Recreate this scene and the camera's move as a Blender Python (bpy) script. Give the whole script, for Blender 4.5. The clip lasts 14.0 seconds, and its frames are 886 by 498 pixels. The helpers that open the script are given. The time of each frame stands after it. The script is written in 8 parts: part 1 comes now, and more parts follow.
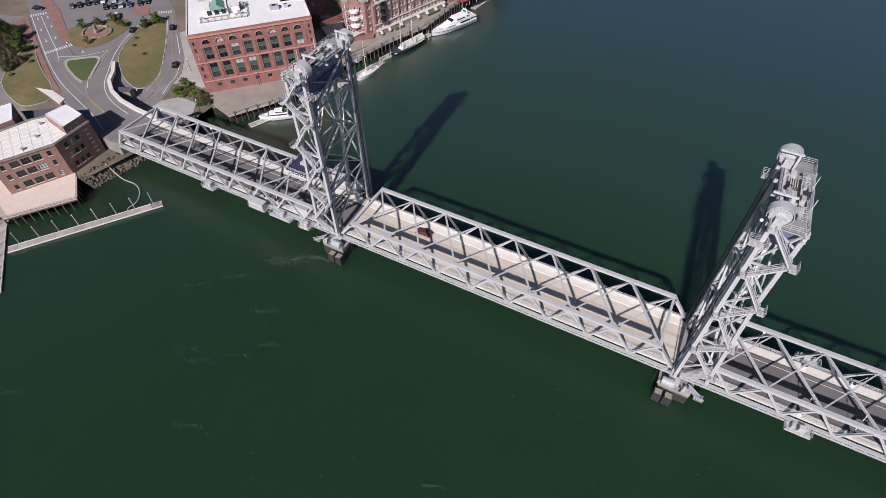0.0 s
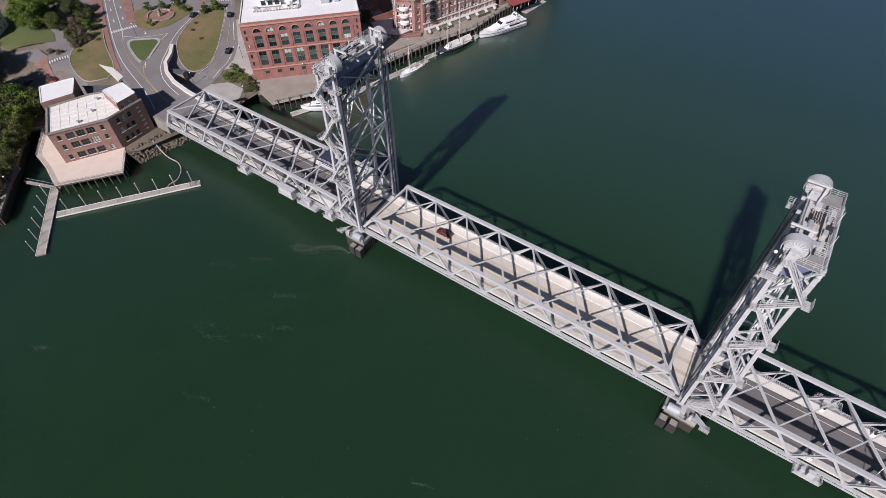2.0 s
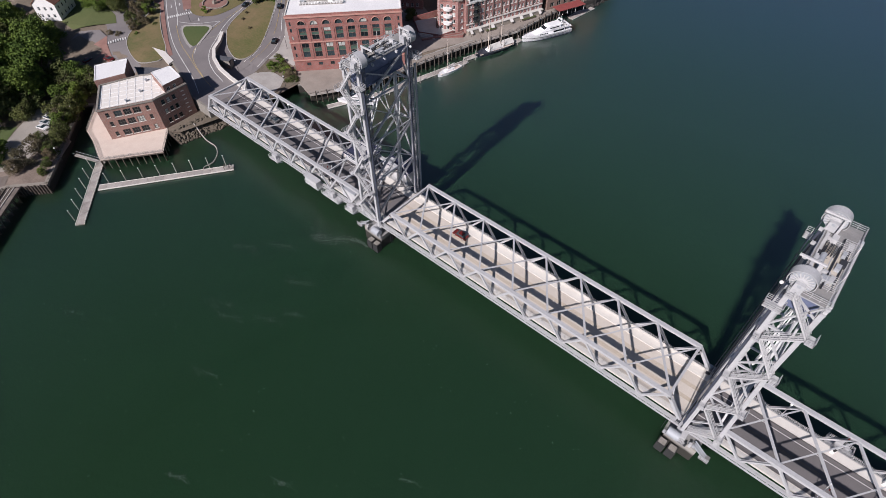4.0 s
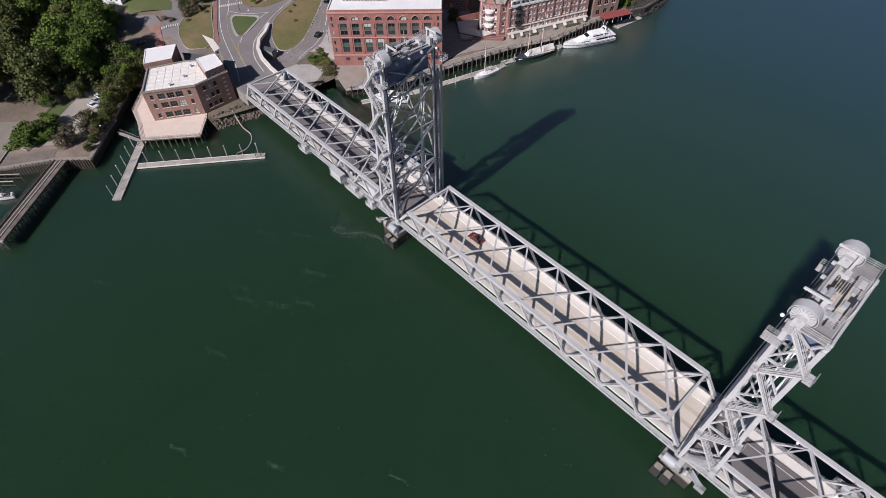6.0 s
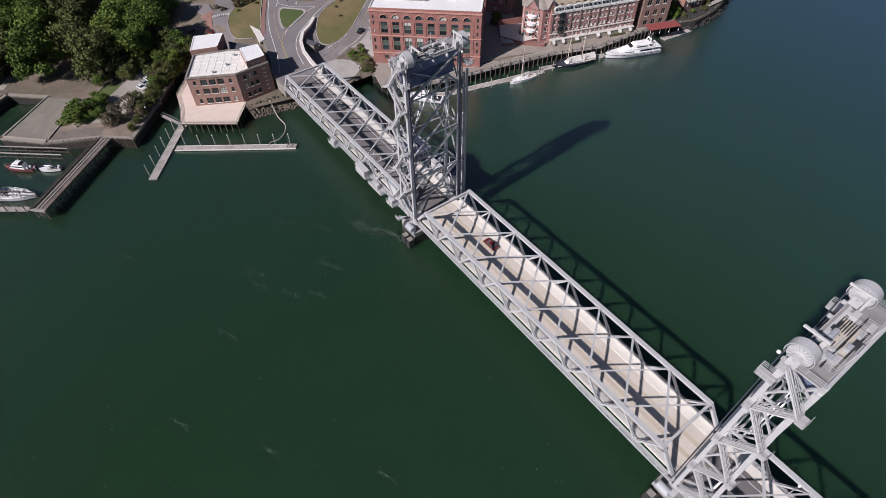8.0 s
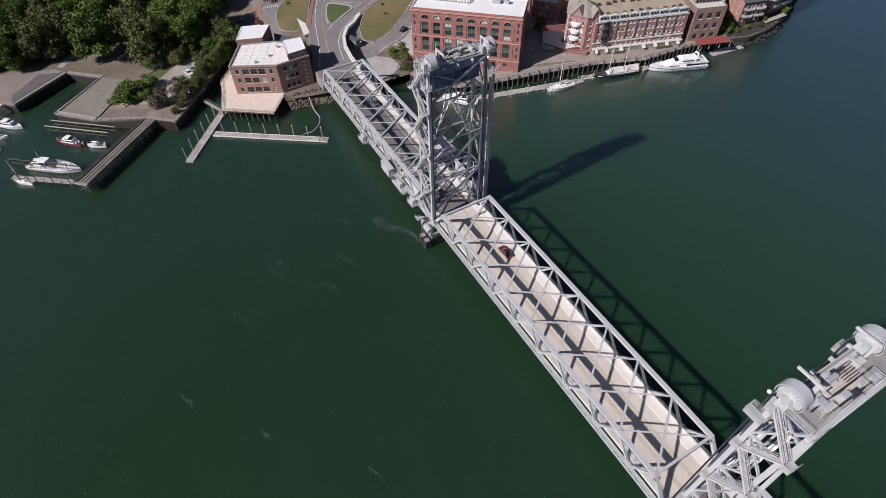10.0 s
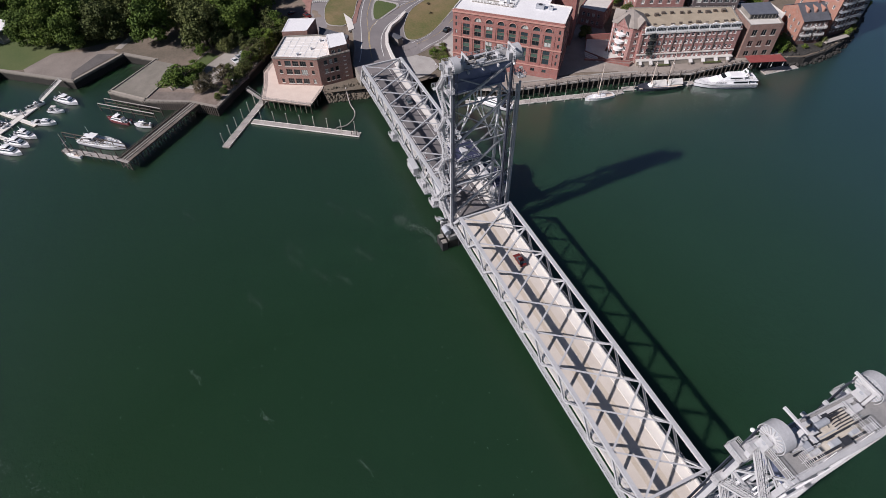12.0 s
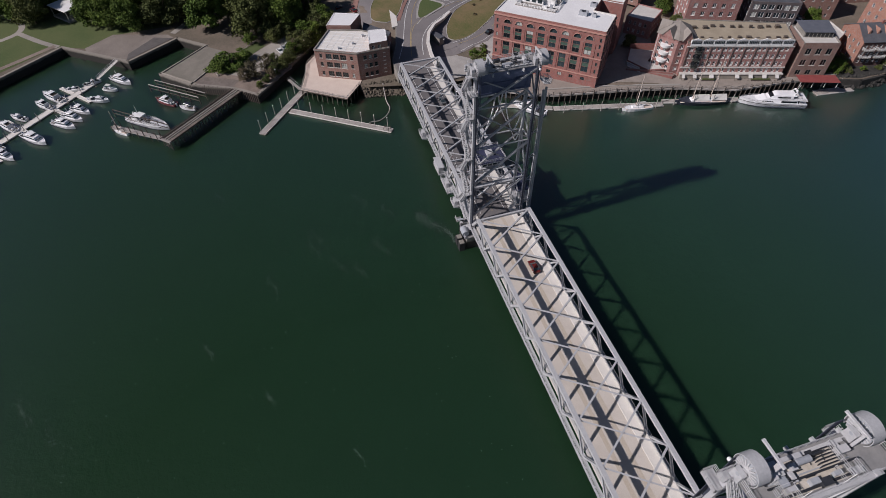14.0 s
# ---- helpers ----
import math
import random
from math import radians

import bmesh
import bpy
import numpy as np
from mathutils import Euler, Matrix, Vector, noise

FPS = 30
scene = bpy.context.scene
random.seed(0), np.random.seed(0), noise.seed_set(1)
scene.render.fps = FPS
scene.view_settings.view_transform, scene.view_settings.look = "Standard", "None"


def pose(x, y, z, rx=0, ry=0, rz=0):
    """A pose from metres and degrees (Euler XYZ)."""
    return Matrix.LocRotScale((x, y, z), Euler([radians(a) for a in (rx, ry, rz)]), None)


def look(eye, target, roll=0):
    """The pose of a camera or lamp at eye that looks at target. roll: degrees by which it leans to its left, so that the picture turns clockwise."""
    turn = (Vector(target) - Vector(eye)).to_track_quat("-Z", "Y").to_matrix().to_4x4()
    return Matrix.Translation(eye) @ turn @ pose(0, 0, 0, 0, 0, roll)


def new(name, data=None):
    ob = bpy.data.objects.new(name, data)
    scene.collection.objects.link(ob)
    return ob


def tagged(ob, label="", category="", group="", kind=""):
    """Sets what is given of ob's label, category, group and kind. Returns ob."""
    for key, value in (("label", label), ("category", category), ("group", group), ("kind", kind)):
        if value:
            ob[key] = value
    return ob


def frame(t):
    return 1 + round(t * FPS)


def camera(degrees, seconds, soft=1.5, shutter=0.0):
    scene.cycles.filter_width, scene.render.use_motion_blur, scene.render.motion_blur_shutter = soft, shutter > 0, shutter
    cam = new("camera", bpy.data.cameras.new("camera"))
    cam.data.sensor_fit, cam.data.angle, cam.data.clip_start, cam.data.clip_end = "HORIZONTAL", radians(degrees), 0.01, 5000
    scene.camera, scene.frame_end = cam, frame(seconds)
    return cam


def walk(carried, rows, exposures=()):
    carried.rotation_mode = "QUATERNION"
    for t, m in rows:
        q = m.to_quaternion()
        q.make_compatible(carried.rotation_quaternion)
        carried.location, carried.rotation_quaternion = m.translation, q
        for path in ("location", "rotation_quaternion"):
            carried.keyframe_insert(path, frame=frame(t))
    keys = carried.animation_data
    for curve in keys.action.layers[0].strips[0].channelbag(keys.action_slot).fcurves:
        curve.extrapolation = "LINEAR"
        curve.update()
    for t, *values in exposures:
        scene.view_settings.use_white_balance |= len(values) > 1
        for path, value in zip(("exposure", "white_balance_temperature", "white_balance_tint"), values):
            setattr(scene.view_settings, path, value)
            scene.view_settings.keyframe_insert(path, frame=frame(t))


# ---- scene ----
cam = camera(78.67, 14.0, soft=0.85)
# seconds, place in metres, turn in degrees
ROWS = [
    (0.0, 28.241, -83.917, 117.000, 41.466, 0.401, 27.884),
    (0.5, 29.749, -83.014, 117.149, 41.465, 0.413, 29.714),
    (1.0, 31.246, -82.103, 117.297, 41.464, 0.424, 31.482),
    (1.5, 32.727, -81.175, 117.445, 41.464, 0.436, 33.198),
    (2.0, 34.186, -80.223, 117.593, 41.465, 0.448, 34.869),
    (2.5, 35.616, -79.240, 117.740, 41.466, 0.459, 36.505),
    (3.0, 37.013, -78.220, 117.886, 41.468, 0.471, 38.112),
    (3.5, 38.373, -77.158, 118.033, 41.471, 0.483, 39.696),
    (4.0, 39.692, -76.051, 118.179, 41.474, 0.495, 41.265),
    (4.5, 40.967, -74.895, 118.324, 41.478, 0.506, 42.823),
    (5.0, 42.197, -73.687, 118.469, 41.482, 0.518, 44.375),
    (5.5, 43.378, -72.428, 118.614, 41.488, 0.530, 45.925),
    (6.0, 44.511, -71.115, 118.758, 41.493, 0.542, 47.478),
    (6.5, 45.595, -69.751, 118.902, 41.500, 0.553, 49.034),
    (7.0, 46.630, -68.337, 119.046, 41.507, 0.565, 50.598),
    (7.5, 47.618, -66.875, 119.189, 41.514, 0.577, 52.169),
    (8.0, 48.560, -65.368, 119.331, 41.522, 0.588, 53.751),
    (8.5, 49.457, -63.822, 119.474, 41.531, 0.600, 55.341),
    (9.0, 50.314, -62.241, 119.616, 41.541, 0.612, 56.941),
    (9.5, 51.134, -60.632, 119.757, 41.551, 0.624, 58.550),
    (10.0, 51.920, -59.001, 119.898, 41.562, 0.635, 60.165),
    (10.5, 52.678, -57.357, 120.039, 41.573, 0.647, 61.784),
    (11.0, 53.413, -55.710, 120.179, 41.585, 0.659, 63.406),
    (11.5, 54.131, -54.068, 120.319, 41.597, 0.671, 65.025),
    (12.0, 54.840, -52.443, 120.459, 41.611, 0.682, 66.638),
    (12.5, 55.546, -50.847, 120.598, 41.625, 0.694, 68.240),
    (13.0, 56.257, -49.293, 120.737, 41.639, 0.706, 69.826),
    (13.5, 56.983, -47.794, 120.875, 41.654, 0.717, 71.389),
    (14.0, 57.733, -46.364, 121.013, 41.670, 0.729, 72.923),
]
walk(cam, [(t, pose(x, y, z, rx, ry, rz)) for t, x, y, z, rx, ry, rz in ROWS], exposures=[(0.0, 0.04, 6300, 19), (13.5, 0.04, 6300, 19), (14.0, -0.4, 6300, 19)])

# ---- light: clear autumn day, sun from the near side of the river ----
SUN_EL, SUN_AZ = radians(38.6), radians(4.0)
wd = bpy.data.worlds.new("sky")
scene.world = wd
wd.use_nodes = True
sky = wd.node_tree.nodes.new("ShaderNodeTexSky")
sky.sky_type, sky.sun_disc = "NISHITA", False
sky.sun_elevation, sky.sun_rotation = SUN_EL, radians(180) - SUN_AZ
sky.air_density, sky.dust_density, sky.ozone_density = 1.0, 0.5, 4.0
bgn = wd.node_tree.nodes["Background"]
bgn.inputs["Strength"].default_value = 0.044
wd.node_tree.links.new(sky.outputs[0], bgn.inputs[0])
sun = new("sun", bpy.data.lights.new("sun", "SUN"))
sun.data.energy, sun.data.angle, sun.data.color = 5.3, radians(1.4), (1.0, 0.955, 0.90)
sun.matrix_world = look((0, -200, 200), (-200 * math.cos(SUN_EL) * math.sin(SUN_AZ), -200 + 200 * math.cos(SUN_EL) * math.cos(SUN_AZ), 200 - 200 * math.sin(SUN_EL)))

# ---- materials ----
def nodes_of(name):
    m = bpy.data.materials.new(name)
    m.use_nodes = True
    t = m.node_tree
    return m, t, t.nodes["Principled BSDF"]


def coords(t, scale=1.0):
    tc = t.nodes.new("ShaderNodeTexCoord")
    mp = t.nodes.new("ShaderNodeMapping")
    geo = t.nodes.new("ShaderNodeNewGeometry")
    mp.inputs["Scale"].default_value = (scale,) * 3 if isinstance(scale, (int, float)) else scale
    t.links.new(geo.outputs["Position"], mp.inputs[0])
    return mp.outputs[0]


def noise_of(t, scale, detail=4.0, rough=0.6, vec=None):
    n = t.nodes.new("ShaderNodeTexNoise")
    n.inputs["Scale"].default_value, n.inputs["Detail"].default_value, n.inputs["Roughness"].default_value = scale, detail, rough
    t.links.new(vec or coords(t), n.inputs["Vector"])
    return n.outputs["Fac"]


def ramp(t, fac, stops):
    r = t.nodes.new("ShaderNodeValToRGB")
    el = r.color_ramp.elements
    while len(el) < len(stops):
        el.new(0.5)
    for e, (p, c) in zip(el, stops):
        e.position, e.color = p, (*c, 1) if len(c) == 3 else c
    t.links.new(fac, r.inputs[0])
    return r.outputs[0]


def mix(t, fac, a, b, mode="MIX"):
    n = t.nodes.new("ShaderNodeMix")
    n.data_type, n.blend_type = "RGBA", mode
    for sock, v in ((n.inputs[0], fac), (n.inputs[6], a), (n.inputs[7], b)):
        if isinstance(v, (int, float)):
            sock.default_value = v
        elif isinstance(v, tuple):
            sock.default_value = (*v, 1)
        else:
            t.links.new(v, sock)
    return n.outputs[2]


def bump(t, b, h, strength=0.3, dist=0.05):
    n = t.nodes.new("ShaderNodeBump")
    n.inputs["Strength"].default_value, n.inputs["Distance"].default_value = strength, dist
    t.links.new(h, n.inputs["Height"])
    t.links.new(n.outputs[0], b.inputs["Normal"])


def mottled(name, a, c, big=0.3, fine=4.0, rough=0.7, metal=0.0, bmp=0.2, vary=0.0):
    """A surface whose colour wanders between a and c at two scales; vary: by object."""
    m, t, b = nodes_of(name)
    f1, f2 = noise_of(t, big, 5, 0.62), noise_of(t, fine, 6, 0.7)
    col = ramp(t, f1, [(0.34, a), (0.66, c)])
    col = mix(t, 0.35, col, ramp(t, f2, [(0.3, tuple(v * 0.72 for v in a)), (0.7, tuple(min(1, v * 1.15) for v in c))]))
    if vary:
        oi = t.nodes.new("ShaderNodeObjectInfo")
        col = mix(t, 1.0, col, ramp(t, oi.outputs["Random"], [(0, (1 - vary,) * 3), (1, (1.0,) * 3)]), "MULTIPLY")
    t.links.new(col, b.inputs["Base Color"])
    b.inputs["Roughness"].default_value, b.inputs["Metallic"].default_value = rough, metal
    if bmp:
        bump(t, b, f2, bmp)
    return m


def brickwork(name, a, c, mortar, w=0.22, h=0.075, rough=0.85):
    m, t, b = nodes_of(name)
    geo = t.nodes.new("ShaderNodeNewGeometry")
    # along-wall coordinate from the wall's own direction
    cr = t.nodes.new("ShaderNodeVectorMath")
    cr.operation = "CROSS_PRODUCT"
    cr.inputs[0].default_value = (0, 0, 1)
    t.links.new(geo.outputs["Normal"], cr.inputs[1])
    dt = t.nodes.new("ShaderNodeVectorMath")
    dt.operation = "DOT_PRODUCT"
    t.links.new(cr.outputs[0], dt.inputs[0])
    t.links.new(geo.outputs["Position"], dt.inputs[1])
    sp = t.nodes.new("ShaderNodeSeparateXYZ")
    t.links.new(geo.outputs["Position"], sp.inputs[0])
    cb = t.nodes.new("ShaderNodeCombineXYZ")
    t.links.new(dt.outputs["Value"], cb.inputs[0])
    t.links.new(sp.outputs[2], cb.inputs[1])
    bt = t.nodes.new("ShaderNodeTexBrick")
    t.links.new(cb.outputs[0], bt.inputs["Vector"])
    for key, v in (("Scale", 1.0), ("Brick Width", w), ("Row Height", h), ("Mortar Size", 0.01), ("Bias", 0.0)):
        bt.inputs[key].default_value = v
    for key, v in (("Color1", a), ("Color2", c), ("Mortar", mortar)):
        bt.inputs[key].default_value = (*v, 1)
    f = noise_of(t, 0.4, 5)
    col = mix(t, 1.0, bt.outputs["Color"], ramp(t, f, [(0.25, (0.72, 0.7, 0.68)), (0.75, (1.08, 1.05, 1.03))]), "MULTIPLY")
    t.links.new(col, b.inputs["Base Color"])
    b.inputs["Roughness"].default_value = rough
    bump(t, b, bt.outputs["Fac"], -0.2, 0.01)
    return m


def glassy(name, col=(0.02, 0.03, 0.035), rough=0.06):
    m, t, b = nodes_of(name)
    f = noise_of(t, 0.5, 2)
    t.links.new(mix(t, f, col, tuple(v * 2.2 for v in col)), b.inputs["Base Color"])
    b.inputs["Roughness"].default_value = rough
    b.inputs["IOR"].default_value = 1.5
    return m


def water_mat():
    m, t, b = nodes_of("river_water")
    f = noise_of(t, 0.012, 4)
    f2 = noise_of(t, 0.05, 3)
    col = mix(t, f, (0.0102, 0.0306, 0.0135), (0.0118, 0.0326, 0.0162))
    col = mix(t, 0.35, col, mix(t, f2, (0.0086, 0.0278, 0.0116), (0.0131, 0.0362, 0.0180)))
    # basin by the marina: dark reflections of banks and trees painted into the colour
    pos = t.nodes.new("ShaderNodeSeparateXYZ")
    t.links.new(coords(t), pos.inputs[0])
    bank_dark = None
    for sock, lo, hi in ((pos.outputs[0], -112, -160), (pos.outputs[1], -40, -85)):
        bank_ramp = t.nodes.new("ShaderNodeMapRange")
        bank_ramp.interpolation_type = "SMOOTHSTEP"
        bank_ramp.inputs["From Min"].default_value, bank_ramp.inputs["From Max"].default_value = lo, hi
        t.links.new(sock, bank_ramp.inputs["Value"])
        if bank_dark is not None:
            both = t.nodes.new("ShaderNodeMath")
            both.operation = "MULTIPLY"
            t.links.new(bank_dark, both.inputs[0])
            t.links.new(bank_ramp.outputs[0], both.inputs[1])
            bank_dark = both.outputs[0]
        else:
            bank_dark = bank_ramp.outputs[0]
    col = mix(t, bank_dark, col, (0.0098, 0.0190, 0.0112))
    # and it passes to one even green from y = -35 to -120
    near_green = t.nodes.new("ShaderNodeMapRange")
    near_green.interpolation_type = "SMOOTHSTEP"
    near_green.inputs["From Min"].default_value, near_green.inputs["From Max"].default_value = -35, -120
    t.links.new(pos.outputs[1], near_green.inputs["Value"])
    col = mix(t, near_green.outputs[0], col, (0.0104, 0.0310, 0.0120))
    # sky reflection painted into the colour: paler green past the bridge, bluer farther out
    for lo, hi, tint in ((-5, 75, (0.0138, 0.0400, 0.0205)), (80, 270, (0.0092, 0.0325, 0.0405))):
        sky_tint = t.nodes.new("ShaderNodeMapRange")
        sky_tint.interpolation_type = "SMOOTHSTEP"
        sky_tint.inputs["From Min"].default_value, sky_tint.inputs["From Max"].default_value = lo, hi
        t.links.new(pos.outputs[1], sky_tint.inputs["Value"])
        col = mix(t, sky_tint.outputs[0], col, tint)
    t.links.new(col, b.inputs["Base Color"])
    b.inputs["Roughness"].default_value = 0.24
    b.inputs["IOR"].default_value = 1.33
    # light scattered under the surface of the turbid water
    b.subsurface_method = "BURLEY"
    b.inputs["Subsurface Weight"].default_value = 1.0
    b.inputs["Subsurface Radius"].default_value = (0.8, 1.0, 0.9)
    b.inputs["Subsurface Scale"].default_value = 2.4
    # the chop shows more sky at a flat angle
    lw = t.nodes.new("ShaderNodeLayerWeight")
    lw.inputs["Blend"].default_value = 0.5
    mr = t.nodes.new("ShaderNodeMapRange")
    mr.inputs["From Min"].default_value, mr.inputs["From Max"].default_value = 0.19, 0.60
    mr.inputs["To Min"].default_value, mr.inputs["To Max"].default_value = 0.06, 1.0
    t.links.new(lw.outputs["Facing"], mr.inputs["Value"])
    # sheen painted by position: coat weakened on the near side, boosted beyond the bridge
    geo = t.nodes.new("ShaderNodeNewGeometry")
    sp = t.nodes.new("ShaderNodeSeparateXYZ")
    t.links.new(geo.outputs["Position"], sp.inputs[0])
    coat_boost = t.nodes.new("ShaderNodeMapRange")
    coat_boost.inputs["From Min"].default_value, coat_boost.inputs["From Max"].default_value = -70, 60
    coat_boost.inputs["To Min"].default_value, coat_boost.inputs["To Max"].default_value = 0.70, 1.45
    t.links.new(sp.outputs[1], coat_boost.inputs["Value"])
    coat_scaled = t.nodes.new("ShaderNodeMath")
    coat_scaled.operation, coat_scaled.use_clamp = "MULTIPLY", True
    t.links.new(mr.outputs[0], coat_scaled.inputs[0])
    t.links.new(coat_boost.outputs[0], coat_scaled.inputs[1])
    t.links.new(coat_scaled.outputs[0], b.inputs["Coat Weight"])
    b.inputs["Coat IOR"].default_value = 2.25
    b.inputs["Coat Roughness"].default_value = 0.29
    big = noise_of(t, 0.35, 5, 0.65)
    fine = noise_of(t, 1.6, 4, 0.6)
    ad = t.nodes.new("ShaderNodeMath")
    ad.operation = "MULTIPLY_ADD"
    t.links.new(fine, ad.inputs[0])
    ad.inputs[1].default_value = 0.3
    t.links.new(big, ad.inputs[2])
    bump(t, b, ad.outputs[0], 0.45, 0.5)
    return m


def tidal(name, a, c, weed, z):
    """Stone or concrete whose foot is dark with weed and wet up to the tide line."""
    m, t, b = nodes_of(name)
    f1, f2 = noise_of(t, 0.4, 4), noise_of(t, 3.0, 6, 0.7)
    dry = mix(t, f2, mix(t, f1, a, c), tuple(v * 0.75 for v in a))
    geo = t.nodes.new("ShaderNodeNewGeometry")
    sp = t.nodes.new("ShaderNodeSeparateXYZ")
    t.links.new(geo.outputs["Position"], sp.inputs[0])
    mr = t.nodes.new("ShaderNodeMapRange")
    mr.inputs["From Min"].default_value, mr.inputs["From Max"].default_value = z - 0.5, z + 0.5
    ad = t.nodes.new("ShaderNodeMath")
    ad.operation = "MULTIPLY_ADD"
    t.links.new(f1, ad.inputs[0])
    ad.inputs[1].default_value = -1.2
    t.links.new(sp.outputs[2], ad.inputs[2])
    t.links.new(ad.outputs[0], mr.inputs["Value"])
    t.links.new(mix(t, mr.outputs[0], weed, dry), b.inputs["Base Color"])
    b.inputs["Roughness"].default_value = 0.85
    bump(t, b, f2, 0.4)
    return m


WATER = water_mat()
STEEL = mottled("grey_paint_steel", (0.40, 0.405, 0.415), (0.475, 0.48, 0.485), 0.25, 3.0, 0.45, 0.0, 0.08)
STEEL_D = mottled("dull_grey_steel", (0.30, 0.32, 0.35), (0.40, 0.42, 0.44), 0.3, 3.0, 0.5, 0.0, 0.1)
STEEL_DK = mottled("dark_steel", (0.025, 0.028, 0.035), (0.05, 0.053, 0.06), 0.5, 4.0, 0.5, 0.2, 0.1)
ROPE = mottled("dark_slate_rope", (0.036, 0.043, 0.065), (0.065, 0.074, 0.10), 0.5, 4.0, 0.5, 0.1, 0.1)
CW_NAVY = mottled("navy_counterweight_paint", (0.10, 0.125, 0.21), (0.145, 0.17, 0.265), 0.2, 2.0, 0.55)
DECK_TAN = mottled("tan_deck_surfacing", (0.49, 0.442, 0.385), (0.58, 0.532, 0.472), 0.15, 5.0, 0.85)
ASPHALT = mottled("asphalt", (0.12, 0.112, 0.113), (0.155, 0.145, 0.145), 0.12, 6.0, 0.9)
ASPHALT_L = mottled("worn_asphalt", (0.16, 0.147, 0.148), (0.218, 0.2, 0.196), 0.1, 5.0, 0.9)
CONC = mottled("concrete", (0.48, 0.46, 0.42), (0.60, 0.58, 0.54), 0.3, 5.0, 0.85)
CONC_W = mottled("pale_concrete", (0.60, 0.575, 0.53), (0.70, 0.67, 0.62), 0.3, 5.0, 0.8)
CONC_D = mottled("stained_concrete", (0.16, 0.15, 0.13), (0.30, 0.28, 0.25), 0.5, 4.0, 0.9, 0, 0.4)
PAINT_W = mottled("white_paint", (0.74, 0.74, 0.73), (0.84, 0.84, 0.82), 0.4, 5.0, 0.5)
ROOF_W = mottled("white_roof_membrane", (0.68, 0.68, 0.68), (0.78, 0.78, 0.77), 0.15, 2.0, 0.8)
ROOF_G = mottled("gravel_roof", (0.30, 0.25, 0.18), (0.40, 0.34, 0.25), 0.2, 6.0, 0.95)
ROOF_T = mottled("brown_tile_roof", (0.20, 0.105, 0.08), (0.28, 0.15, 0.115), 0.4, 5.0, 0.85)
ROOF_S = mottled("grey_brown_shingle_roof", (0.22, 0.195, 0.17), (0.31, 0.28, 0.25), 0.4, 5.0, 0.9)
ROOF_D = mottled("dark_slate_roof", (0.06, 0.065, 0.075), (0.11, 0.115, 0.13), 0.4, 5.0, 0.7)
BRICK = brickwork("red_brick", (0.285, 0.102, 0.088), (0.36, 0.138, 0.118), (0.28, 0.20, 0.18))
BRICK_T = brickwork("tan_brick", (0.265, 0.138, 0.112), (0.325, 0.172, 0.140), (0.31, 0.25, 0.22))
BRICK_P = brickwork("pale_red_brick", (0.30, 0.125, 0.112), (0.37, 0.165, 0.148), (0.38, 0.31, 0.29))
STONE_P = mottled("pink_stone_trim", (0.42, 0.22, 0.18), (0.50, 0.28, 0.23), 0.6, 5.0, 0.8)
GLASS = glassy("window_glass")
BLIND = mottled("pane_with_drawn_blind", (0.36, 0.38, 0.36), (0.55, 0.56, 0.52), 0.8, 3.0, 0.25)
PANE_D = glassy("dark_pane", (0.008, 0.010, 0.012))
GREEN_P = mottled("green_panel", (0.042, 0.085, 0.064), (0.075, 0.125, 0.098), 0.8, 5, 0.5)
FRAME_DK = mottled("dark_window_frame", (0.05, 0.055, 0.05), (0.09, 0.095, 0.085), 0.8, 5, 0.5)
ROOF_C = mottled("cream_roof_membrane", (0.66, 0.63, 0.58), (0.76, 0.73, 0.68), 0.15, 2.0, 0.8)
GRASS = mottled("lawn_grass", (0.068, 0.098, 0.022), (0.215, 0.150, 0.078), 0.07, 1.3, 0.95, 0, 0.4)
GRASS_G = mottled("green_grass", (0.055, 0.088, 0.022), (0.105, 0.12, 0.042), 0.05, 1.6, 0.95, 0, 0.4)
EARTH = mottled("earth_ground", (0.10, 0.086, 0.062), (0.215, 0.17, 0.132), 0.06, 1.2, 0.95, 0, 0.4)
GRAVEL = mottled("gravel", (0.24, 0.22, 0.195), (0.36, 0.33, 0.29), 0.1, 3.0, 0.95, 0, 0.4)
PAVER = mottled("brick_paving", (0.20, 0.105, 0.088), (0.29, 0.165, 0.135), 0.3, 6.0, 0.9)
GRANITE = mottled("granite_blocks", (0.26, 0.235, 0.20), (0.40, 0.36, 0.31), 0.4, 3.0, 0.85, 0, 0.4, 0.3)
WOOD_D = mottled("weathered_dark_timber", (0.07, 0.055, 0.045), (0.14, 0.115, 0.095), 0.4, 5.0, 0.9, 0, 0.4, 0.25)
WOOD_B = mottled("brown_weathered_planks", (0.125, 0.104, 0.09), (0.225, 0.19, 0.162), 0.4, 5.0, 0.9, 0, 0.3, 0.35)
WOOD_G = mottled("grey_weathered_planks", (0.34, 0.31, 0.28), (0.47, 0.435, 0.40), 0.4, 5.0, 0.9, 0, 0.3, 0.3)
WOOD_P = mottled("pale_decking", (0.66, 0.54, 0.46), (0.75, 0.64, 0.55), 0.3, 5.0, 0.85, 0, 0.2, 0.15)
ROCK = mottled("riprap_rock", (0.12, 0.10, 0.073), (0.26, 0.222, 0.168), 0.8, 4.0, 0.95, 0, 0.6, 0.5)
HULL = mottled("white_gelcoat", (0.76, 0.77, 0.78), (0.84, 0.84, 0.84), 0.5, 4, 0.25)
HULL_D = mottled("navy_hull", (0.03, 0.035, 0.05), (0.05, 0.055, 0.075), 0.5, 4, 0.25)
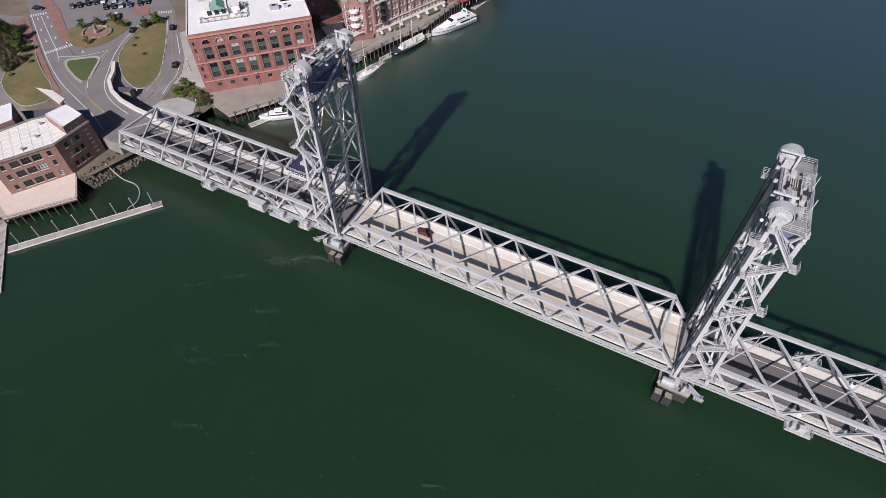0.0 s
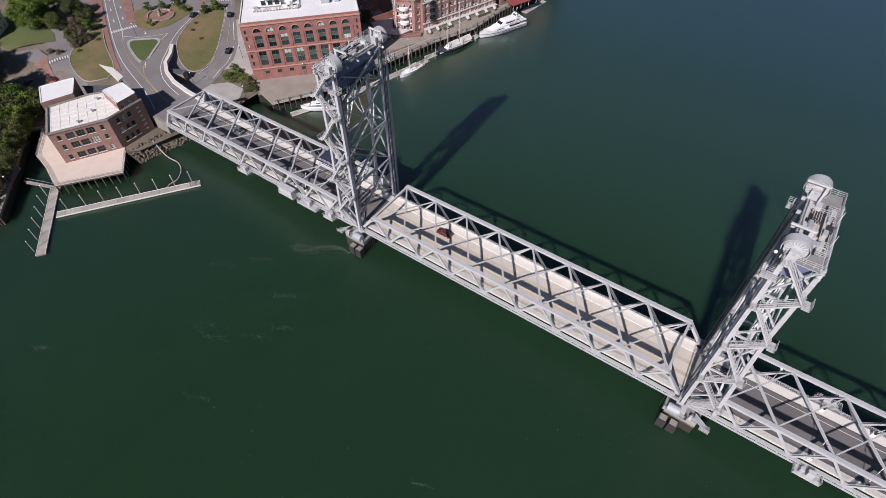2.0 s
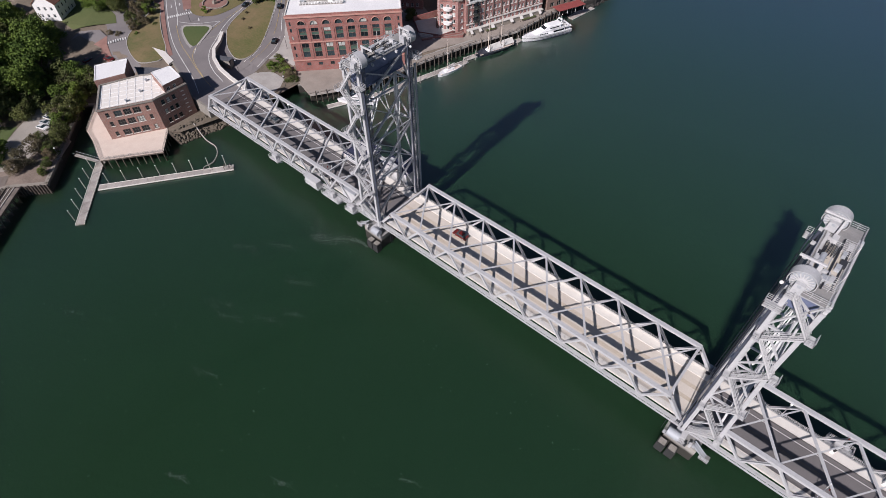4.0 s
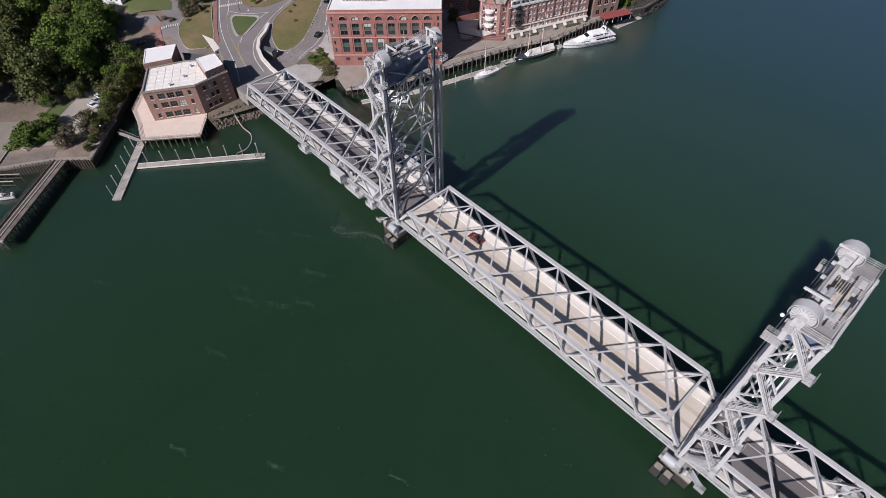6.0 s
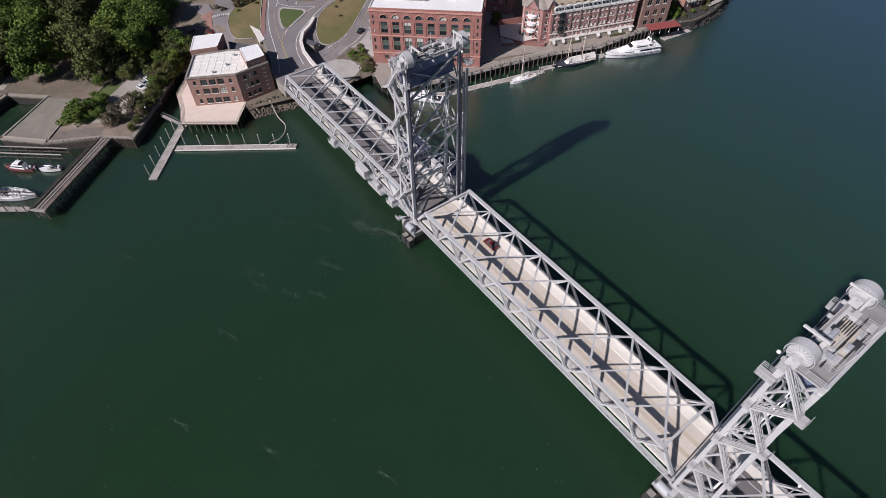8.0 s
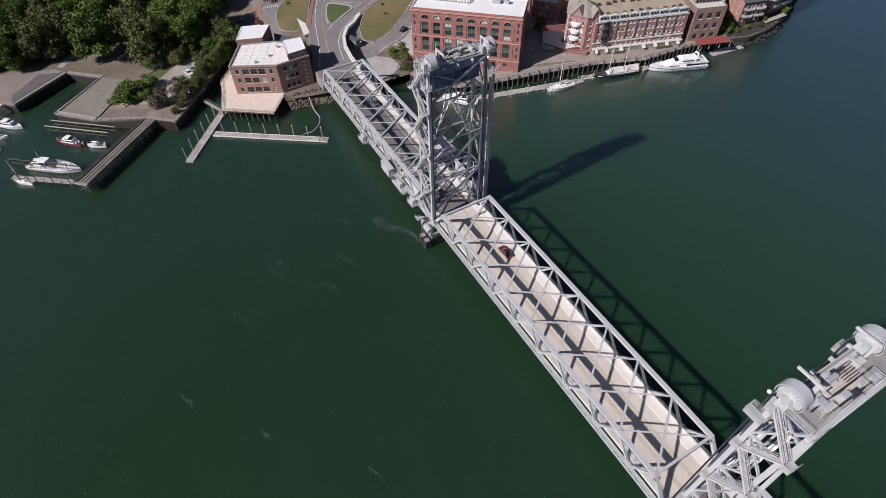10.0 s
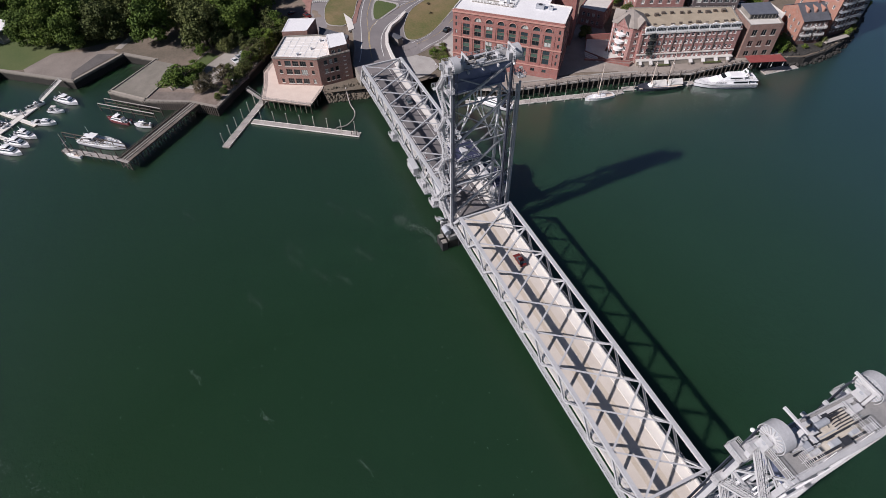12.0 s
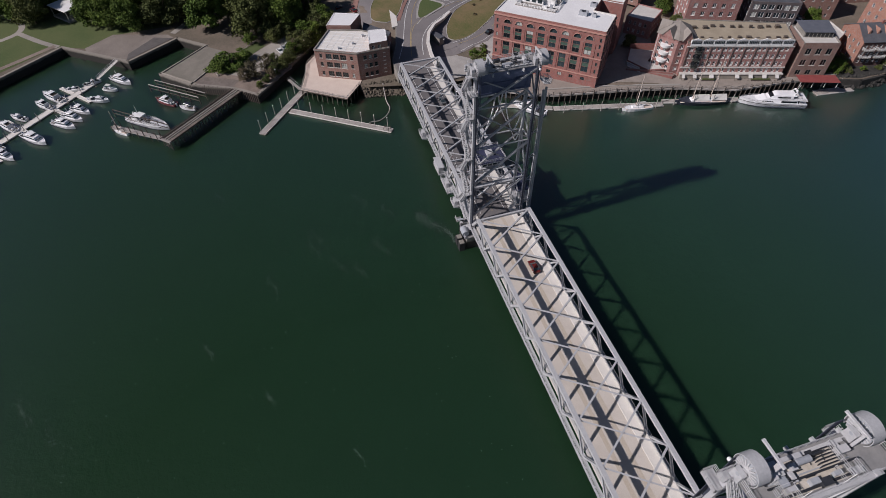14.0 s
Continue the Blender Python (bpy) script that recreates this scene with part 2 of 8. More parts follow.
HULL_R = mottled("red_hull", (0.16, 0.035, 0.035), (0.21, 0.05, 0.048), 0.5, 4, 0.4)
CANVAS = mottled("pale_canvas", (0.55, 0.53, 0.50), (0.66, 0.64, 0.60), 0.8, 6, 0.9)
BUFF = mottled("buff_stone", (0.25, 0.225, 0.19), (0.36, 0.32, 0.27), 0.5, 3.0, 0.9, 0, 0.4)
LEAF_HEDGE = mottled("clipped_hedge", (0.05, 0.065, 0.02), (0.11, 0.125, 0.045), 1.5, 8.0, 0.95, 0, 0.6)
ROCK_DK = mottled("dark_rock", (0.018, 0.018, 0.017), (0.052, 0.049, 0.043), 0.6, 4.0, 0.9, 0, 0.6)
# brick darkened so that its colour carries the shade of the river fronts
BRICK_SHADE = brickwork("shaded_front_brick", (0.10, 0.05, 0.045), (0.15, 0.075, 0.065), (0.16, 0.12, 0.11))
BARK = mottled("bark", (0.07, 0.055, 0.04), (0.13, 0.10, 0.075), 1.0, 6, 0.95, 0, 0.5)
CANOPY_R = mottled("red_awning", (0.21, 0.045, 0.042), (0.29, 0.07, 0.062), 0.5, 5, 0.8)
RUBBER = mottled("black_rubber", (0.02, 0.02, 0.02), (0.035, 0.035, 0.035), 1, 8, 0.7)
YELLOW = mottled("yellow_road_paint", (0.42, 0.31, 0.12), (0.50, 0.38, 0.17), 1, 6, 0.8)
ROADWHITE = mottled("white_road_paint", (0.58, 0.58, 0.56), (0.70, 0.70, 0.68), 1, 6, 0.8)
COPPER = mottled("green_copper_roof", (0.16, 0.30, 0.24), (0.22, 0.37, 0.30), 0.4, 4, 0.6)


def leaf_mat(name, a, c):
    m, t, b = nodes_of(name)
    geo = t.nodes.new("ShaderNodeNewGeometry")
    own = ramp(t, geo.outputs["Random Per Island"], [(0.0, a), (1.0, c)])
    clump = ramp(t, noise_of(t, 0.32, 3), [(0.38, tuple(v * 0.72 for v in a)), (0.62, c)])
    col = mix(t, 0.5, own, clump)
    oi = t.nodes.new("ShaderNodeObjectInfo")
    col = mix(t, 1.0, col, ramp(t, oi.outputs["Random"], [(0, (0.7, 0.75, 0.7)), (1, (1.15, 1.08, 1.0))]), "MULTIPLY")
    t.links.new(col, b.inputs["Base Color"])
    b.inputs["Roughness"].default_value = 0.75
    b.inputs["Specular IOR Level"].default_value = 0.2
    return m


LEAF = leaf_mat("leaves_green", (0.044, 0.086, 0.015), (0.150, 0.215, 0.042))
LEAF_O = leaf_mat("leaves_olive", (0.050, 0.072, 0.022), (0.135, 0.155, 0.055))
LEAF_B = leaf_mat("leaves_brown", (0.085, 0.074, 0.046), (0.185, 0.155, 0.10))
CAR_PAINT = {n: mottled("car_paint_" + n, c, tuple(v * 1.1 for v in c), 1, 6, 0.25, 0.1, 0) for n, c in
             (("black", (0.015, 0.015, 0.017)), ("white", (0.7, 0.7, 0.7)), ("silver", (0.42, 0.43, 0.45)), ("red", (0.13, 0.018, 0.016)), ("blue", (0.03, 0.05, 0.12)), ("grey", (0.13, 0.135, 0.14)))}
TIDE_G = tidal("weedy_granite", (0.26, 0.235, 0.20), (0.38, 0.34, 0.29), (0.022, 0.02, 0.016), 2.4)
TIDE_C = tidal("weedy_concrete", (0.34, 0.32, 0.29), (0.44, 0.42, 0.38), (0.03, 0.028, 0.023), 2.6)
QUAY = mottled("brown_quay_paving", (0.235, 0.20, 0.172), (0.33, 0.288, 0.25), 0.2, 4.0, 0.9)
PAVE_G = mottled("grey_paving", (0.31, 0.295, 0.275), (0.41, 0.39, 0.365), 0.25, 4.0, 0.9)
SLAB_O = mottled("olive_weathered_slab", (0.14, 0.132, 0.105), (0.25, 0.225, 0.19), 0.16, 3.0, 0.95, 0, 0.3)
SHORE = mottled("grey_brown_shore_paving", (0.165, 0.14, 0.12), (0.26, 0.225, 0.195), 0.1, 2.5, 0.95, 0, 0.3)
SLAB_D = mottled("dark_weedy_slab", (0.085, 0.078, 0.075), (0.14, 0.125, 0.118), 0.25, 3.0, 0.95, 0, 0.3)
DIRT = mottled("brown_dirt", (0.15, 0.115, 0.092), (0.29, 0.232, 0.19), 0.14, 2.0, 0.95, 0, 0.3)

# ---- mesh tools ----
def B():
    return bmesh.new()


def bx(bm, x0, y0, z0, x1, y1, z1):
    v = [bm.verts.new((x, y, z)) for z in (z0, z1) for x, y in ((x0, y0), (x1, y0), (x1, y1), (x0, y1))]
    for f in ((3, 2, 1, 0), (4, 5, 6, 7), (0, 1, 5, 4), (1, 2, 6, 5), (2, 3, 7, 6), (3, 0, 4, 7)):
        bm.faces.new([v[i] for i in f])
    return bm


def beam(bm, a, c, w, h=None, up=(0, 0, 1)):
    """A rectangular bar from a to c, w wide and h in depth."""
    a, c = Vector(a), Vector(c)
    h = w if h is None else h
    d = (c - a).normalized()
    s = d.cross(Vector(up))
    if s.length < 1e-4:
        s = d.cross(Vector((1, 0, 0)))
    s.normalize()
    u = s.cross(d)
    v = [bm.verts.new(p + s * (i * w / 2) + u * (j * h / 2)) for p in (a, c) for i, j in ((-1, -1), (1, -1), (1, 1), (-1, 1))]
    for f in ((0, 1, 2, 3), (7, 6, 5, 4), (4, 5, 1, 0), (5, 6, 2, 1), (6, 7, 3, 2), (7, 4, 0, 3)):
        bm.faces.new([v[i] for i in f])
    return bm


def tube(bm, a, c, r, r2=None, seg=8):
    a, c = Vector(a), Vector(c)
    r2 = r if r2 is None else r2
    d = (c - a).normalized()
    s = d.cross(Vector((0, 0, 1)))
    if s.length < 1e-4:
        s = Vector((1, 0, 0))
    s.normalize()
    u = d.cross(s)
    ring = [[bm.verts.new(p + (s * math.cos(k) + u * math.sin(k)) * q) for k in [2 * math.pi * i / seg for i in range(seg)]] for p, q in ((a, r), (c, max(r2, 0.001)))]
    for i in range(seg):
        j = (i + 1) % seg
        bm.faces.new((ring[0][i], ring[0][j], ring[1][j], ring[1][i]))
    bm.faces.new(ring[0][::-1])
    bm.faces.new(ring[1])
    return bm


def prism(bm, pts, z0, z1):
    lo = [bm.verts.new((p[0], p[1], z0)) for p in pts]
    hi = [bm.verts.new((p[0], p[1], z1)) for p in pts]
    n = len(pts)
    area = sum(pts[i][0] * pts[(i + 1) % n][1] - pts[(i + 1) % n][0] * pts[i][1] for i in range(n))
    if area < 0:
        lo.reverse(), hi.reverse()
    for i in range(n):
        j = (i + 1) % n
        bm.faces.new((lo[i], lo[j], hi[j], hi[i]))
    bm.faces.new(hi)
    bm.faces.new(lo[::-1])
    return bm


def ball(bm, c, r, seg=8, rings=6, sq=(1, 1, 1)):
    m = Matrix.Translation(c) @ Matrix.Diagonal((r * sq[0], r * sq[1], r * sq[2], 1))
    bmesh.ops.create_uvsphere(bm, u_segments=seg, v_segments=rings, radius=1, matrix=m)
    return bm


def mesh_of(name, bm, mat, smooth=False):
    me = bpy.data.meshes.new(name)
    bmesh.ops.recalc_face_normals(bm, faces=bm.faces)
    bm.to_mesh(me)
    bm.free()
    me.materials.append(mat)
    if smooth:
        for p in me.polygons:
            p.use_smooth = True
    return me


def part(name, bm, material, parent=None, label="", smooth=False):
    """One mesh object, under a thing or a part; bm may be a mesh that is shared."""
    me = bm if isinstance(bm, bpy.types.Mesh) else mesh_of(name, bm, material, smooth)
    ob = new(name, me)
    ob.parent = parent
    return tagged(ob, label)


def thing(name, at, label, category, group="", turn=0.0, kind=""):
    ob = new(name)
    ob.matrix_basis = pose(*at, 0, 0, turn)
    ob.empty_display_size = 0.5
    return tagged(ob, label, category, group, kind)


def setting(name, bm, mat, label="", smooth=False, category=""):
    return tagged(new(name, mesh_of(name, bm, mat, smooth)), label, category, "", "structure")

# ---- water and land ----
from mathutils import geometry


def smooth01(v):
    v = min(1.0, max(0.0, v))
    return v * v * (3 - 2 * v)


def land_z(x, y):
    """Height of the ground: harbour level, rising to the level of the bridge road inland."""
    hill = smooth01((-152 - x) / 26) * smooth01((y + 26) / 22)
    back = (x + 136.2) * -0.72 + (y - 33.8) * 0.69
    north = smooth01(back / 8) * smooth01((-99 - x) / 9) * (1 - smooth01((y - 175) / 20))
    return 3.6 + max(4.35 * hill, 1.3 * north)


def sheet(pts, off=0.0, step=4.0):
    """A polygon of the plan laid on the ground, cut fine where the ground rises."""
    line = []
    for a, c in zip(pts, pts[1:] + pts[:1]):
        n = max(1, int(math.hypot(c[0] - a[0], c[1] - a[1]) / step)) if min(a[0], c[0]) > -400 else 1
        line += [(a[0] + (c[0] - a[0]) * i / n, a[1] + (c[1] - a[1]) * i / n) for i in range(n)]
    vs = [Vector(p) for p in line]
    xs, ys = [p[0] for p in pts], [p[1] for p in pts]
    x0, x1, y0, y1 = max(min(xs), -190), min(max(xs), -84), max(min(ys), -32), min(max(ys), 204)
    for i in range(math.ceil(x0 / step), math.floor(x1 / step) + 1):
        for j in range(math.ceil(y0 / step), math.floor(y1 / step) + 1):
            vs.append(Vector((i * step, j * step)))
    for i in range(-36, -6):
        for j in range(-28, 28):
            p = (i * 12 + 1, j * 12 + 1)
            if min(xs) < p[0] < max(xs) and min(ys) < p[1] < max(ys) and not (p[0] > -193 and -35 < p[1] < 207):
                vs.append(Vector(p))
    n = len(line)
    co, _, tris, _, _, _ = geometry.delaunay_2d_cdt(vs, [(i, (i + 1) % n) for i in range(n)], [], 1, 0.001)
    me = bpy.data.meshes.new("sheet")
    me.from_pydata([(p.x, p.y, land_z(p.x, p.y) + off) for p in co], [], [tuple(f) for f in tris])
    return me


def draped(name, pts, mat, off, label, step=4.0, category=""):
    me = sheet(pts, off)
    me.name = name
    if sum(p.normal.z for p in me.polygons) < 0:
        me.flip_normals()
    me.materials.append(mat)
    return tagged(new(name, me), label, category or name.rstrip("_0123456789").replace("_", " "), "", "structure")


def rounded(pts, n=3):
    """The closed outline with its corners cut round."""
    for _ in range(n):
        out = []
        for i, p in enumerate(pts):
            q = pts[(i + 1) % len(pts)]
            out += [(0.75 * p[0] + 0.25 * q[0], 0.75 * p[1] + 0.25 * q[1]), (0.25 * p[0] + 0.75 * q[0], 0.25 * p[1] + 0.75 * q[1])]
        pts = out
    return pts


wbm = B()
wv = [wbm.verts.new(p) for p in ((-2500, -2500, 0), (2500, -2500, 0), (2500, 2500, 0), (-2500, 2500, 0))]
wbm.faces.new(wv)
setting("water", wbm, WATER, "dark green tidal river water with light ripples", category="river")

SLIP = [(-186, -113.5), (-201, -94), (-189.3, -81), (-171, -100)]
COAST_N = [(-300, 420), (-180, 308), (-128, 266), (-104, 237), (-95, 221), (-87, 206), (-81.5, 192), (-78.5, 179), (-78.2, 167), (-82, 158), (-88, 137), (-90, 116), (-97, 97), (-104, 74), (-110, 47), (-121, 34), (-127, 27), (-127, 10),
           (-131, -7), (-134, -20), (-140, -25), (-148, -38), (-159.5, -40.6), (-174, -31), (-178, -35.2), (-161, -48), (-142.5, -62.5)]
COAST_S = [(-150, -71), (-158.5, -87.5), SLIP[3], SLIP[2], SLIP[1], SLIP[0], (-208.7, -143), (-188.7, -163.6), (-150, -206), (-160, -420)]
COAST = COAST_N + COAST_S
LAND = [(-2000, 1800), (-900, 1800)] + COAST + [(-160, -1800), (-2000, -1800)]
draped("ground", LAND, EARTH, 0.0, "bare earth and trodden ground of the waterfront")


def wall_along(name, line, z0, thick, mat, label, cap=None, proud=0.0):
    """A standing wall along a line of the plan, up to the ground's level plus proud."""
    bm = B()
    for a, c in zip(line, line[1:]):
        d = (Vector(c) - Vector(a)).normalized()
        zt = max(land_z(*a), land_z(*c)) + proud
        a2, c2 = Vector(a) - d * thick * 0.3, Vector(c) + d * thick * 0.3
        beam(bm, (*a2, (z0 + zt) / 2), (*c2, (z0 + zt) / 2), thick, zt - z0)
    return setting(name, bm, mat, label)


wall_along("seawall_far", COAST_N[:10], -2, 1.6, ROCK_DK, "dark rocky bank at the waterline", proud=-0.05)
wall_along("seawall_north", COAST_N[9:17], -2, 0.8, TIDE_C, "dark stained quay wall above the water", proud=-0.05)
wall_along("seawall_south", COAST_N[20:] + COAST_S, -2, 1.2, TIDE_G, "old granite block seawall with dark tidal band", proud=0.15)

ROADS = [(-146, -6.5), (-155, -3.0), (-182, 3.2), (-204, 15), (-227, 29.5), (-253, 44), (-330, 90), (-330, 150), (-262, 112), (-215, 92), (-204, 80), (-189.2, 70.7), (-173, 57.2), (-166.8, 53.3), (-160, 46.1), (-152, 36.8), (-149.3, 29.4), (-147, 21), (-147, 9)]
draped("road_main", ROADS, ASPHALT_L, 0.05, "grey asphalt road with worn lanes")
draped("road_side", [(-179, -8.5), (-191.6, -6.4), (-201, -2.5), (-209.5, 5.5), (-224, 28), (-240, 38), (-262, 30), (-240, 5), (-216, -3.5), (-206, -8.8), (-197, -11.8), (-187, -12.8), (-177, -13.5)], ASPHALT_L, 0.04, "grey asphalt side street")
LAWN_R = rounded([(-192.9, 59.3), (-186.9, 64), (-173.5, 51), (-163.5, 38.5), (-155.9, 27), (-157.5, 20.8), (-165.6, 22.0), (-171.5, 25.5), (-180, 32), (-187, 44)], 2)
draped("lawn_east", LAWN_R, GRASS, 0.16, "mown dry lawn beside the ramp")
LAWN_L = rounded([(-174.5, 1.5), (-204, 13.5), (-224, 26.5), (-208.7, 3.2), (-200.5, -3.6), (-188.5, -7.6), (-179, -8.3)], 2)
draped("lawn_west", LAWN_L, GRASS, 0.16, "mown dry lawn between two streets")
ISLAND = rounded([(-197.0, 18.6), (-191.5, 23.6), (-185.0, 29.2), (-179, 20.5), (-172.6, 11.6), (-178, 11.4)], 2)
draped("traffic_island", ISLAND, PAVE_G, 0.18, "concrete kerb of a traffic island")
draped("lawn_island", [(0.84 * x - 0.16 * 185, 0.84 * y + 0.16 * 19.2) for x, y in ISLAND], GRASS_G, 0.24, "green grass of the traffic island")
draped("lawn_circle", rounded([(-219.5, 37.8), (-202.8, 27.5), (-193.4, 31.5), (-191.8, 39.5), (-195.0, 54.2), (-205.5, 55), (-210.5, 44)], 2), GRASS, 0.16, "mown lawn round a memorial")
draped("parking_lot", [(-206, 56), (-211.5, 46), (-224, 44), (-250, 58), (-330, 104), (-330, 180), (-206, 84), (-203, 68)], ASPHALT_L, 0.10, "asphalt parking lot")
draped("pavement_brick", [(-262, 60), (-248, 52.5), (-236.5, 48.0), (-207.1, 31.3), (-207.8, 27.8), (-231.2, 40.0), (-250, 49)], PAVER, 0.19, "brick paved footpath beside the street")
draped("pavement_brick", [(-204, 60.5), (-198.5, 59.5), (-196, 62.5), (-203, 69), (-211, 66)], PAVER, 0.15, "brick paved corner of the parking lot")
draped("pavement_brick", [(-243, 35.2), (-224, 25.0), (-206, 15.8), (-196, 11.0), (-188, 6.8), (-176.5, 2.2), (-167, -0.6), (-166.5, 0.9), (-176.5, 4.0), (-188, 8.8), (-196.5, 13.0), (-207, 18.3), (-224.5, 27.4), (-243.5, 37.6)], PAVER, 0.21, "brick paved footpath beside the street")
draped("pavement_brick", [(-207, -19), (-212, -11.9), (-212, -5.8), (-206, -9.0), (-197, -12.0), (-194.2, -12.4), (-194.6, -15.8), (-203.8, -24)], PAVER, 0.14, "brick paved corner beside the side street")
draped("pavement_west", [(-243, 35), (-224, 24.8), (-226, 16), (-242, 24)], PAVER, 0.12, "brick paved corner beside the side street")
draped("lawn_park", [(-192.5, -165), (-209.5, -145.5), (-203.5, -132.5), (-213, -122), (-214, -96), (-300, -100), (-300, -330), (-175, -330), (-160, -205)], GRASS_G, 0.05, "green park lawn behind the seawall")
draped("road_park", [(-203, -13.6), (-207.5, -6.4), (-219.6, -5.4), (-236, -18), (-256, -30), (-285, -40), (-284, -46), (-254, -38), (-231, -25.5), (-211, -17.5)], ASPHALT_L, 0.045, "grey asphalt street into the park, shaded by trees")
draped("lawn_house", [(-239.5, -16.2), (-234, -15.2), (-219.6, 2.2), (-227, 5.5), (-241, 8), (-264, 4), (-266, -14), (-252, -22)], GRASS_G, 0.12, "green front lawn of the white house")
draped("pavement_plaza", [(-147, 8), (-146.8, 21), (-142, 26), (-134, 25.8), (-130.5, 21), (-128, 8)], PAVE_G, 0.06, "light concrete plaza under the bridge end")
draped("pavement_walk", [(-149.2, 29.6), (-151.8, 36.8), (-160, 46.3), (-173, 57.5), (-170, 64), (-163, 60), (-136.5, 34.0), (-146.5, 33.5)], PAVE_G, 0.10, "grey footpath along the warehouse")
draped("pavement_quay", [(-127, 28.5), (-122, 36), (-111, 49), (-105, 75), (-98, 98), (-91, 117), (-89, 138), (-88, 143), (-103.5, 99.5), (-112, 92), (-119, 86), (-107.2, 64.5), (-136, 34.2), (-133, 31)], QUAY, 0.12, "brownish quay paving")
draped("pavement_alley", [(-106.8, 64.8), (-118.5, 86), (-112, 92), (-122, 100), (-138, 108), (-147, 104), (-134, 90.5), (-118, 74.8)], QUAY, 0.09, "paved alley between the brick buildings")
draped("parking_gravel", [(-157, -66), (-163, -76), (-168, -70), (-180, -57), (-187, -48), (-188, -38), (-181, -37), (-168, -46)], GRAVEL, 0.07, "pale gravel parking strip")
draped("lawn_point", [(-163.5, -76.5), (-176, -70.5), (-186, -60), (-181, -56.5), (-168.5, -69.5)], GRASS_G, 0.09, "strip of grass on the point")
draped("pavement_point", [(-171, -99), (-188.6, -81.5), (-180.5, -73), (-167.5, -80.5), (-159.2, -87)], SLAB_O, 0.12, "weathered concrete apron of the old slip")
draped("pavement_dirt", [(-150, -71.5), (-159, -86.6), (-167, -80.6), (-157, -66), (-167, -47), (-158, -47.5), (-143, -62.5)], DIRT, 0.06, "brown trodden dirt along the point")
draped("pavement_shore", [(-186.5, -115), (-201.6, -95.5), (-205.5, -98), (-209, -108), (-213.5, -122), (-204, -132.8), (-200.6, -132)], SHORE, 0.10, "brown-grey paved shore walk")
draped("pavement_ramp", [(-186.6, -114.4), (-201.3, -95.8), (-204.6, -104), (-192.5, -114)], SLAB_D, 0.15, "dark wet slab above the slip")

# raised road on a concrete embankment up to the bridge
RAMP_L = [(-132.9, -7.9), (-143, -7.9), (-155, -3.4), (-168, -0.4), (-181, 3.0)]
RAMP_R = [(-132.9, 7.9), (-143, 8.6), (-152, 9.9), (-160, 12.6), (-166.5, 16.8), (-170.5, 22.0), (-176, 27)]
eb = B()
prism(eb, RAMP_L + RAMP_R[::-1], 2.5, 8.0)
setting("embankment", eb, CONC_D, "concrete embankment that carries the road to the bridge")
eb = B()
prism(eb, [(-132.9, -7.3), (-143.5, -7.0), (-155, -2.9), (-168, 0.1), (-181, 3.5)] + [(-175.5, 26.2), (-170.0, 21.6), (-166.2, 16.2), (-159.8, 12.0), (-152, 9.3), (-143.5, 8.0), (-132.9, 7.3)], 8.004, 8.06)
setting("road_ramp", eb, ASPHALT_L, "grey asphalt road on the bridge ramp")
pb = B()
for a, c in zip(RAMP_R[:-1], RAMP_R[1:]):
    beam(pb, (*a, 8.4), (*c, 8.4), 1.3, 1.1)
tagged(new("parapet_wall", mesh_of("parapet_wall", pb, CONC_W)), "pale curved concrete parapet beside the ramp road", "parapet", "", "structure")

# ---- the bridge ----
PANEL, TRUSS_Y, TOP_Z, LOW_Z, ROAD_Z = 10.06, 7.5, 14.55, 7.75, 8.4


def rail_run(bm, pts, h=1.1, gap=1.8, r=0.05, bars=3):
    """Posts and bars of a guard rail along a line of points."""
    for a, c in zip(pts, pts[1:]):
        a, c = Vector(a), Vector(c)
        n = max(1, round((c - a).length / gap))
        for i in range(n + 1):
            p = a.lerp(c, i / n)
            beam(bm, p, p + Vector((0, 0, h)), r * 1.6)
        for k in range(bars):
            z = h * (k + 1) / bars
            beam(bm, a + Vector((0, 0, z)), c + Vector((0, 0, z)), r * 1.3)
    return bm


def i_bar(bm, a, c, w, h, up=(0, 0, 1)):
    """An I-shaped bar: two flanges and a web."""
    a, c = Vector(a), Vector(c)
    d = (c - a).normalized()
    s = d.cross(Vector(up)).normalized()
    u = s.cross(d)
    beam(bm, a + u * h * 0.42, c + u * h * 0.42, w, h * 0.16, up)
    beam(bm, a - u * h * 0.42, c - u * h * 0.42, w, h * 0.16, up)
    beam(bm, a, c, w * 0.22, h * 0.7, up)
    return bm


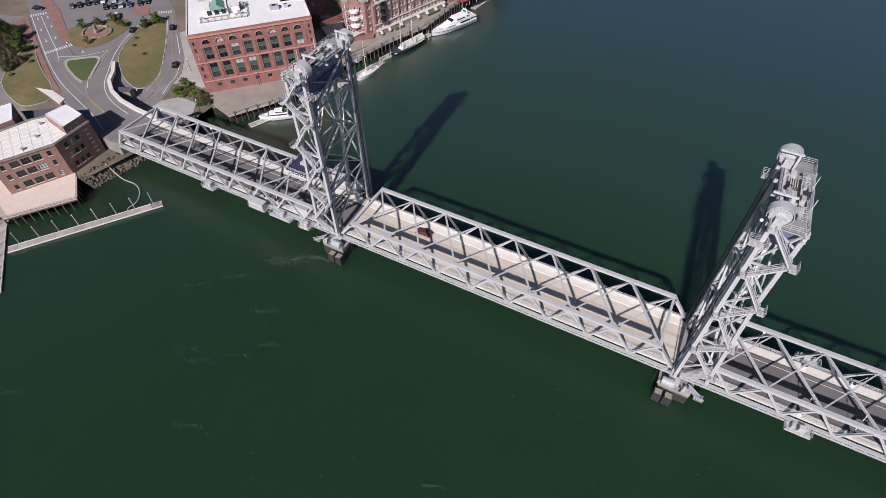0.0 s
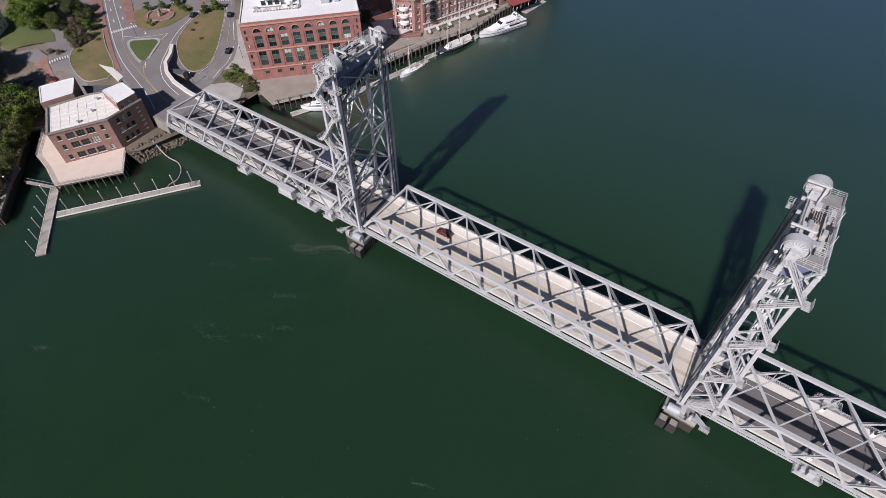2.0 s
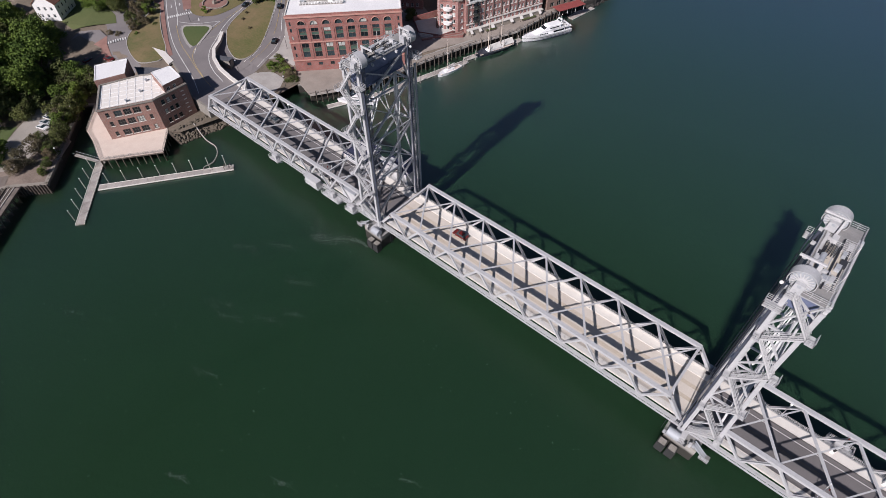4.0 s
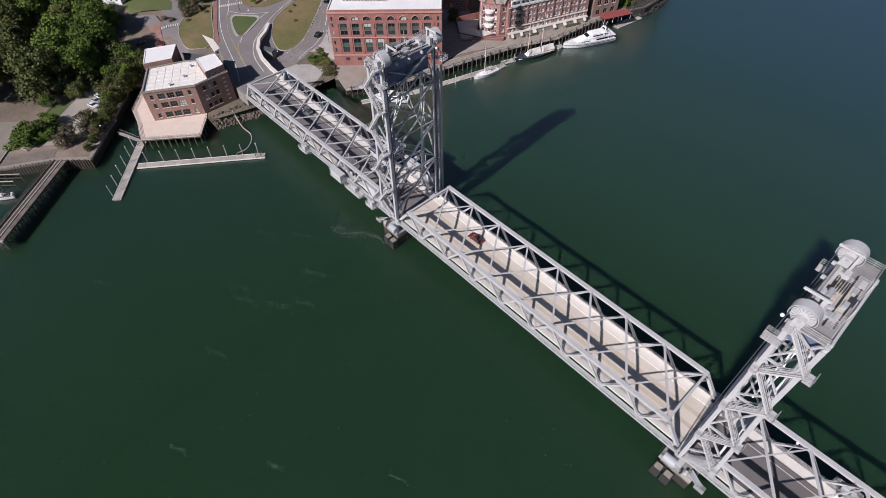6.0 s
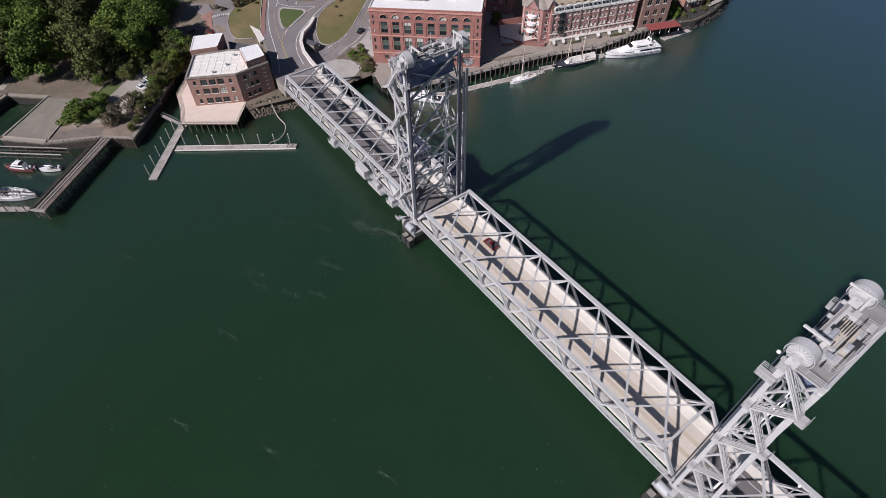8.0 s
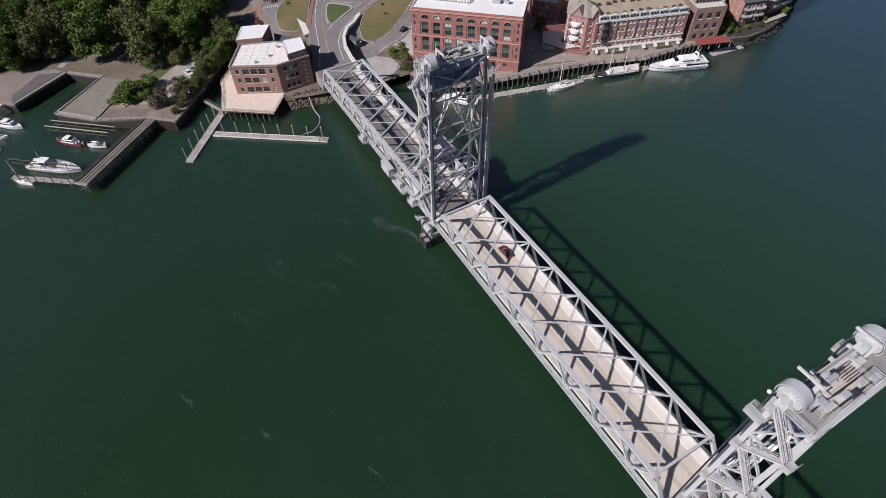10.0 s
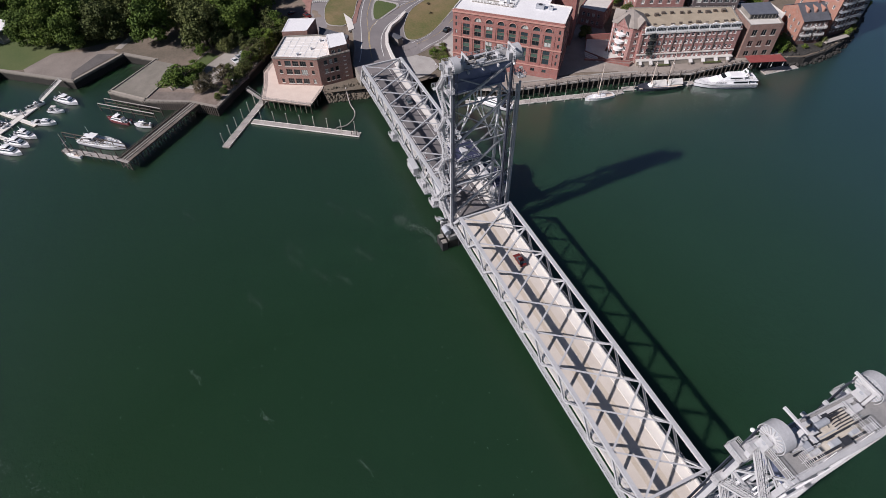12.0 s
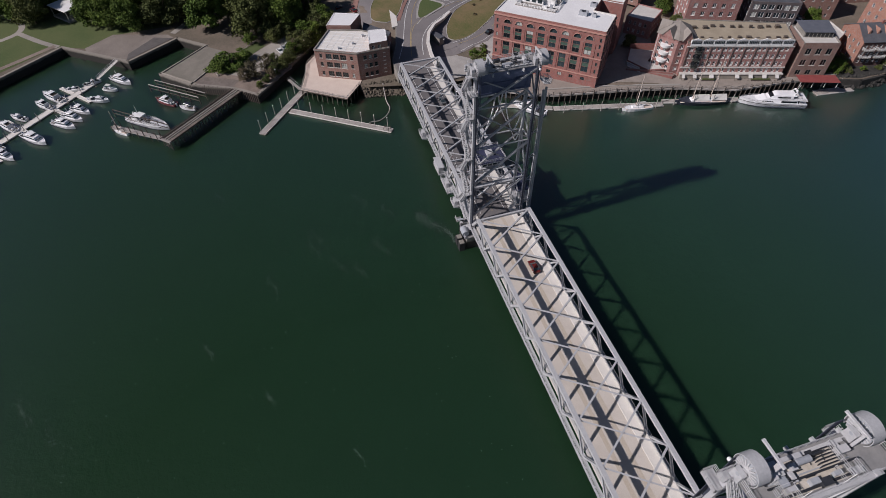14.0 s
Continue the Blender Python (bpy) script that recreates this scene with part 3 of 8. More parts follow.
def span(name, at, n, p, label, road, lean=1, lines=False):
    """A through-truss span of n panels of p metres, from x = 0; lean: which of the crossing top braces is the heavier."""
    th = thing(name, at, label, "bridge span")
    L = n * p
    for s in (-1, 1):
        y = s * TRUSS_Y
        bm = beam(B(), (p / 2 - 0.35, y, TOP_Z), (L - p / 2 + 0.35, y, TOP_Z), 0.95, 0.7)
        for i in range(n):
            x = (i + 0.5) * p
            bx(bm, x - 0.8, y - 0.4, TOP_Z - 0.85, x + 0.8, y + 0.4, TOP_Z - 0.32)
        part("top_chord", bm, STEEL, th)
        bm = beam(B(), (0, y, LOW_Z), (L, y, LOW_Z), 0.5, 0.8)
        for i in range(n + 1):
            x = min(max(i * p, 0.8), L - 0.8)
            bx(bm, x - 0.8, y - 0.34, LOW_Z + 0.38, x + 0.8, y + 0.34, LOW_Z + 0.85)
        part("bottom_chord", bm, STEEL, th)
        part("end_post", beam(B(), (0.1, y, LOW_Z), (p / 2, y, TOP_Z), 0.8, 0.7), STEEL, th)
        part("end_post", beam(B(), (L - 0.1, y, LOW_Z), (L - p / 2, y, TOP_Z), 0.8, 0.7), STEEL, th)
        # service walkway with rails along the outside
        o = y + s * 0.75
        wk = bx(B(), 0, min(y + s * 0.56, o + s * 0.1), LOW_Z - 0.4, L, max(y + s * 0.56, o + s * 0.1), LOW_Z - 0.28)
        for i in range(n * 5 + 1):
            bx(wk, min(i * p / 5, L - 0.25), min(y, o), LOW_Z - 0.52, min(i * p / 5, L - 0.25) + 0.25, max(y, o), LOW_Z - 0.402)
        part("walkway", wk, STEEL, th)
        part("outer_railing", rail_run(B(), [(0, o, LOW_Z - 0.28), (L, o, LOW_Z - 0.28)], 1.05, p / 5, 0.045), STEEL, th)
        part("pedestrian_railing", rail_run(B(), [(0, -6.65 if s < 0 else 7.0, ROAD_Z + 0.2), (L, -6.65 if s < 0 else 7.0, ROAD_Z + 0.2)], 1.25, p / 3, 0.035, 3), STEEL_L, th)
        if lines or s < 0:
            part("traffic_barrier", bx(B(), 0, 4.9 if s > 0 else -5.7, ROAD_Z, L, 5.2 if s > 0 else -5.42, ROAD_Z + 0.24), CONC_W, th)
    rise = mesh_of("diagonal", i_bar(B(), (0.1, 0, LOW_Z + 0.3), (p / 2 - 0.1, 0, TOP_Z - 0.2), 0.46, 0.44, (0, 1, 0)), STEEL)
    fall = mesh_of("diagonal", i_bar(B(), (0.1, 0, TOP_Z - 0.2), (p / 2 - 0.1, 0, LOW_Z + 0.3), 0.46, 0.44, (0, 1, 0)), STEEL)
    ea, eb2 = (0.42, 0.26) if lean > 0 else (0.26, 0.42)
    bra = mesh_of("top_brace", i_bar(B(), (0, -TRUSS_Y + 0.3, TOP_Z), (p, TRUSS_Y - 0.3, TOP_Z), ea, ea), STEEL)
    brb = mesh_of("top_brace", i_bar(B(), (0, TRUSS_Y - 0.3, TOP_Z + 0.02), (p, -TRUSS_Y + 0.3, TOP_Z + 0.02), eb2, eb2), STEEL)
    portal = mesh_of("portal_strut", beam(B(), (0, -TRUSS_Y + 0.3, TOP_Z - 0.05), (0, TRUSS_Y - 0.3, TOP_Z - 0.05), 0.55, 0.6), STEEL)
    fbeam = mesh_of("floor_beam", i_bar(B(), (0, -TRUSS_Y, LOW_Z - 0.35), (0, TRUSS_Y, LOW_Z - 0.35), 0.45, 1.0), STEEL_D)
    for i in range(n):
        for s in (-1, 1):
            if i > 0:
                part("diagonal", rise, STEEL, th).location = (i * p, s * TRUSS_Y, 0)
            if i < n - 1:
                part("diagonal", fall, STEEL, th).location = ((i + 0.5) * p, s * TRUSS_Y, 0)
        if i < n - 1:
            part("top_brace", bra, STEEL, th).location = ((i + 0.5) * p, 0, 0)
            part("top_brace", brb, STEEL, th).location = ((i + 0.5) * p, 0, 0)
        part("floor_beam", fbeam, STEEL_D, th).location = (i * p + (0.4 if i == 0 else 0), 0, 0)
    part("floor_beam", fbeam, STEEL_D, th).location = (L - 0.4, 0, 0)
    for x in (p / 2, L - p / 2):
        part("portal_strut", portal, STEEL, th).location = (x, 0, 0)
        s = -1 if x < L / 2 else 1
        for y in (-1, 1):
            part("knee_brace", beam(B(), (x + s * 0.9, y * (TRUSS_Y - 0.3), TOP_Z - 1.4), (x, y * (TRUSS_Y - 2.6), TOP_Z - 0.1), 0.24), STEEL, th)
    part("deck_slab", bx(B(), 0, -6.75, ROAD_Z - 0.4, L, 7.15, ROAD_Z - 0.05), CONC, th)
    part("roadway", bx(B(), 0, -5.4, ROAD_Z - 0.046, L, 4.9, ROAD_Z), road, th)
    for i in range(4):
        part("stringer", beam(B(), (0, -4.5 + 3 * i, LOW_Z - 0.1), (L, -4.5 + 3 * i, LOW_Z - 0.1), 0.3, 0.7), STEEL_D, th)
    for s in (-1, 1):
        a, c = (-6.75, -5.4) if s < 0 else (4.9, 7.15)
        for i in range(n):
            part("sidewalk_slab", bx(B(), i * p + 0.02, a, ROAD_Z - 0.046, (i + 1) * p - 0.02, c, ROAD_Z + 0.2), CONC_W if s > 0 else CONC, th, "pale concrete sidewalk slab")
    if lines:
        for y in (-0.15, 0.15):
            part("centre_line", bx(B(), 0, y - 0.04, ROAD_Z + 0.001, L, y + 0.04, ROAD_Z + 0.006), LINE_WORN, th, "worn yellow centre line")
        for y in (-3.7, 3.7):
            part("edge_line", bx(B(), 0, y - 0.07, ROAD_Z + 0.001, L, y + 0.07, ROAD_Z + 0.006), ROADWHITE, th, "white edge line")
    else:
        for y in (-1.75, 1.75):
            part("wheel_track", bx(B(), 0, y - 0.5, ROAD_Z + 0.001, L, y + 0.5, ROAD_Z + 0.004), DECK_WORN, th, "worn browner wheel track")
    return th


STEEL_L = mottled("pale_grey_paint_steel", (0.44, 0.44, 0.445), (0.53, 0.53, 0.53), 0.4, 5.0, 0.5, 0.0, 0.08)
LINE_WORN = mottled("worn_yellow_line", (0.20, 0.16, 0.10), (0.27, 0.22, 0.14), 0.3, 4.0, 0.85)
DECK_WORN = mottled("worn_tan_deck", (0.42, 0.36, 0.285), (0.51, 0.45, 0.37), 0.12, 3.0, 0.85)
PANEL_W = mottled("cream_parapet_panel", (0.50, 0.475, 0.44), (0.59, 0.565, 0.52), 0.3, 4.0, 0.7)
lift_span = span("lift_span", (-45.27, 0.15, 0), 9, PANEL, "light grey steel truss lift span with tan roadway, lowered", DECK_TAN, -1)
WEST_X0, WEST_P = -132.8, 9.36
west_span = span("fixed_span", (WEST_X0, 0.15, 0), 9, WEST_P, "light grey steel truss side span with dark asphalt road", ASPHALT, -1, True)
east_span = span("fixed_span", (46.9, 0.15, 0), 9, 10.13, "light grey steel truss side span with dark asphalt road", ASPHALT, -1, True)
for i in range(9):
    part("parapet_panel", bx(B(), i * PANEL + 0.05, 7.06, ROAD_Z + 0.22, (i + 1) * PANEL - 0.05, 7.14, ROAD_Z + 1.0), PANEL_W, lift_span, "cream parapet panel beside the sidewalk")
# short deck between the west span and the lift span
gap = thing("approach_deck", (-48.56, 0, 0), "short dark asphalt deck under the lift tower", "bridge deck")
part("deck_slab", bx(B(), 0, -7.15, ROAD_Z - 0.4, 3.26, 7.15, ROAD_Z - 0.05), CONC, gap)
part("roadway", bx(B(), 0, -4.9, ROAD_Z - 0.046, 3.26, 4.9, ROAD_Z), ASPHALT, gap)
for s in (-1, 1):
    a, c = sorted((s * 4.9, s * 7.15))
    part("sidewalk_slab", bx(B(), 0, a, ROAD_Z - 0.046, 3.26, c, ROAD_Z + 0.2), CONC_W, gap)
    part("girder", beam(B(), (0, s * TRUSS_Y, LOW_Z), (3.26, s * TRUSS_Y, LOW_Z), 0.6, 0.8), STEEL, gap)


def stair(a, c, y, w=0.95):
    """A flight between two landings, seen from outside: stringers and treads; and its rails."""
    bm, rb = B(), B()
    a, c = Vector((a[0], y, a[1])), Vector((c[0], y, c[1]))
    for s in (-w / 2, w / 2):
        o = Vector((0, s, 0))
        beam(bm, a + o, c + o, 0.08, 0.28)
        for h in (0.55, 1.05):
            beam(rb, a + o + Vector((0, 0, h)), c + o + Vector((0, 0, h)), 0.07)
        for i in range(6):
            q = a.lerp(c, i / 5) + o
            beam(rb, q, q + Vector((0, 0, 1.05)), 0.07)
    n = 14
    for i in range(1, n):
        q = a.lerp(c, i / n)
        bx(bm, q.x - 0.16, q.y - w / 2, q.z - 0.02, q.x + 0.16, q.y + w / 2, q.z + 0.03)
    return bm, rb


def sheave(th, y0, y1, x, z):
    """A big rope wheel with spokes on a shaft, under a curved cover."""
    yc = (y0 + y1) / 2
    bm = B()
    R1, n = 1.68, 40
    for r, ya, yb in ((R1, y0 + 0.25, y0 + 0.55), (R1, y1 - 0.55, y1 - 0.25), (R1 - 0.16, y0 + 0.5, y1 - 0.5)):
        tube(bm, (x, ya, z), (x, yb, z), r, seg=n)
    wheel = part("sheave", bm, STEEL_D, th)
    for ys in (y0 + 0.14, y1 - 0.14):
        for k in range(18):
            t = 2 * math.pi * k / 18
            part("spoke", beam(B(), (x + 0.75 * math.cos(t), ys, z + 0.75 * math.sin(t)), (x + 1.6 * math.cos(t), ys, z + 1.6 * math.sin(t)), 0.15, 0.16, (0, 1, 0)), STEEL_L, wheel)
    part("hub", tube(tube(B(), (x, y0 + 0.02, z), (x, y1 - 0.02, z), 0.85, seg=20), (x, y0 - 0.2, z), (x, y1 + 0.2, z), 0.42, seg=16), STEEL_L, wheel)
    part("shaft", tube(B(), (x, y0 - 1.0, z), (x, y1 + 1.0, z), 0.28, seg=14), STEEL_D, wheel)
    # curved cover over the upper three quarters
    cb = B()
    Rc, pr = 1.95, None
    for i in range(25):
        t = radians(-35 + 250 * i / 24)
        ring = [cb.verts.new((x + rr * math.cos(t), yy, z + rr * math.sin(t))) for rr, yy in ((Rc, y0 + 0.1), (Rc, y1 - 0.1), (Rc - 0.1, y1 - 0.1), (Rc - 0.1, y0 + 0.1))]
        if pr:
            for a in range(4):
                b2 = (a + 1) % 4
                cb.faces.new((pr[a], pr[b2], ring[b2], ring[a]))
        pr = ring
    part("cover", cb, STEEL, th, "rounded grey sheave cover")
    for s in (-0.55, 0.55):
        part("bearing", bx(B(), x - 0.7, yc + s * 2.9 - 0.35, 55.6, x + 0.7, yc + s * 2.9 + 0.35, z + 0.35), STEEL, th)


LEVELS = [10.6, 22.3, 34.6, 46.5, 55.4]


def tower(at, turn, label, flip=1):
    """A lift tower; local +x points away from the lift span. flip: the side of the stairs."""
    th = thing("lift_tower", at, label, "lift tower", "lift towers", turn)
    TX, TY = 4.95, 7.75
    for y in (-TY, TY):
        part("front_leg", beam(B(), (0, y, 5.4), (0, y, 56), 0.62, 0.72, (1, 0, 0)), STEEL, th)
        part("back_leg", beam(B(), (TX + 1.3, y, 7.6), (TX, y, 38), 0.7, 0.75, (1, 0, 0)), STEEL, th)
        part("back_leg", beam(B(), (TX, y, 38), (TX, y, 56), 0.7, 0.75, (1, 0, 0)), STEEL, th)
        # dark guide rail for the counterweight and the span
        part("guide_rail", beam(B(), (-0.6, y * 0.96, 8), (-0.6, y * 0.96, 55), 0.36, 0.44, (1, 0, 0)), ROPE, th)
        for k in range(4):
            part("suspension_rope", tube(B(), (-1.22, y * 0.93 + 0.36 * (k - 1.5), 8.2), (-1.2, y * 0.95 + 0.34 * (k - 1.5), 57.2), 0.075, seg=6), ROPE, th)
        part("rope_socket", bx(B(), -2.0, y * 0.93 - 0.8, 7.8, -1.1, y * 0.93 + 0.8, 9.0), STEEL_DK, th)
        for i in range(4):
            z0, z1 = LEVELS[i], LEVELS[i + 1]
            part("side_brace", i_bar(B(), (0, y, z0), (TX, y, z1) if i % 2 else (TX, y, z0 + 5.4), 0.3, 0.3, (0, 1, 0)), STEEL, th)
            part("side_brace", i_bar(B(), (TX, y, z0 + 5.4), (0, y, z1), 0.3, 0.3, (0, 1, 0)), STEEL, th)
            part("side_strut", beam(B(), (0, y, z1), (TX, y, z1), 0.35, 0.4), STEEL, th)
    for i in range(4):
        z0, z1 = LEVELS[i], LEVELS[i + 1]
        for x, w in ((0, 0.5), (TX, 0.42)):
            part("cross_brace", i_bar(B(), (x, -TY if flip > 0 else TY, z0), (x, TY if flip > 0 else -TY, z1 - 0.3), w, w, (1, 0, 0)), STEEL, th)
            if x == 0 or i % 2:
                part("cross_brace", i_bar(B(), (x + 0.1, TY if flip > 0 else -TY, z0 + 0.2), (x + 0.1, -TY if flip > 0 else TY, z1 - 0.6), w * 0.5, w * 0.5, (1, 0, 0)), STEEL, th)
            if 0 < i < 4:
                part("cross_strut", beam(B(), (x, -TY, z0), (x, TY, z0), 0.28, 0.3, (1, 0, 0)), STEEL, th)
    clo, chi = (-5.4, 6.6) if flip > 0 else (-6.6, 6.6)
    cwm = CW_NAVY
    # counterweight, up at the top while the span is down
    cw = part("counterweight", bx(B(), 0.75, clo, 49.8, 4.4, chi, 54.6), cwm, th, "blue-grey painted counterweight box")
    for k in range(5):
        part("stiffener", bx(B(), 0.6, -5.4 + k * 2.85 - 0.06, 49.8, 0.748, -5.4 + k * 2.85 + 0.06, 54.6), cwm, cw)
    for z in (49.8, 52.2, 54.3):
        part("flange", bx(B(), 0.55, clo, z, 0.746, chi, z + 0.3), cwm, cw)
    # hanging balance chains
    for k, (y0, y1, zl) in enumerate(((-1.2, -6.6, 33), (1.2, 6.6, 34), (-0.4, 6.4, 37), (0.6, -6.4, 36))):
        cb = B()
        n = 26
        prev = None
        for i in range(n + 1):
            u = i / n
            y = y0 + (y1 - y0) * smooth01(u)
            z = 49.8 - (49.8 - zl) * (u / 0.62) ** 0.8 if u < 0.62 else zl + 9 * ((u - 0.62) / 0.38) ** 1.5
            q = Vector((2.6 + 0.5 * (k % 2), y, z))
            if prev is not None and i % 2:
                beam(cb, prev, q, 0.3, 0.16)
            elif prev is not None:
                beam(cb, prev, q, 0.16, 0.3)
            prev = q
        part("balance_chain", cb, PAINT_W, th, "pale hanging balance chain")
    # head frame, platform and machinery
    part("head_girder", i_bar(B(), (TX, -TY - 0.9, 55.0), (TX, TY + 0.9, 55.0), 0.7, 1.5), STEEL, th)
    part("head_girder", beam(B(), (0.05, -TY + 0.5, 54.75), (0.05, TY - 0.5, 54.75), 0.4, 1.9), cwm, th, "blue-grey plate girder")
    for y in (-TY, -3.8, 0, 3.8, TY):
        part("head_beam", beam(B(), (-0.9, y, 55.3), (TX, y, 55.3), 0.35, 0.6), STEEL, th)
    ylo, yhi = (-8.3, 10.8) if flip > 0 else (-9.8, 8.3)
    part("top_platform", bx(B(), -0.2, ylo, 55.62, TX, yhi, 55.74), GRATING, th, "grey steel grating floor")
    part("machinery_floor", bx(B(), 0.6, -4.2, 55.745, 4.4, 4.6, 55.8), RUSTPALE, th, "tan stained machinery floor")
    pr = [(-0.15, -4.0, 55.74), (-0.15, 6.0, 55.74)]
    part("platform_railing", rail_run(B(), pr, 1.1, 1.3, 0.045), STEEL_L, th)
    part("platform_railing", rail_run(B(), [(TX - 0.1, ylo + 0.1, 55.74), (TX - 0.1, yhi - 0.1, 55.74)], 1.1, 1.3, 0.045), STEEL_L, th)
    for s in (-1, 1):
        ye = ylo + 0.1 if s < 0 else yhi - 0.1
        part("platform_railing", rail_run(B(), [(-0.1, ye, 55.74), (TX - 0.1, ye, 55.74)], 1.1, 1.1, 0.045), STEEL_L, th)
        part("inner_railing", rail_run(B(), [(0.3, s * 4.6, 55.74), (4.8, s * 4.6, 55.74)], 1.1, 1.0, 0.045), STEEL_L, th)
    for a, c in ((-7.6, -5.7), (8.4, 10.3)) if flip > 0 else ((-9.5, -7.6), (5.9, 7.8)):
        sheave(th, a, c, 0.45, 57.1)
    for k in (0, 1):
        gp = part("guide_post", beam(B(), (1.0 + 1.2 * k, flip * 11.1, 5.6), (1.0 + 1.2 * k, flip * 11.1, 48.6 - 1.5 * k), 0.5, 0.42, (1, 0, 0)), STEEL, th)
        for z in (12, 20, 28, 36, 44):
            part("post_tie", beam(B(), (1.0 + 1.2 * k, flip * 11.1, z), (0.1, flip * TY, z), 0.16), STEEL, gp)
    part("crane_beam", i_bar(B(), (-1.65, -4.45 * flip, 59.1), (2.0, -4.45 * flip, 59.1), 0.3, 0.36), STEEL_L, th, "small hoist beam over the edge")
    part("crane_beam", i_bar(B(), (-1.6, 7.3 * flip, 59.1), (2.0, 7.3 * flip, 59.1), 0.3, 0.36), STEEL_L, th)
    part("hoist_post", beam(B(), (1.5, 7.3 * flip, 55.7), (1.5, 7.3 * flip, 59.0), 0.35), STEEL_L, th)
    part("hoist_post", bx(bx(B(), 0.7, -4.45 * flip - 0.6, 55.7, 2.0, -4.45 * flip + 0.6, 57.0), 1.1, -4.45 * flip - 0.25, 57.0, 1.7, -4.45 * flip + 0.25, 58.95), STEEL_L, th)
    part("motor_housing", tube(B(), (1.3, -0.9 * flip, 56.4), (1.3, 1.1 * flip, 56.4), 0.42, seg=14), STEEL_D, th)
    part("brake_housing", bx(B(), 2.2, -3.9 * flip - 0.5, 55.7, 3.3, -3.9 * flip + 0.5, 56.8), STEEL_D, th)
    part("drive_shaft", tube(B(), (2.9, -6.0, 56.3), (2.9, 6.4, 56.3), 0.13, seg=10), STEEL_DK, th)
    part("floor_beam", i_bar(B(), (0.5, -6.2, 55.95), (0.5, 6.6, 55.95), 0.5, 0.4), STEEL_L, th)
    part("gear_box", bx(B(), 3.3, -0.8, 55.8, 4.0, 0.4, 56.5), STEEL_D, th)
    for k in range(6):
        part("pipe_loop", tube(tube(B(), (0.8 + 0.35 * k, 1.8 * flip, 55.8), (0.8 + 0.35 * k, 1.8 * flip, 56.6), 0.07, seg=6), (0.8 + 0.35 * k, 1.8 * flip, 56.6), (0.8 + 0.35 * k, 3.9 * flip, 56.6), 0.07, seg=6), STEEL_DK, th)
    part("control_cabinet", bx(B(), 3.4, 2.5, 55.8, 3.9, 3.6, 56.5), STEEL_D, th)
    part("control_cabinet", bx(B(), 1.0, -5.0, 55.8, 2.4, -4.4, 57.2), STEEL_L, th)
    for s, xx in ((-1, -1.7), (1, TX + 0.5), (-1, TX + 0.5)):
        lm = part("flood_lamp", beam(B(), (xx * 0.8, s * 7.2, 55.0), (xx * 0.93, s * 7.4, 55.3), 0.1), STEEL_DK, th)
        part("lamp_head", ball(B(), (xx * 0.93, s * 7.4, 55.4), 0.3, 12, 8), PAINT_W, lm, "round white lamp head")
    for s in (-1, 1):
        part("aerial", beam(B(), (TX - 0.2, s * 3, 55.7), (TX - 0.2, s * 3, 58.8), 0.06), PAINT_W, th)
    # conduits, boxes and walkway beams that crowd the platform
    rg = random.Random(4)
    for k in range(16):
        x, y = rg.uniform(0.5, 4.4), rg.uniform(-5.6, 6.2)
        w, d, h = rg.uniform(0.15, 0.5), rg.uniform(0.2, 0.8), rg.uniform(0.3, 1.0)
        part("junction_box", bx(B(), x - w, y - d, 55.74, x + w, y + d, 55.74 + h), rg.choice((STEEL_L, STEEL_D, STEEL, STEEL_DK)), th)
    for k in range(14):
        x, y = rg.uniform(0.1, 4.6), rg.uniform(-6.0, 6.4)
        ln = rg.uniform(0.8, 3.2)
        if k % 3:
            part("conduit", tube(B(), (x, y, 55.95), (x, min(y + ln, 8.2), 55.95), 0.08, seg=6), rg.choice((STEEL_DK, STEEL_L)), th)
        else:
            part("conduit", tube(B(), (x, y, 56.1), (min(x + ln, 4.8), y, 56.1), 0.08, seg=6), rg.choice((STEEL_DK, STEEL_L)), th)
    for k in range(7):
        y0 = -5.0 + 1.9 * k
        part("cable", tube(tube(B(), (0.2, y0, 55.9), (0.9, y0 + 0.5, 56.0), 0.06, seg=5), (0.9, y0 + 0.5, 56.0), (2.0, y0 + 0.3, 55.9), 0.06, seg=5), STEEL_DK, th)
    part("cable_tray", bx(B(), 4.0, -5.0, 55.8, 4.3, 6.4, 55.95), STEEL_DK, th)
    part("cable_tray", bx(B(), 2.4, -5.4, 55.8, 2.55, 6.0, 55.9), STEEL_D, th)
    for y in (-5.4, -3.0, 3.2, 6.0):
        part("walkway_railing", rail_run(B(), [(3.0, y, 55.74), (4.8, y, 55.74)], 1.1, 0.8, 0.04), STEEL_L, th)
    part("walkway_railing", rail_run(B(), [(3.0, -5.4, 55.74), (3.0, -3.0, 55.74)], 1.1, 0.8, 0.04), STEEL_L, th)
    for s in (-1, 1):
        part("sway_brace", beam(B(), (TX, s * 8.6, 55.0), (TX + 0.2, s * 1.2, 50.6), 0.5, 0.4), STEEL, th)
    # hanging basket platforms at the front corners
    for s in (-1, 1):
        yc = s * 8.7 if s == -flip else s * 9.7
        cp = part("corner_platform", bx(B(), -2.1, yc - 0.9, 51.5, 0.6, yc + 0.9, 51.6), STEEL_L, th)
        part("basket_railing", rail_run(B(), [(-2.1, yc + 0.9, 51.6), (0.6, yc + 0.9, 51.6), (0.6, yc - 0.9, 51.6), (-2.1, yc - 0.9, 51.6), (-2.1, yc + 0.9, 51.6)], 1.1, 0.9, 0.05), STEEL_L, cp)
    # stairs up the near face
    ys = -flip * (TY + 1.2)
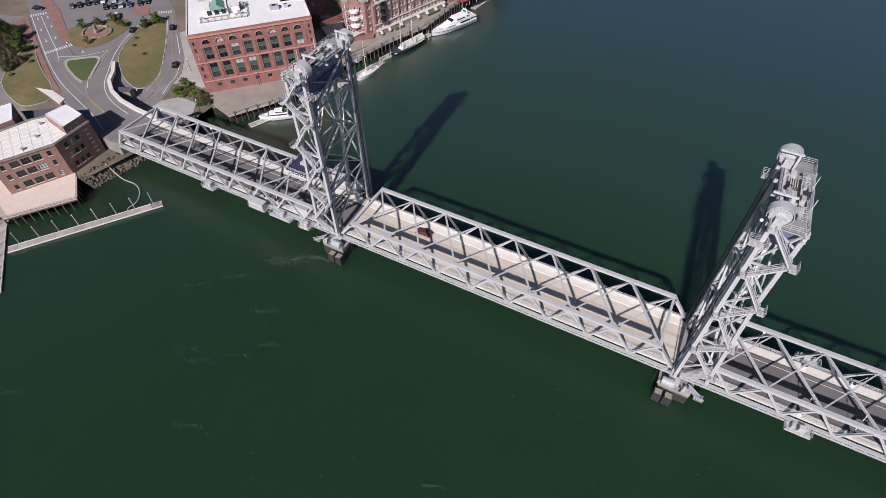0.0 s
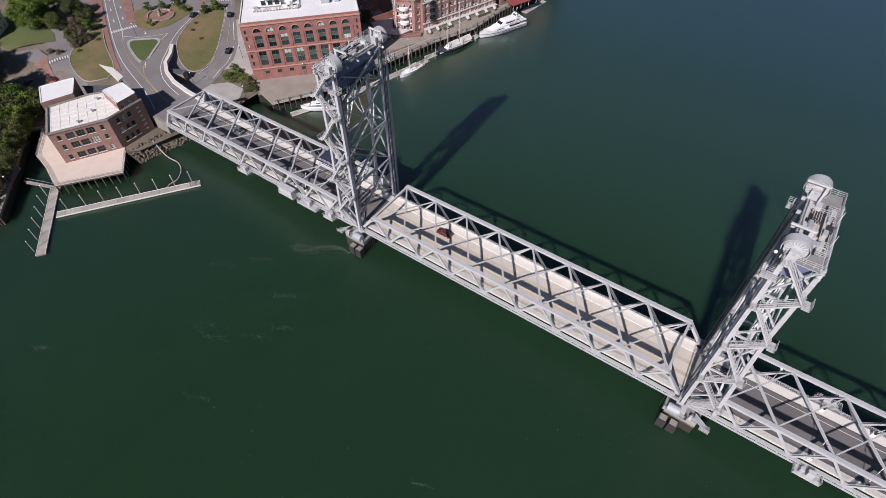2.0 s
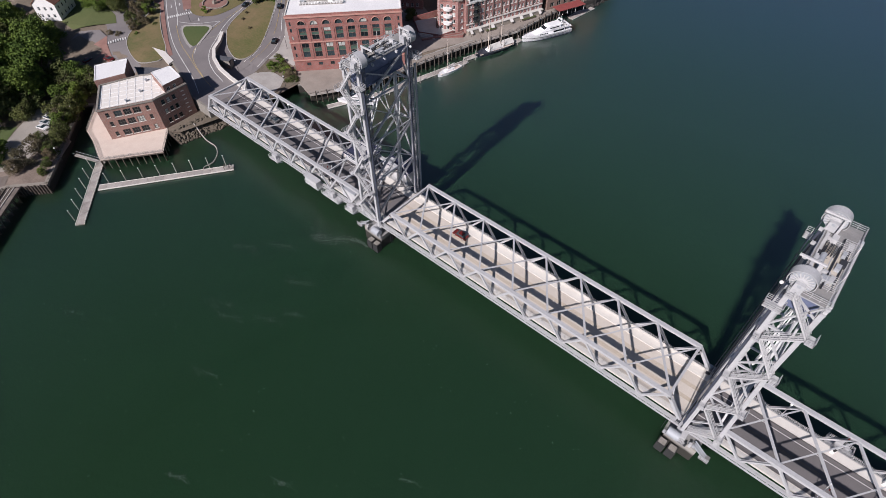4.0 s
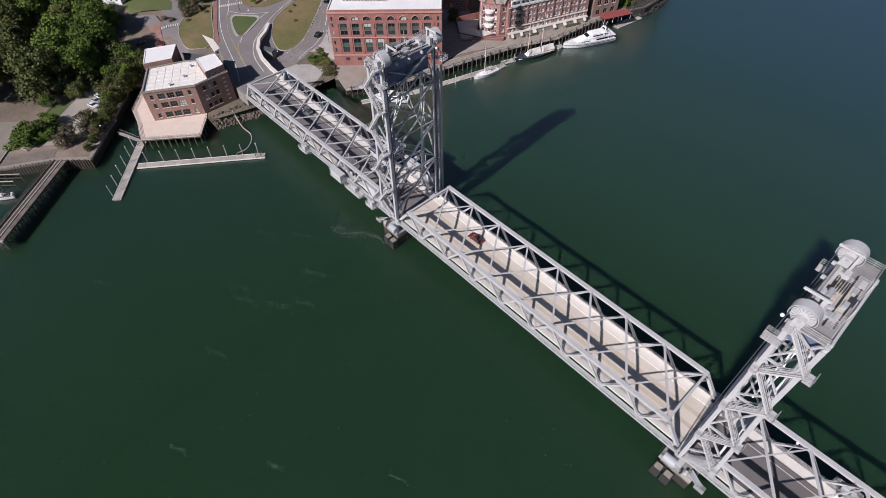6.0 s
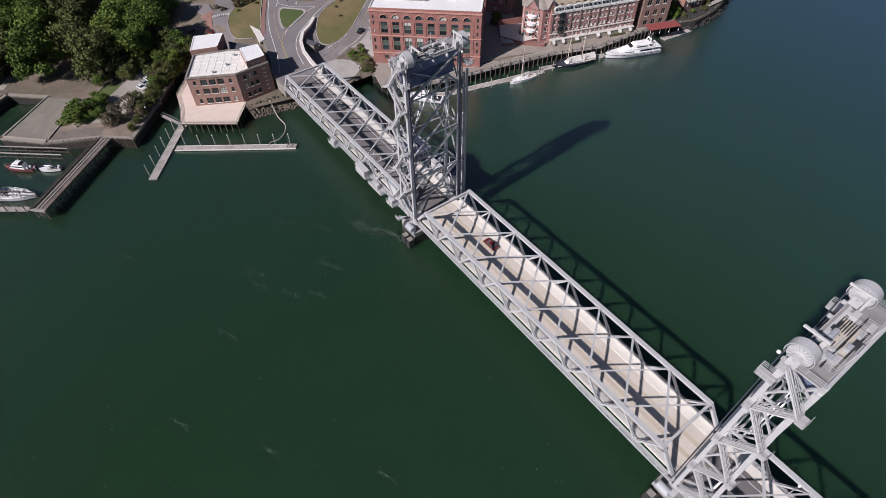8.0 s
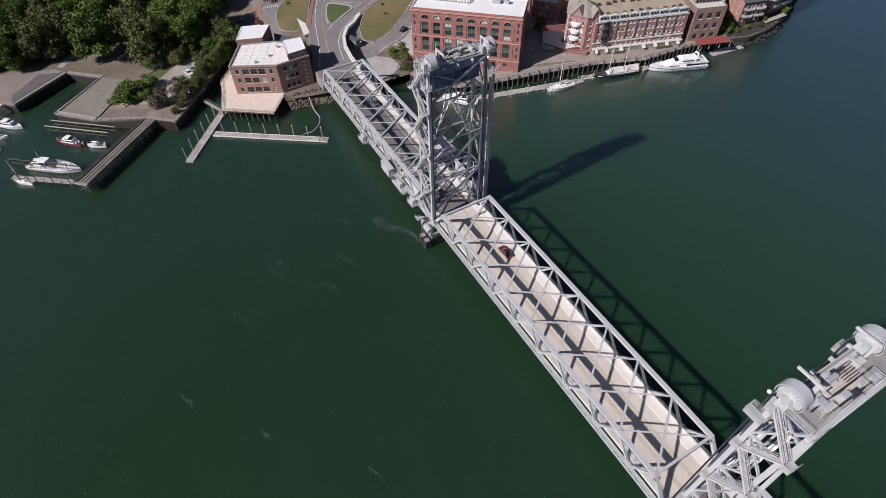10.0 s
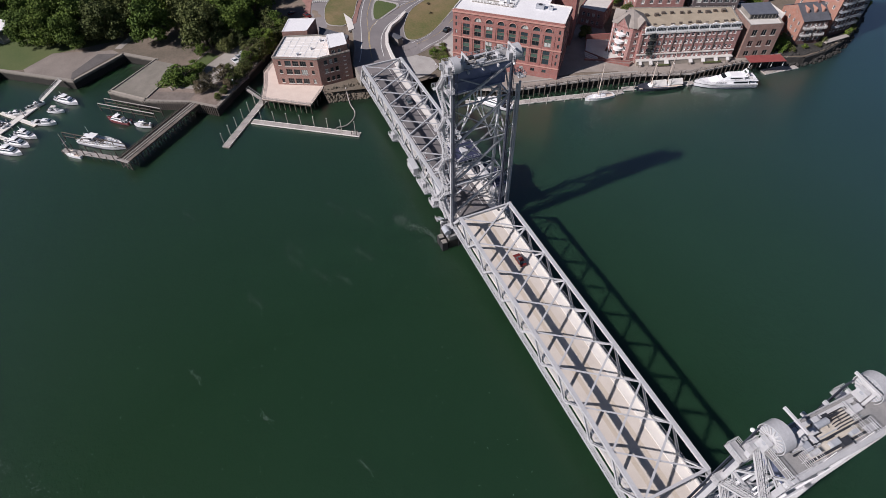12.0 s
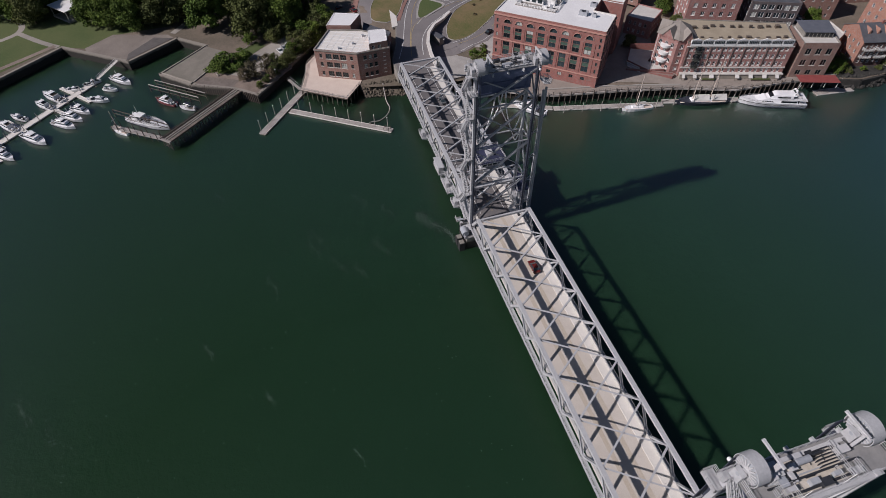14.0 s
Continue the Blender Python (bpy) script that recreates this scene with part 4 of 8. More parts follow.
    zz = [9.4, 12.6, 19.8, 24.0, 32.0, 37.0, 44.4, 49.0, 55.6]
    for i in range(len(zz) - 1):
        xa, xb = (0.5, TX + 0.5) if i % 2 == 0 else (TX + 0.5, 0.5)
        fb, rb = stair((xa, zz[i]), (xb, zz[i + 1]), ys)
        fl = part("stair_flight", fb, STEEL_L, th)
        part("handrail", rb, STEEL_L, fl)
    for i in range(1, len(zz)):
        xb = TX + 0.5 if i % 2 else 0.5
        a, c = (xb - 0.1, xb + 1.1) if i % 2 else (xb - 1.1, xb + 0.1)
        ld = part("landing", bx(B(), a, ys - 1.1, zz[i] - 0.08, c, ys + 1.1, zz[i]), STEEL_L, th)
        lb = B()
        rail_run(lb, [(a, ys - 1.1, zz[i]), (c, ys - 1.1, zz[i])], 1.1, 0.8, 0.045)
        e = c if i % 2 else a
        rail_run(lb, [(e, ys - 1.1, zz[i]), (e, ys + 1.1, zz[i])], 1.1, 0.8, 0.045)
        part("landing_railing", lb, STEEL_L, ld)
        part("landing_bracket", beam(B(), (xb, ys, zz[i] - 0.1), (xb, -flip * TY, zz[i] - 1.4), 0.14), STEEL_L, ld)
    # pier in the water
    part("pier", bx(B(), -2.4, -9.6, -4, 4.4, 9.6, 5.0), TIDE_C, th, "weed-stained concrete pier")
    part("pier_platform", bx(bx(B(), -3.0, -10.4, 5.0, 1.8, 10.4, 5.35), 1.8, -9.4, 5.0, 4.6, 9.4, 5.35), GRATING, th)
    for s in (-1, 1):
        part("pier_bearing", bx(B(), -1.0, s * 8.6 - 1.0, 5.35, 1.4, s * 8.6 + 1.0, 6.4), STEEL, th)
        part("span_lock", tube(B(), (-2.3, s * 9.9, 6.4), (0.3, s * 9.9, 6.4), 1.0, seg=20), STEEL_D, th)
        part("pier_ladder", rail_run(B(), [(-3.45, s * 7, 0.4), (-3.45, s * 6.3, 0.4)], 5, 0.6, 0.06, 12), STEEL_DK, th)
        for k in range(2):
            fd = part("fender", bx(B(), -2.8 + 2.3 * k, s * 11.0 - 0.9, -3, -0.9 + 2.3 * k, s * 11.0 + 0.9, 3.0), RUBBER, th, "black fender block standing in the water")
            # paler slab that paints the sunlit top of the black block
            part("fender_lit_top", bx(B(), -2.6 + 2.3 * k, s * 11.0 - 0.7, 3.0, -1.1 + 2.3 * k, s * 11.0 + 0.7, 3.12), CONC_D, fd)
        for k in range(9):
            x, y, h = -2.6 + 0.75 * k, s * (10.2 - 0.5 * (k % 3)), 0.35 + 0.3 * ((k * 5) % 4)
            part("deck_box", bx(B(), x - 0.25, y - 0.3, 5.35, x + 0.2 + 0.1 * (k % 2), y + 0.3, 5.35 + h), (STEEL_D, STEEL, STEEL_DK, STEEL_L)[k % 4], th)
        flight = part("access_stair", beam(beam(B(), (3.2, s * 9.3 - 0.6, 7.0), (6.4, s * 9.3 - 0.6, 4.4), 0.08, 0.28), (3.2, s * 9.3 + 0.6, 7.0), (6.4, s * 9.3 + 0.6, 4.4), 0.08, 0.28), STEEL_D, th)
        for k in range(1, 12):
            x, z = 3.2 + 3.2 * k / 12, 7.0 - 2.6 * k / 12
            part("tread", bx(B(), x - 0.15, s * 9.3 - 0.56, z - 0.02, x + 0.15, s * 9.3 + 0.56, z + 0.03), STEEL_D, flight)
        part("stair_landing", bx(B(), 5.2, s * 9.3 - 0.9, 4.2, 7.2, s * 9.3 + 0.9, 4.32), GRATING, th)
        part("landing_rail", rail_run(B(), [(5.2, s * 10.1, 4.32), (7.1, s * 10.1, 4.32)], 1.1, 0.6, 0.05), STEEL, th)
        part("pier_railing", rail_run(B(), [(-2.9, s * 10.3, 5.35), (1.7, s * 10.3, 5.35)], 1.1, 1.2, 0.05), STEEL, th)
    return th


ROOF_N = mottled("navy_roof", (0.022, 0.026, 0.055), (0.04, 0.045, 0.085), 0.3, 4.0, 0.6)
GRATING = mottled("steel_grating", (0.20, 0.20, 0.20), (0.30, 0.295, 0.285), 0.6, 9.0, 0.7, 0.0, 0.3)
RUSTPALE = mottled("tan_stained_floor", (0.42, 0.37, 0.30), (0.58, 0.54, 0.47), 0.8, 5.0, 0.8)
tower((45.95, 0.2, 0), 0, "light grey steel lift tower with zigzag stairs", 1)
tower((-45.95, 0.1, 0), 180, "light grey steel lift tower with zigzag stairs", -1)


# ---- things on the bridge ----
def bump_out(at, side, ln, label, roofed=False):
    """A platform outside the truss with rails and cabinets."""
    th = thing("service_platform", (at, side * (TRUSS_Y + 0.8) + 0.15, LOW_Z - 0.3), label, "platform", "bridge service platforms", 0 if side > 0 else 180)
    part("floor", bx(B(), -ln / 2, 0, -0.25, ln / 2, 1.9, 0), STEEL_L, th)
    part("railing", rail_run(B(), [(-ln / 2, 0.1, 0), (-ln / 2, 1.9, 0), (ln / 2, 1.9, 0), (ln / 2, 0.1, 0)], 1.15, 1.0, 0.05), STEEL_L, th)
    for x in (-ln / 2 + 0.4, 0, ln / 2 - 0.4):
        part("bracket", beam(B(), (x, 1.8, -0.25), (x, -0.4, -1.2), 0.2), STEEL, th)
    part("cabinet", bx(B(), -1.1, 0.4, 0, 0.2, 1.4, 1.7), STEEL_L, th)
    part("cabinet", bx(B(), 0.7, 0.4, 0, 1.5, 1.2, 1.3), STEEL, th)
    if roofed:
        part("hut", bx(B(), -ln / 2 + 0.4, 0.2, 0.01, ln / 2 - 0.4, 1.8, 2.5), STEEL_L, th, "pale grey metal hut")
        part("hut_roof", bx(B(), -ln / 2 + 0.1, -0.1, 2.504, ln / 2 - 0.1, 2.0, 2.66), STEEL, th, "pale flat hut roof")
    return th


bump_out(71.0, -1, 5.0, "grey service platform hung outside the truss")
bump_out(71.5, 1, 5.0, "grey service platform hung outside the truss")
bump_out(-92.0, -1, 4.5, "grey service platform hung outside the truss")
bump_out(-73.0, -1, 6.0, "grey machinery hut hung outside the truss", True)
bump_out(-64.5, -1, 7.5, "grey service platform hung outside the truss")
bump_out(-56.0, -1, 3.5, "grey service platform hung outside the truss")


def gate_arm(x, y, up, label):
    th = thing("barrier_gate", (x, y, ROAD_Z + 0.2), label, "traffic gate", "traffic gates")
    part("gate_box", bx(B(), -0.35, -0.3, 0, 0.35, 0.3, 1.25), PAINT_W, th)
    part("boom", beam(B(), (0, 0, 1.1), (0, up * 1.6, 6.4), 0.12), PAINT_W, th)
    part("signal_head", bx(B(), -0.2, -0.5, 1.25, 0.2, -0.1, 2.2), RUBBER, th)
    part("warning_lamp", tube(B(), (0, 0, 6.4), (0, 0.05, 6.8), 0.12, seg=10), CAR_PAINT["red"], th)


for x in (70.5, 80.0, -68.0, -72.0):
    for s in (-1, 1):
        gate_arm(x, s * 6.2, -s, "white raised traffic gate on the sidewalk")


# operator's house on the truss above the far lane, with a dark roof
oh = thing("operator_house", (-63.4, 4.0, 0), "white-trimmed operator house with dark blue roof above the road", "control house")
for x in (-3.2, 3.2):
    part("support_beam", i_bar(B(), (x, -11.3, 13.4 + 1.45), (x, 3.8, 13.4 + 1.45), 0.4, 0.5), STEEL, oh)
part("floor", bx(B(), -3.7, -4.0, 15.1, 3.7, 4.0, 15.3), STEEL, oh)
part("wall", bx(B(), -3.3, -3.5, 15.304, 3.3, 3.6, 17.0), STEEL_L, oh)
part("fascia", bx(B(), -3.9, -4.2, 17.004, 3.9, 4.2, 17.25), PAINT_W, oh, "white fascia band")
part("roof", bx(B(), -4.0, -4.3, 17.254, 4.0, 4.3, 17.42), ROOF_N, oh, "dark blue flat roof")
for k in range(4):
    part("window", bx(B(), -2.9 + 1.55 * k, -3.56, 15.8, -1.7 + 1.55 * k, -3.504, 16.8), GLASS, oh)
for k in range(4):
    part("window", bx(B(), 3.304, -3.0 + 1.6 * k, 15.8, 3.36, -1.8 + 1.6 * k, 16.8), GLASS, oh)
part("roof_railing", rail_run(B(), [(-3.8, -4.1, 17.42), (3.8, -4.1, 17.42), (3.8, 4.1, 17.42), (-3.8, 4.1, 17.42), (-3.8, -4.1, 17.42)], 1.0, 1.6, 0.045), STEEL_L, oh)
part("roof_unit", bx(B(), -1.4, -0.8, 17.424, 1.0, 1.2, 18.2), STEEL_L, oh)
# lower wing of the operator's house, hung outside the truss
part("wing_wall", bx(B(), 3.4, 4.15, 7.6, 13.4, 7.8, 12.7), STEEL_L, oh, "pale grey wing outside the truss")
part("wing_roof", bx(B(), 3.1, 4.05, 12.704, 13.7, 8.1, 12.9), ROOF_N, oh, "dark blue flat roof")
part("wing_unit", bx(B(), 5.0, 5.2, 12.904, 6.6, 6.8, 13.6), STEEL_L, oh)
for k in range(5):
    part("wing_window", bx(B(), 4.0 + 1.9 * k, 7.804, 10.2, 5.2 + 1.9 * k, 7.86, 11.8), GLASS, oh)
for x in (3.8, 8.4, 13.0):
    part("wing_bracket", beam(B(), (x, 7.6, 7.5), (x, 3.8, 6.0), 0.3), STEEL, oh)
part("mast", tube(B(), (9.0, 7.2, 12.9), (9.0, 7.2, 16.0), 0.07, seg=8), PAINT_W, oh)
# small equipment house on the near side of the deck
eh = thing("equipment_house", (-58.5, 0, 0), "pale grey equipment house beside the roadway", "equipment house")
part("wall", bx(B(), -3.0, -7.1, ROAD_Z + 0.2, 2.4, -5.5, ROAD_Z + 3.4), STEEL_L, eh)
part("roof", bx(B(), -3.2, -7.25, ROAD_Z + 3.404, 2.6, -5.3, ROAD_Z + 3.6), STEEL_D, eh)
part("door", bx(B(), -0.5, -5.496, ROAD_Z + 0.21, 0.5, -5.44, ROAD_Z + 2.3), STEEL_D, eh)

for k, x in enumerate((-126.0, -104.0, -82.0, 60.0, 86.0, 108.0)):
    sl = thing("street_lamp", (x, 7.05, ROAD_Z + 0.2), "slim grey street lamp on the bridge sidewalk", "street lamp", "bridge lamps")
    part("pole", tube(B(), (0, 0, 0), (0, 0, 5.4), 0.09, 0.06, 8), STEEL, sl)
    part("lamp_head", ball(B(), (0, 0, 5.6), 0.28, 10, 6), PAINT_W, sl)

# ---- buildings ----
WIN_CACHE = {}


def window_meshes(w, h, style, frame_mat, pane_mat):
    key = (round(w, 2), round(h, 2), style, frame_mat.name, pane_mat.name)
    if key not in WIN_CACHE:
        bm = B()
        f = 0.1
        for x0, z0, x1, z1 in ((0, 0, w, f), (0, h - f, w, h), (0, f, f, h - f), (w - f, f, w, h - f)):
            bx(bm, x0, 0.10, z0, x1, 0.2, z1)
        if "m" in style:
            bx(bm, w / 2 - 0.05, 0.12, f, w / 2 + 0.05, 0.19, h - f)
        if "c" in style:
            bx(bm, f, 0.13, h / 2 - 0.05, w - f, 0.18, h / 2 + 0.05)
        if "3" in style:
            for k in (1, 2):
                bx(bm, w * k / 3 - 0.05, 0.12, f, w * k / 3 + 0.05, 0.19, h - f)
        WIN_CACHE[key] = (mesh_of("window", bm, frame_mat), mesh_of("pane", bx(B(), f * 0.5, 0.2, f * 0.5, w - f * 0.5, 0.23, h - f * 0.5), pane_mat),
                          mesh_of("window_sill", bx(B(), -0.12, -0.12, -0.18, w + 0.12, 0.1, -0.004), CONC_W))
    return WIN_CACHE[key]


def facade(bm, a, c, z0, z1, wins, depth=0.28):
    """A wall face from a to c with real openings and their reveals."""
    a, c = Vector((*a, 0)), Vector((*c, 0))
    L = (c - a).length
    d = (c - a) / L
    inn = Vector((-d.y, d.x, 0)) * depth
    us = sorted({0.0, L, *[v for w in wins for v in w[:2]]})
    vs = sorted({z0, z1, *[z0 + v for w in wins for v in w[2:4]]})
    P = lambda u, v: a + d * u + Vector((0, 0, v))
    q = lambda *pts: bm.faces.new([bm.verts.new(p) for p in pts])
    for u0, u1 in zip(us, us[1:]):
        um = (u0 + u1) / 2
        for v0, v1 in zip(vs, vs[1:]):
            vm = (v0 + v1) / 2 - z0
            if not any(w[0] < um < w[1] and w[2] < vm < w[3] for w in wins):
                q(P(u0, v0), P(u1, v0), P(u1, v1), P(u0, v1))
    for w in wins:
        u0, u1, v0, v1 = w[0], w[1], z0 + w[2], z0 + w[3]
        c4 = [P(u0, v0), P(u1, v0), P(u1, v1), P(u0, v1)]
        for i in range(4):
            j = (i + 1) % 4
            q(c4[i], c4[j], c4[j] + inn, c4[i] + inn)
        if "a" in w[4]:
            # brick spandrels that round the top of the opening
            r, n = (u1 - u0) / 2, 10
            zc = max(v0, v1 - r)
            arc = [P((u0 + u1) / 2 - r * math.cos(math.pi * k / n), zc + (v1 - zc) * math.sin(math.pi * k / n)) for k in range(n + 1)]
            for k in range(n):
                t0, t1 = arc[k].copy(), arc[k + 1].copy()
                t0.z = t1.z = v1
                o = inn * 0.2
                q(arc[k] + o, arc[k + 1] + o, t1 + o, t0 + o)


def building(name, pts, z0, z1, label, wall, roof, faces, parapet=0.7, frame_mat=None, cap=None, panes=None, category="building", blinds=0.55):
    """pts runs anticlockwise; faces gives, for an edge, its windows (u0, u1, v0, v1, style)."""
    frame_mat = frame_mat or PAINT_W
    look_of = random.Random(name + str(len(pts)))
    cx, cy = sum(p[0] for p in pts) / len(pts), sum(p[1] for p in pts) / len(pts)
    th = thing(name, (cx, cy, z0), label, category)
    lp = [(p[0] - cx, p[1] - cy) for p in pts]
    n, H = len(lp), z1 - z0
    bm = B()
    for i in range(n):
        facade(bm, lp[i], lp[(i + 1) % n], -1.5, H, [(w[0], w[1], w[2] + 1.5, w[3] + 1.5, w[4]) for w in faces.get(i, [])])
    me = bpy.data.meshes.new("wall")
    bm.to_mesh(me)
    bm.free()
    me.materials.append(wall)
    part("wall", me, wall, th)
    inner = [(x * 0.985, y * 0.985) for x, y in lp]
    part("roof", prism(B(), inner, H - parapet - 0.25, H - parapet), roof, th)
    for i in range(n):
        a, c = Vector(lp[i]), Vector(lp[(i + 1) % n])
        d = (c - a).normalized()
        o = Vector((-d.y, d.x)) * 0.2
        pb = beam(B(), (*(a + o), H - parapet / 2), (*(c + o), H - parapet / 2), 0.36, parapet)
        part("parapet", pb, cap or wall, th)
        ang = math.degrees(math.atan2(d.y, d.x))
        for u0, u1, v0, v1, st in faces.get(i, []):
            pm = panes or GLASS
            fm, gm, sm = window_meshes(u1 - u0, v1 - v0, st, GREEN_P if "g" in st else frame_mat, GREEN_P if "p" in st else pm)
            at = a + d * u0
            wo = part("window", fm, frame_mat, th)
            wo.matrix_basis = pose(at.x, at.y, v0, 0, 0, ang)
            pane = part("pane", gm, pm, wo)
            if "p" not in st and look_of.random() < blinds:
                pane.material_slots[0].link = "OBJECT"
                pane.material_slots[0].material = look_of.choice((BLIND, PANE_D, PANE_D))
            if "s" in st:
                part("window_sill", sm, CONC_W, wo)
    return th


def bays(L, n, w, rows, margin=1.0):
    """Windows in n even bays of a wall L long; rows of (v0, v1, style)."""
    step = (L - 2 * margin) / n
    return [(margin + step * (k + 0.5) - w / 2, margin + step * (k + 0.5) + w / 2, v0, v1, st) for k in range(n) for v0, v1, st in rows]


def dist(a, c):
    return math.hypot(a[0] - c[0], a[1] - c[1])


def belt(th, pts, cx, cy, edges, z, h, mat, proud=0.15, name="string_course"):
    for i in edges:
        a, c = Vector(pts[i]) - Vector((cx, cy)), Vector(pts[(i + 1) % len(pts)]) - Vector((cx, cy))
        d = (c - a).normalized()
        o = Vector((d.y, -d.x)) * (proud / 2)
        part(name, beam(B(), (*(a + o), z), (*(c + o), z), proud, h), mat, th)


def centre(pts):
    return sum(p[0] for p in pts) / len(pts), sum(p[1] for p in pts) / len(pts)


# restaurant of tan brick above its terrace
RP = [(-147.9, -37.6), (-139.6, -22.1), (-140.4, -8.9), (-150.5, -7.4), (-158, -17), (-162.5, -29.5)]
L0, L1 = dist(RP[0], RP[1]), dist(RP[1], RP[2])
w0 = []
for v in (1.0, 4.9, 8.4):
    w0 += [(1.9, 3.0, v, v + 1.7, "cs"), (L0 - 3.0, L0 - 1.9, v, v + 1.7, "cs")]
    w0 += [(4.5 + 3.0 * k, 6.9 + 3.0 * k, v - 0.2, v + 1.9, "3cs") for k in range(3)]
w1 = [(2.4 + 2.1 * k, 3.7 + 2.1 * k, v, v + 1.7, "cs") for k in range(3) for v in (1.2, 4.9, 8.4)]
rest = building("restaurant", RP, 3.8, 15.6, "tan brick three-storey waterfront building with a white flat roof", BRICK_T, ROOF_C, {0: w0, 1: w1, 5: bays(dist(RP[5], RP[0]), 4, 1.2, [(4.9, 6.6, "c"), (8.4, 10.1, "c")])}, 0.5, FRAME_DK, CONC_D)
rcx, rcy = centre(RP)
for k in range(6):
    q = Vector(RP[2]) - Vector((rcx, rcy)) + (Vector(RP[1]) - Vector(RP[2])).normalized() * 2.4
    part("stair_light", bx(B(), q.x + 0.004, q.y - 0.55, 1.4 + 1.65 * k, q.x + 0.12, q.y + 0.55, 1.75 + 1.65 * k), CONC_W, rest, "pale slot window of the stairs")
belt(rest, RP, rcx, rcy, (0, 1, 5), 11.45, 0.35, CONC_D, 0.3, "cornice")


def chord_of(poly, p, d):
    """The part of the line through p along d that lies in a convex outline, or None."""
    hits = []
    for a, c in zip(poly, poly[1:] + poly[:1]):
        a, e = Vector(a), Vector(c) - Vector(a)
        den = d.x * e.y - d.y * e.x
        if abs(den) > 1e-6:
            w = a - p
            u, v = (w.x * e.y - w.y * e.x) / den, (w.x * d.y - w.y * d.x) / den
            if 0 <= v <= 1:
                hits.append(u)
    return (p + d * min(hits), p + d * max(hits)) if len(hits) > 1 and max(hits) - min(hits) > 1 else None


rloc = [((x - rcx) * 0.955, (y - rcy) * 0.955) for x, y in RP]
rd = (Vector(RP[1]) - Vector(RP[0])).normalized()
for d, base in ((rd, Vector((-rd.y, rd.x))), (Vector((-rd.y, rd.x)), rd)):
    for k in range(-5, 6):
        ch = chord_of(rloc, base * (2.7 * k + 0.4), d)
        if ch:
            part("roof_seam", beam(B(), (*ch[0], 11.33), (*ch[1], 11.33), 0.22, 0.07), PAINT_W, rest)
SP = [(-140.6, -16.8), (-141.0, -9.4), (-150.6, -8.0), (-151.7, -15.0)]
building("stair_tower", SP, 14.8, 18.0, "low brick roof house with a white roof", BRICK_T, ROOF_W, {0: [(1.0, 2.2, 0.6, 2.0, "m"), (3.4, 4.6, 0.6, 2.0, "m")]}, 0.12, None, ROOF_W)
WP2 = [(-158.6, -17.2), (-151.4, -8.0), (-158, -4.4), (-170, -13.6)]
building("restaurant_wing", WP2, 3.6, 12.6, "brick wing with a dark slate roof behind the restaurant", BRICK_T, ROOF_D, {1: [(2.0, 3.2, 4.6, 6.4, "c"), (4.6, 5.8, 4.6, 6.4, "c")]}, 0.3, None, ROOF_D)
HP = [(-164.2, -30.0), (-160.8, -20.5), (-170, -14.6), (-174.5, -25)]
building("annex", HP, 3.6, 16.6, "tan brick annex with a white flat roof", BRICK_T, ROOF_W, {0: bays(9, 3, 1.1, [(5, 6.6, "c"), (9, 10.6, "c")]), 3: bays(9, 3, 1.1, [(5, 6.6, "c"), (9, 10.6, "c")])}, 0.15, None, ROOF_W)
for x, y in ((-148, -22), (-153, -17), (-146, -28)):
    rv = thing("roof_vent", (x, y, 15.1), "small metal vent on the white roof", "roof vent", "roof vents")
    part("housing", bx(B(), -0.5, -0.4, 0, 0.5, 0.4, 0.7), STEEL_D, rv)

# big red brick warehouse, four storeys
WP = [(-134.6, 32.4), (-105.2, 64.3), (-116.2, 74.5), (-122.3, 68.2), (-130.4, 75.9), (-124.4, 82.2), (-132.5, 89.6), (-161.5, 58.8)]
WL, WS = dist(WP[0], WP[1]), dist(WP[7], WP[0])
rows = [(17.6, 19.3, "ma"), (15.0, 16.4, "m"), (13.7, 14.95, "pg"), (11.9, 13.65, "m"), (8.6, 10.3, "m"), (7.0, 8.55, "pg"), (4.8, 6.95, "m")]
wf = bays(WL, 8, 2.7, rows, 3.2) + [(1.0, 1.7, v, v + 1.5, "") for v in (5, 8, 12, 15, 17.5)] + [(WL - 1.7, WL - 1.0, v, v + 1.5, "") for v in (5, 8, 12, 15, 17.5)] + bays(WL, 8, 1.6, [(1.2, 2.5, "m")], 3.2)
wsd = bays(WS, 7, 1.9, [(17.2, 19.0, "ma"), (11.6, 15.8, "mc"), (4.6, 9.8, "mc")], 2)
wh = building("warehouse", WP, 4.7, 26.5, "red brick four-storey building with arched top windows and white roof", BRICK, ROOF_W, {0: wf, 7: wsd, 1: bays(14.9, 3, 1.8, [(17.2, 19, "ma"), (11.6, 15.8, "mc"), (4.6, 9.8, "mc")]), 3: bays(11, 3, 1.8, [(11.6, 15.8, "mc"), (4.6, 9.8, "mc")])}, 0.35, FRAME_DK, CONC_W)
wcx, wcy = centre(WP)
belt(wh, WP, wcx, wcy, (0, 1, 7), 10.9, 0.4, STONE_P, 0.28)
belt(wh, WP, wcx, wcy, (0, 1, 7), 3.6, 0.4, STONE_P, 0.28)
belt(wh, WP, wcx, wcy, (0, 1, 7), 20.7, 0.5, STONE_P, 0.35, "cornice")
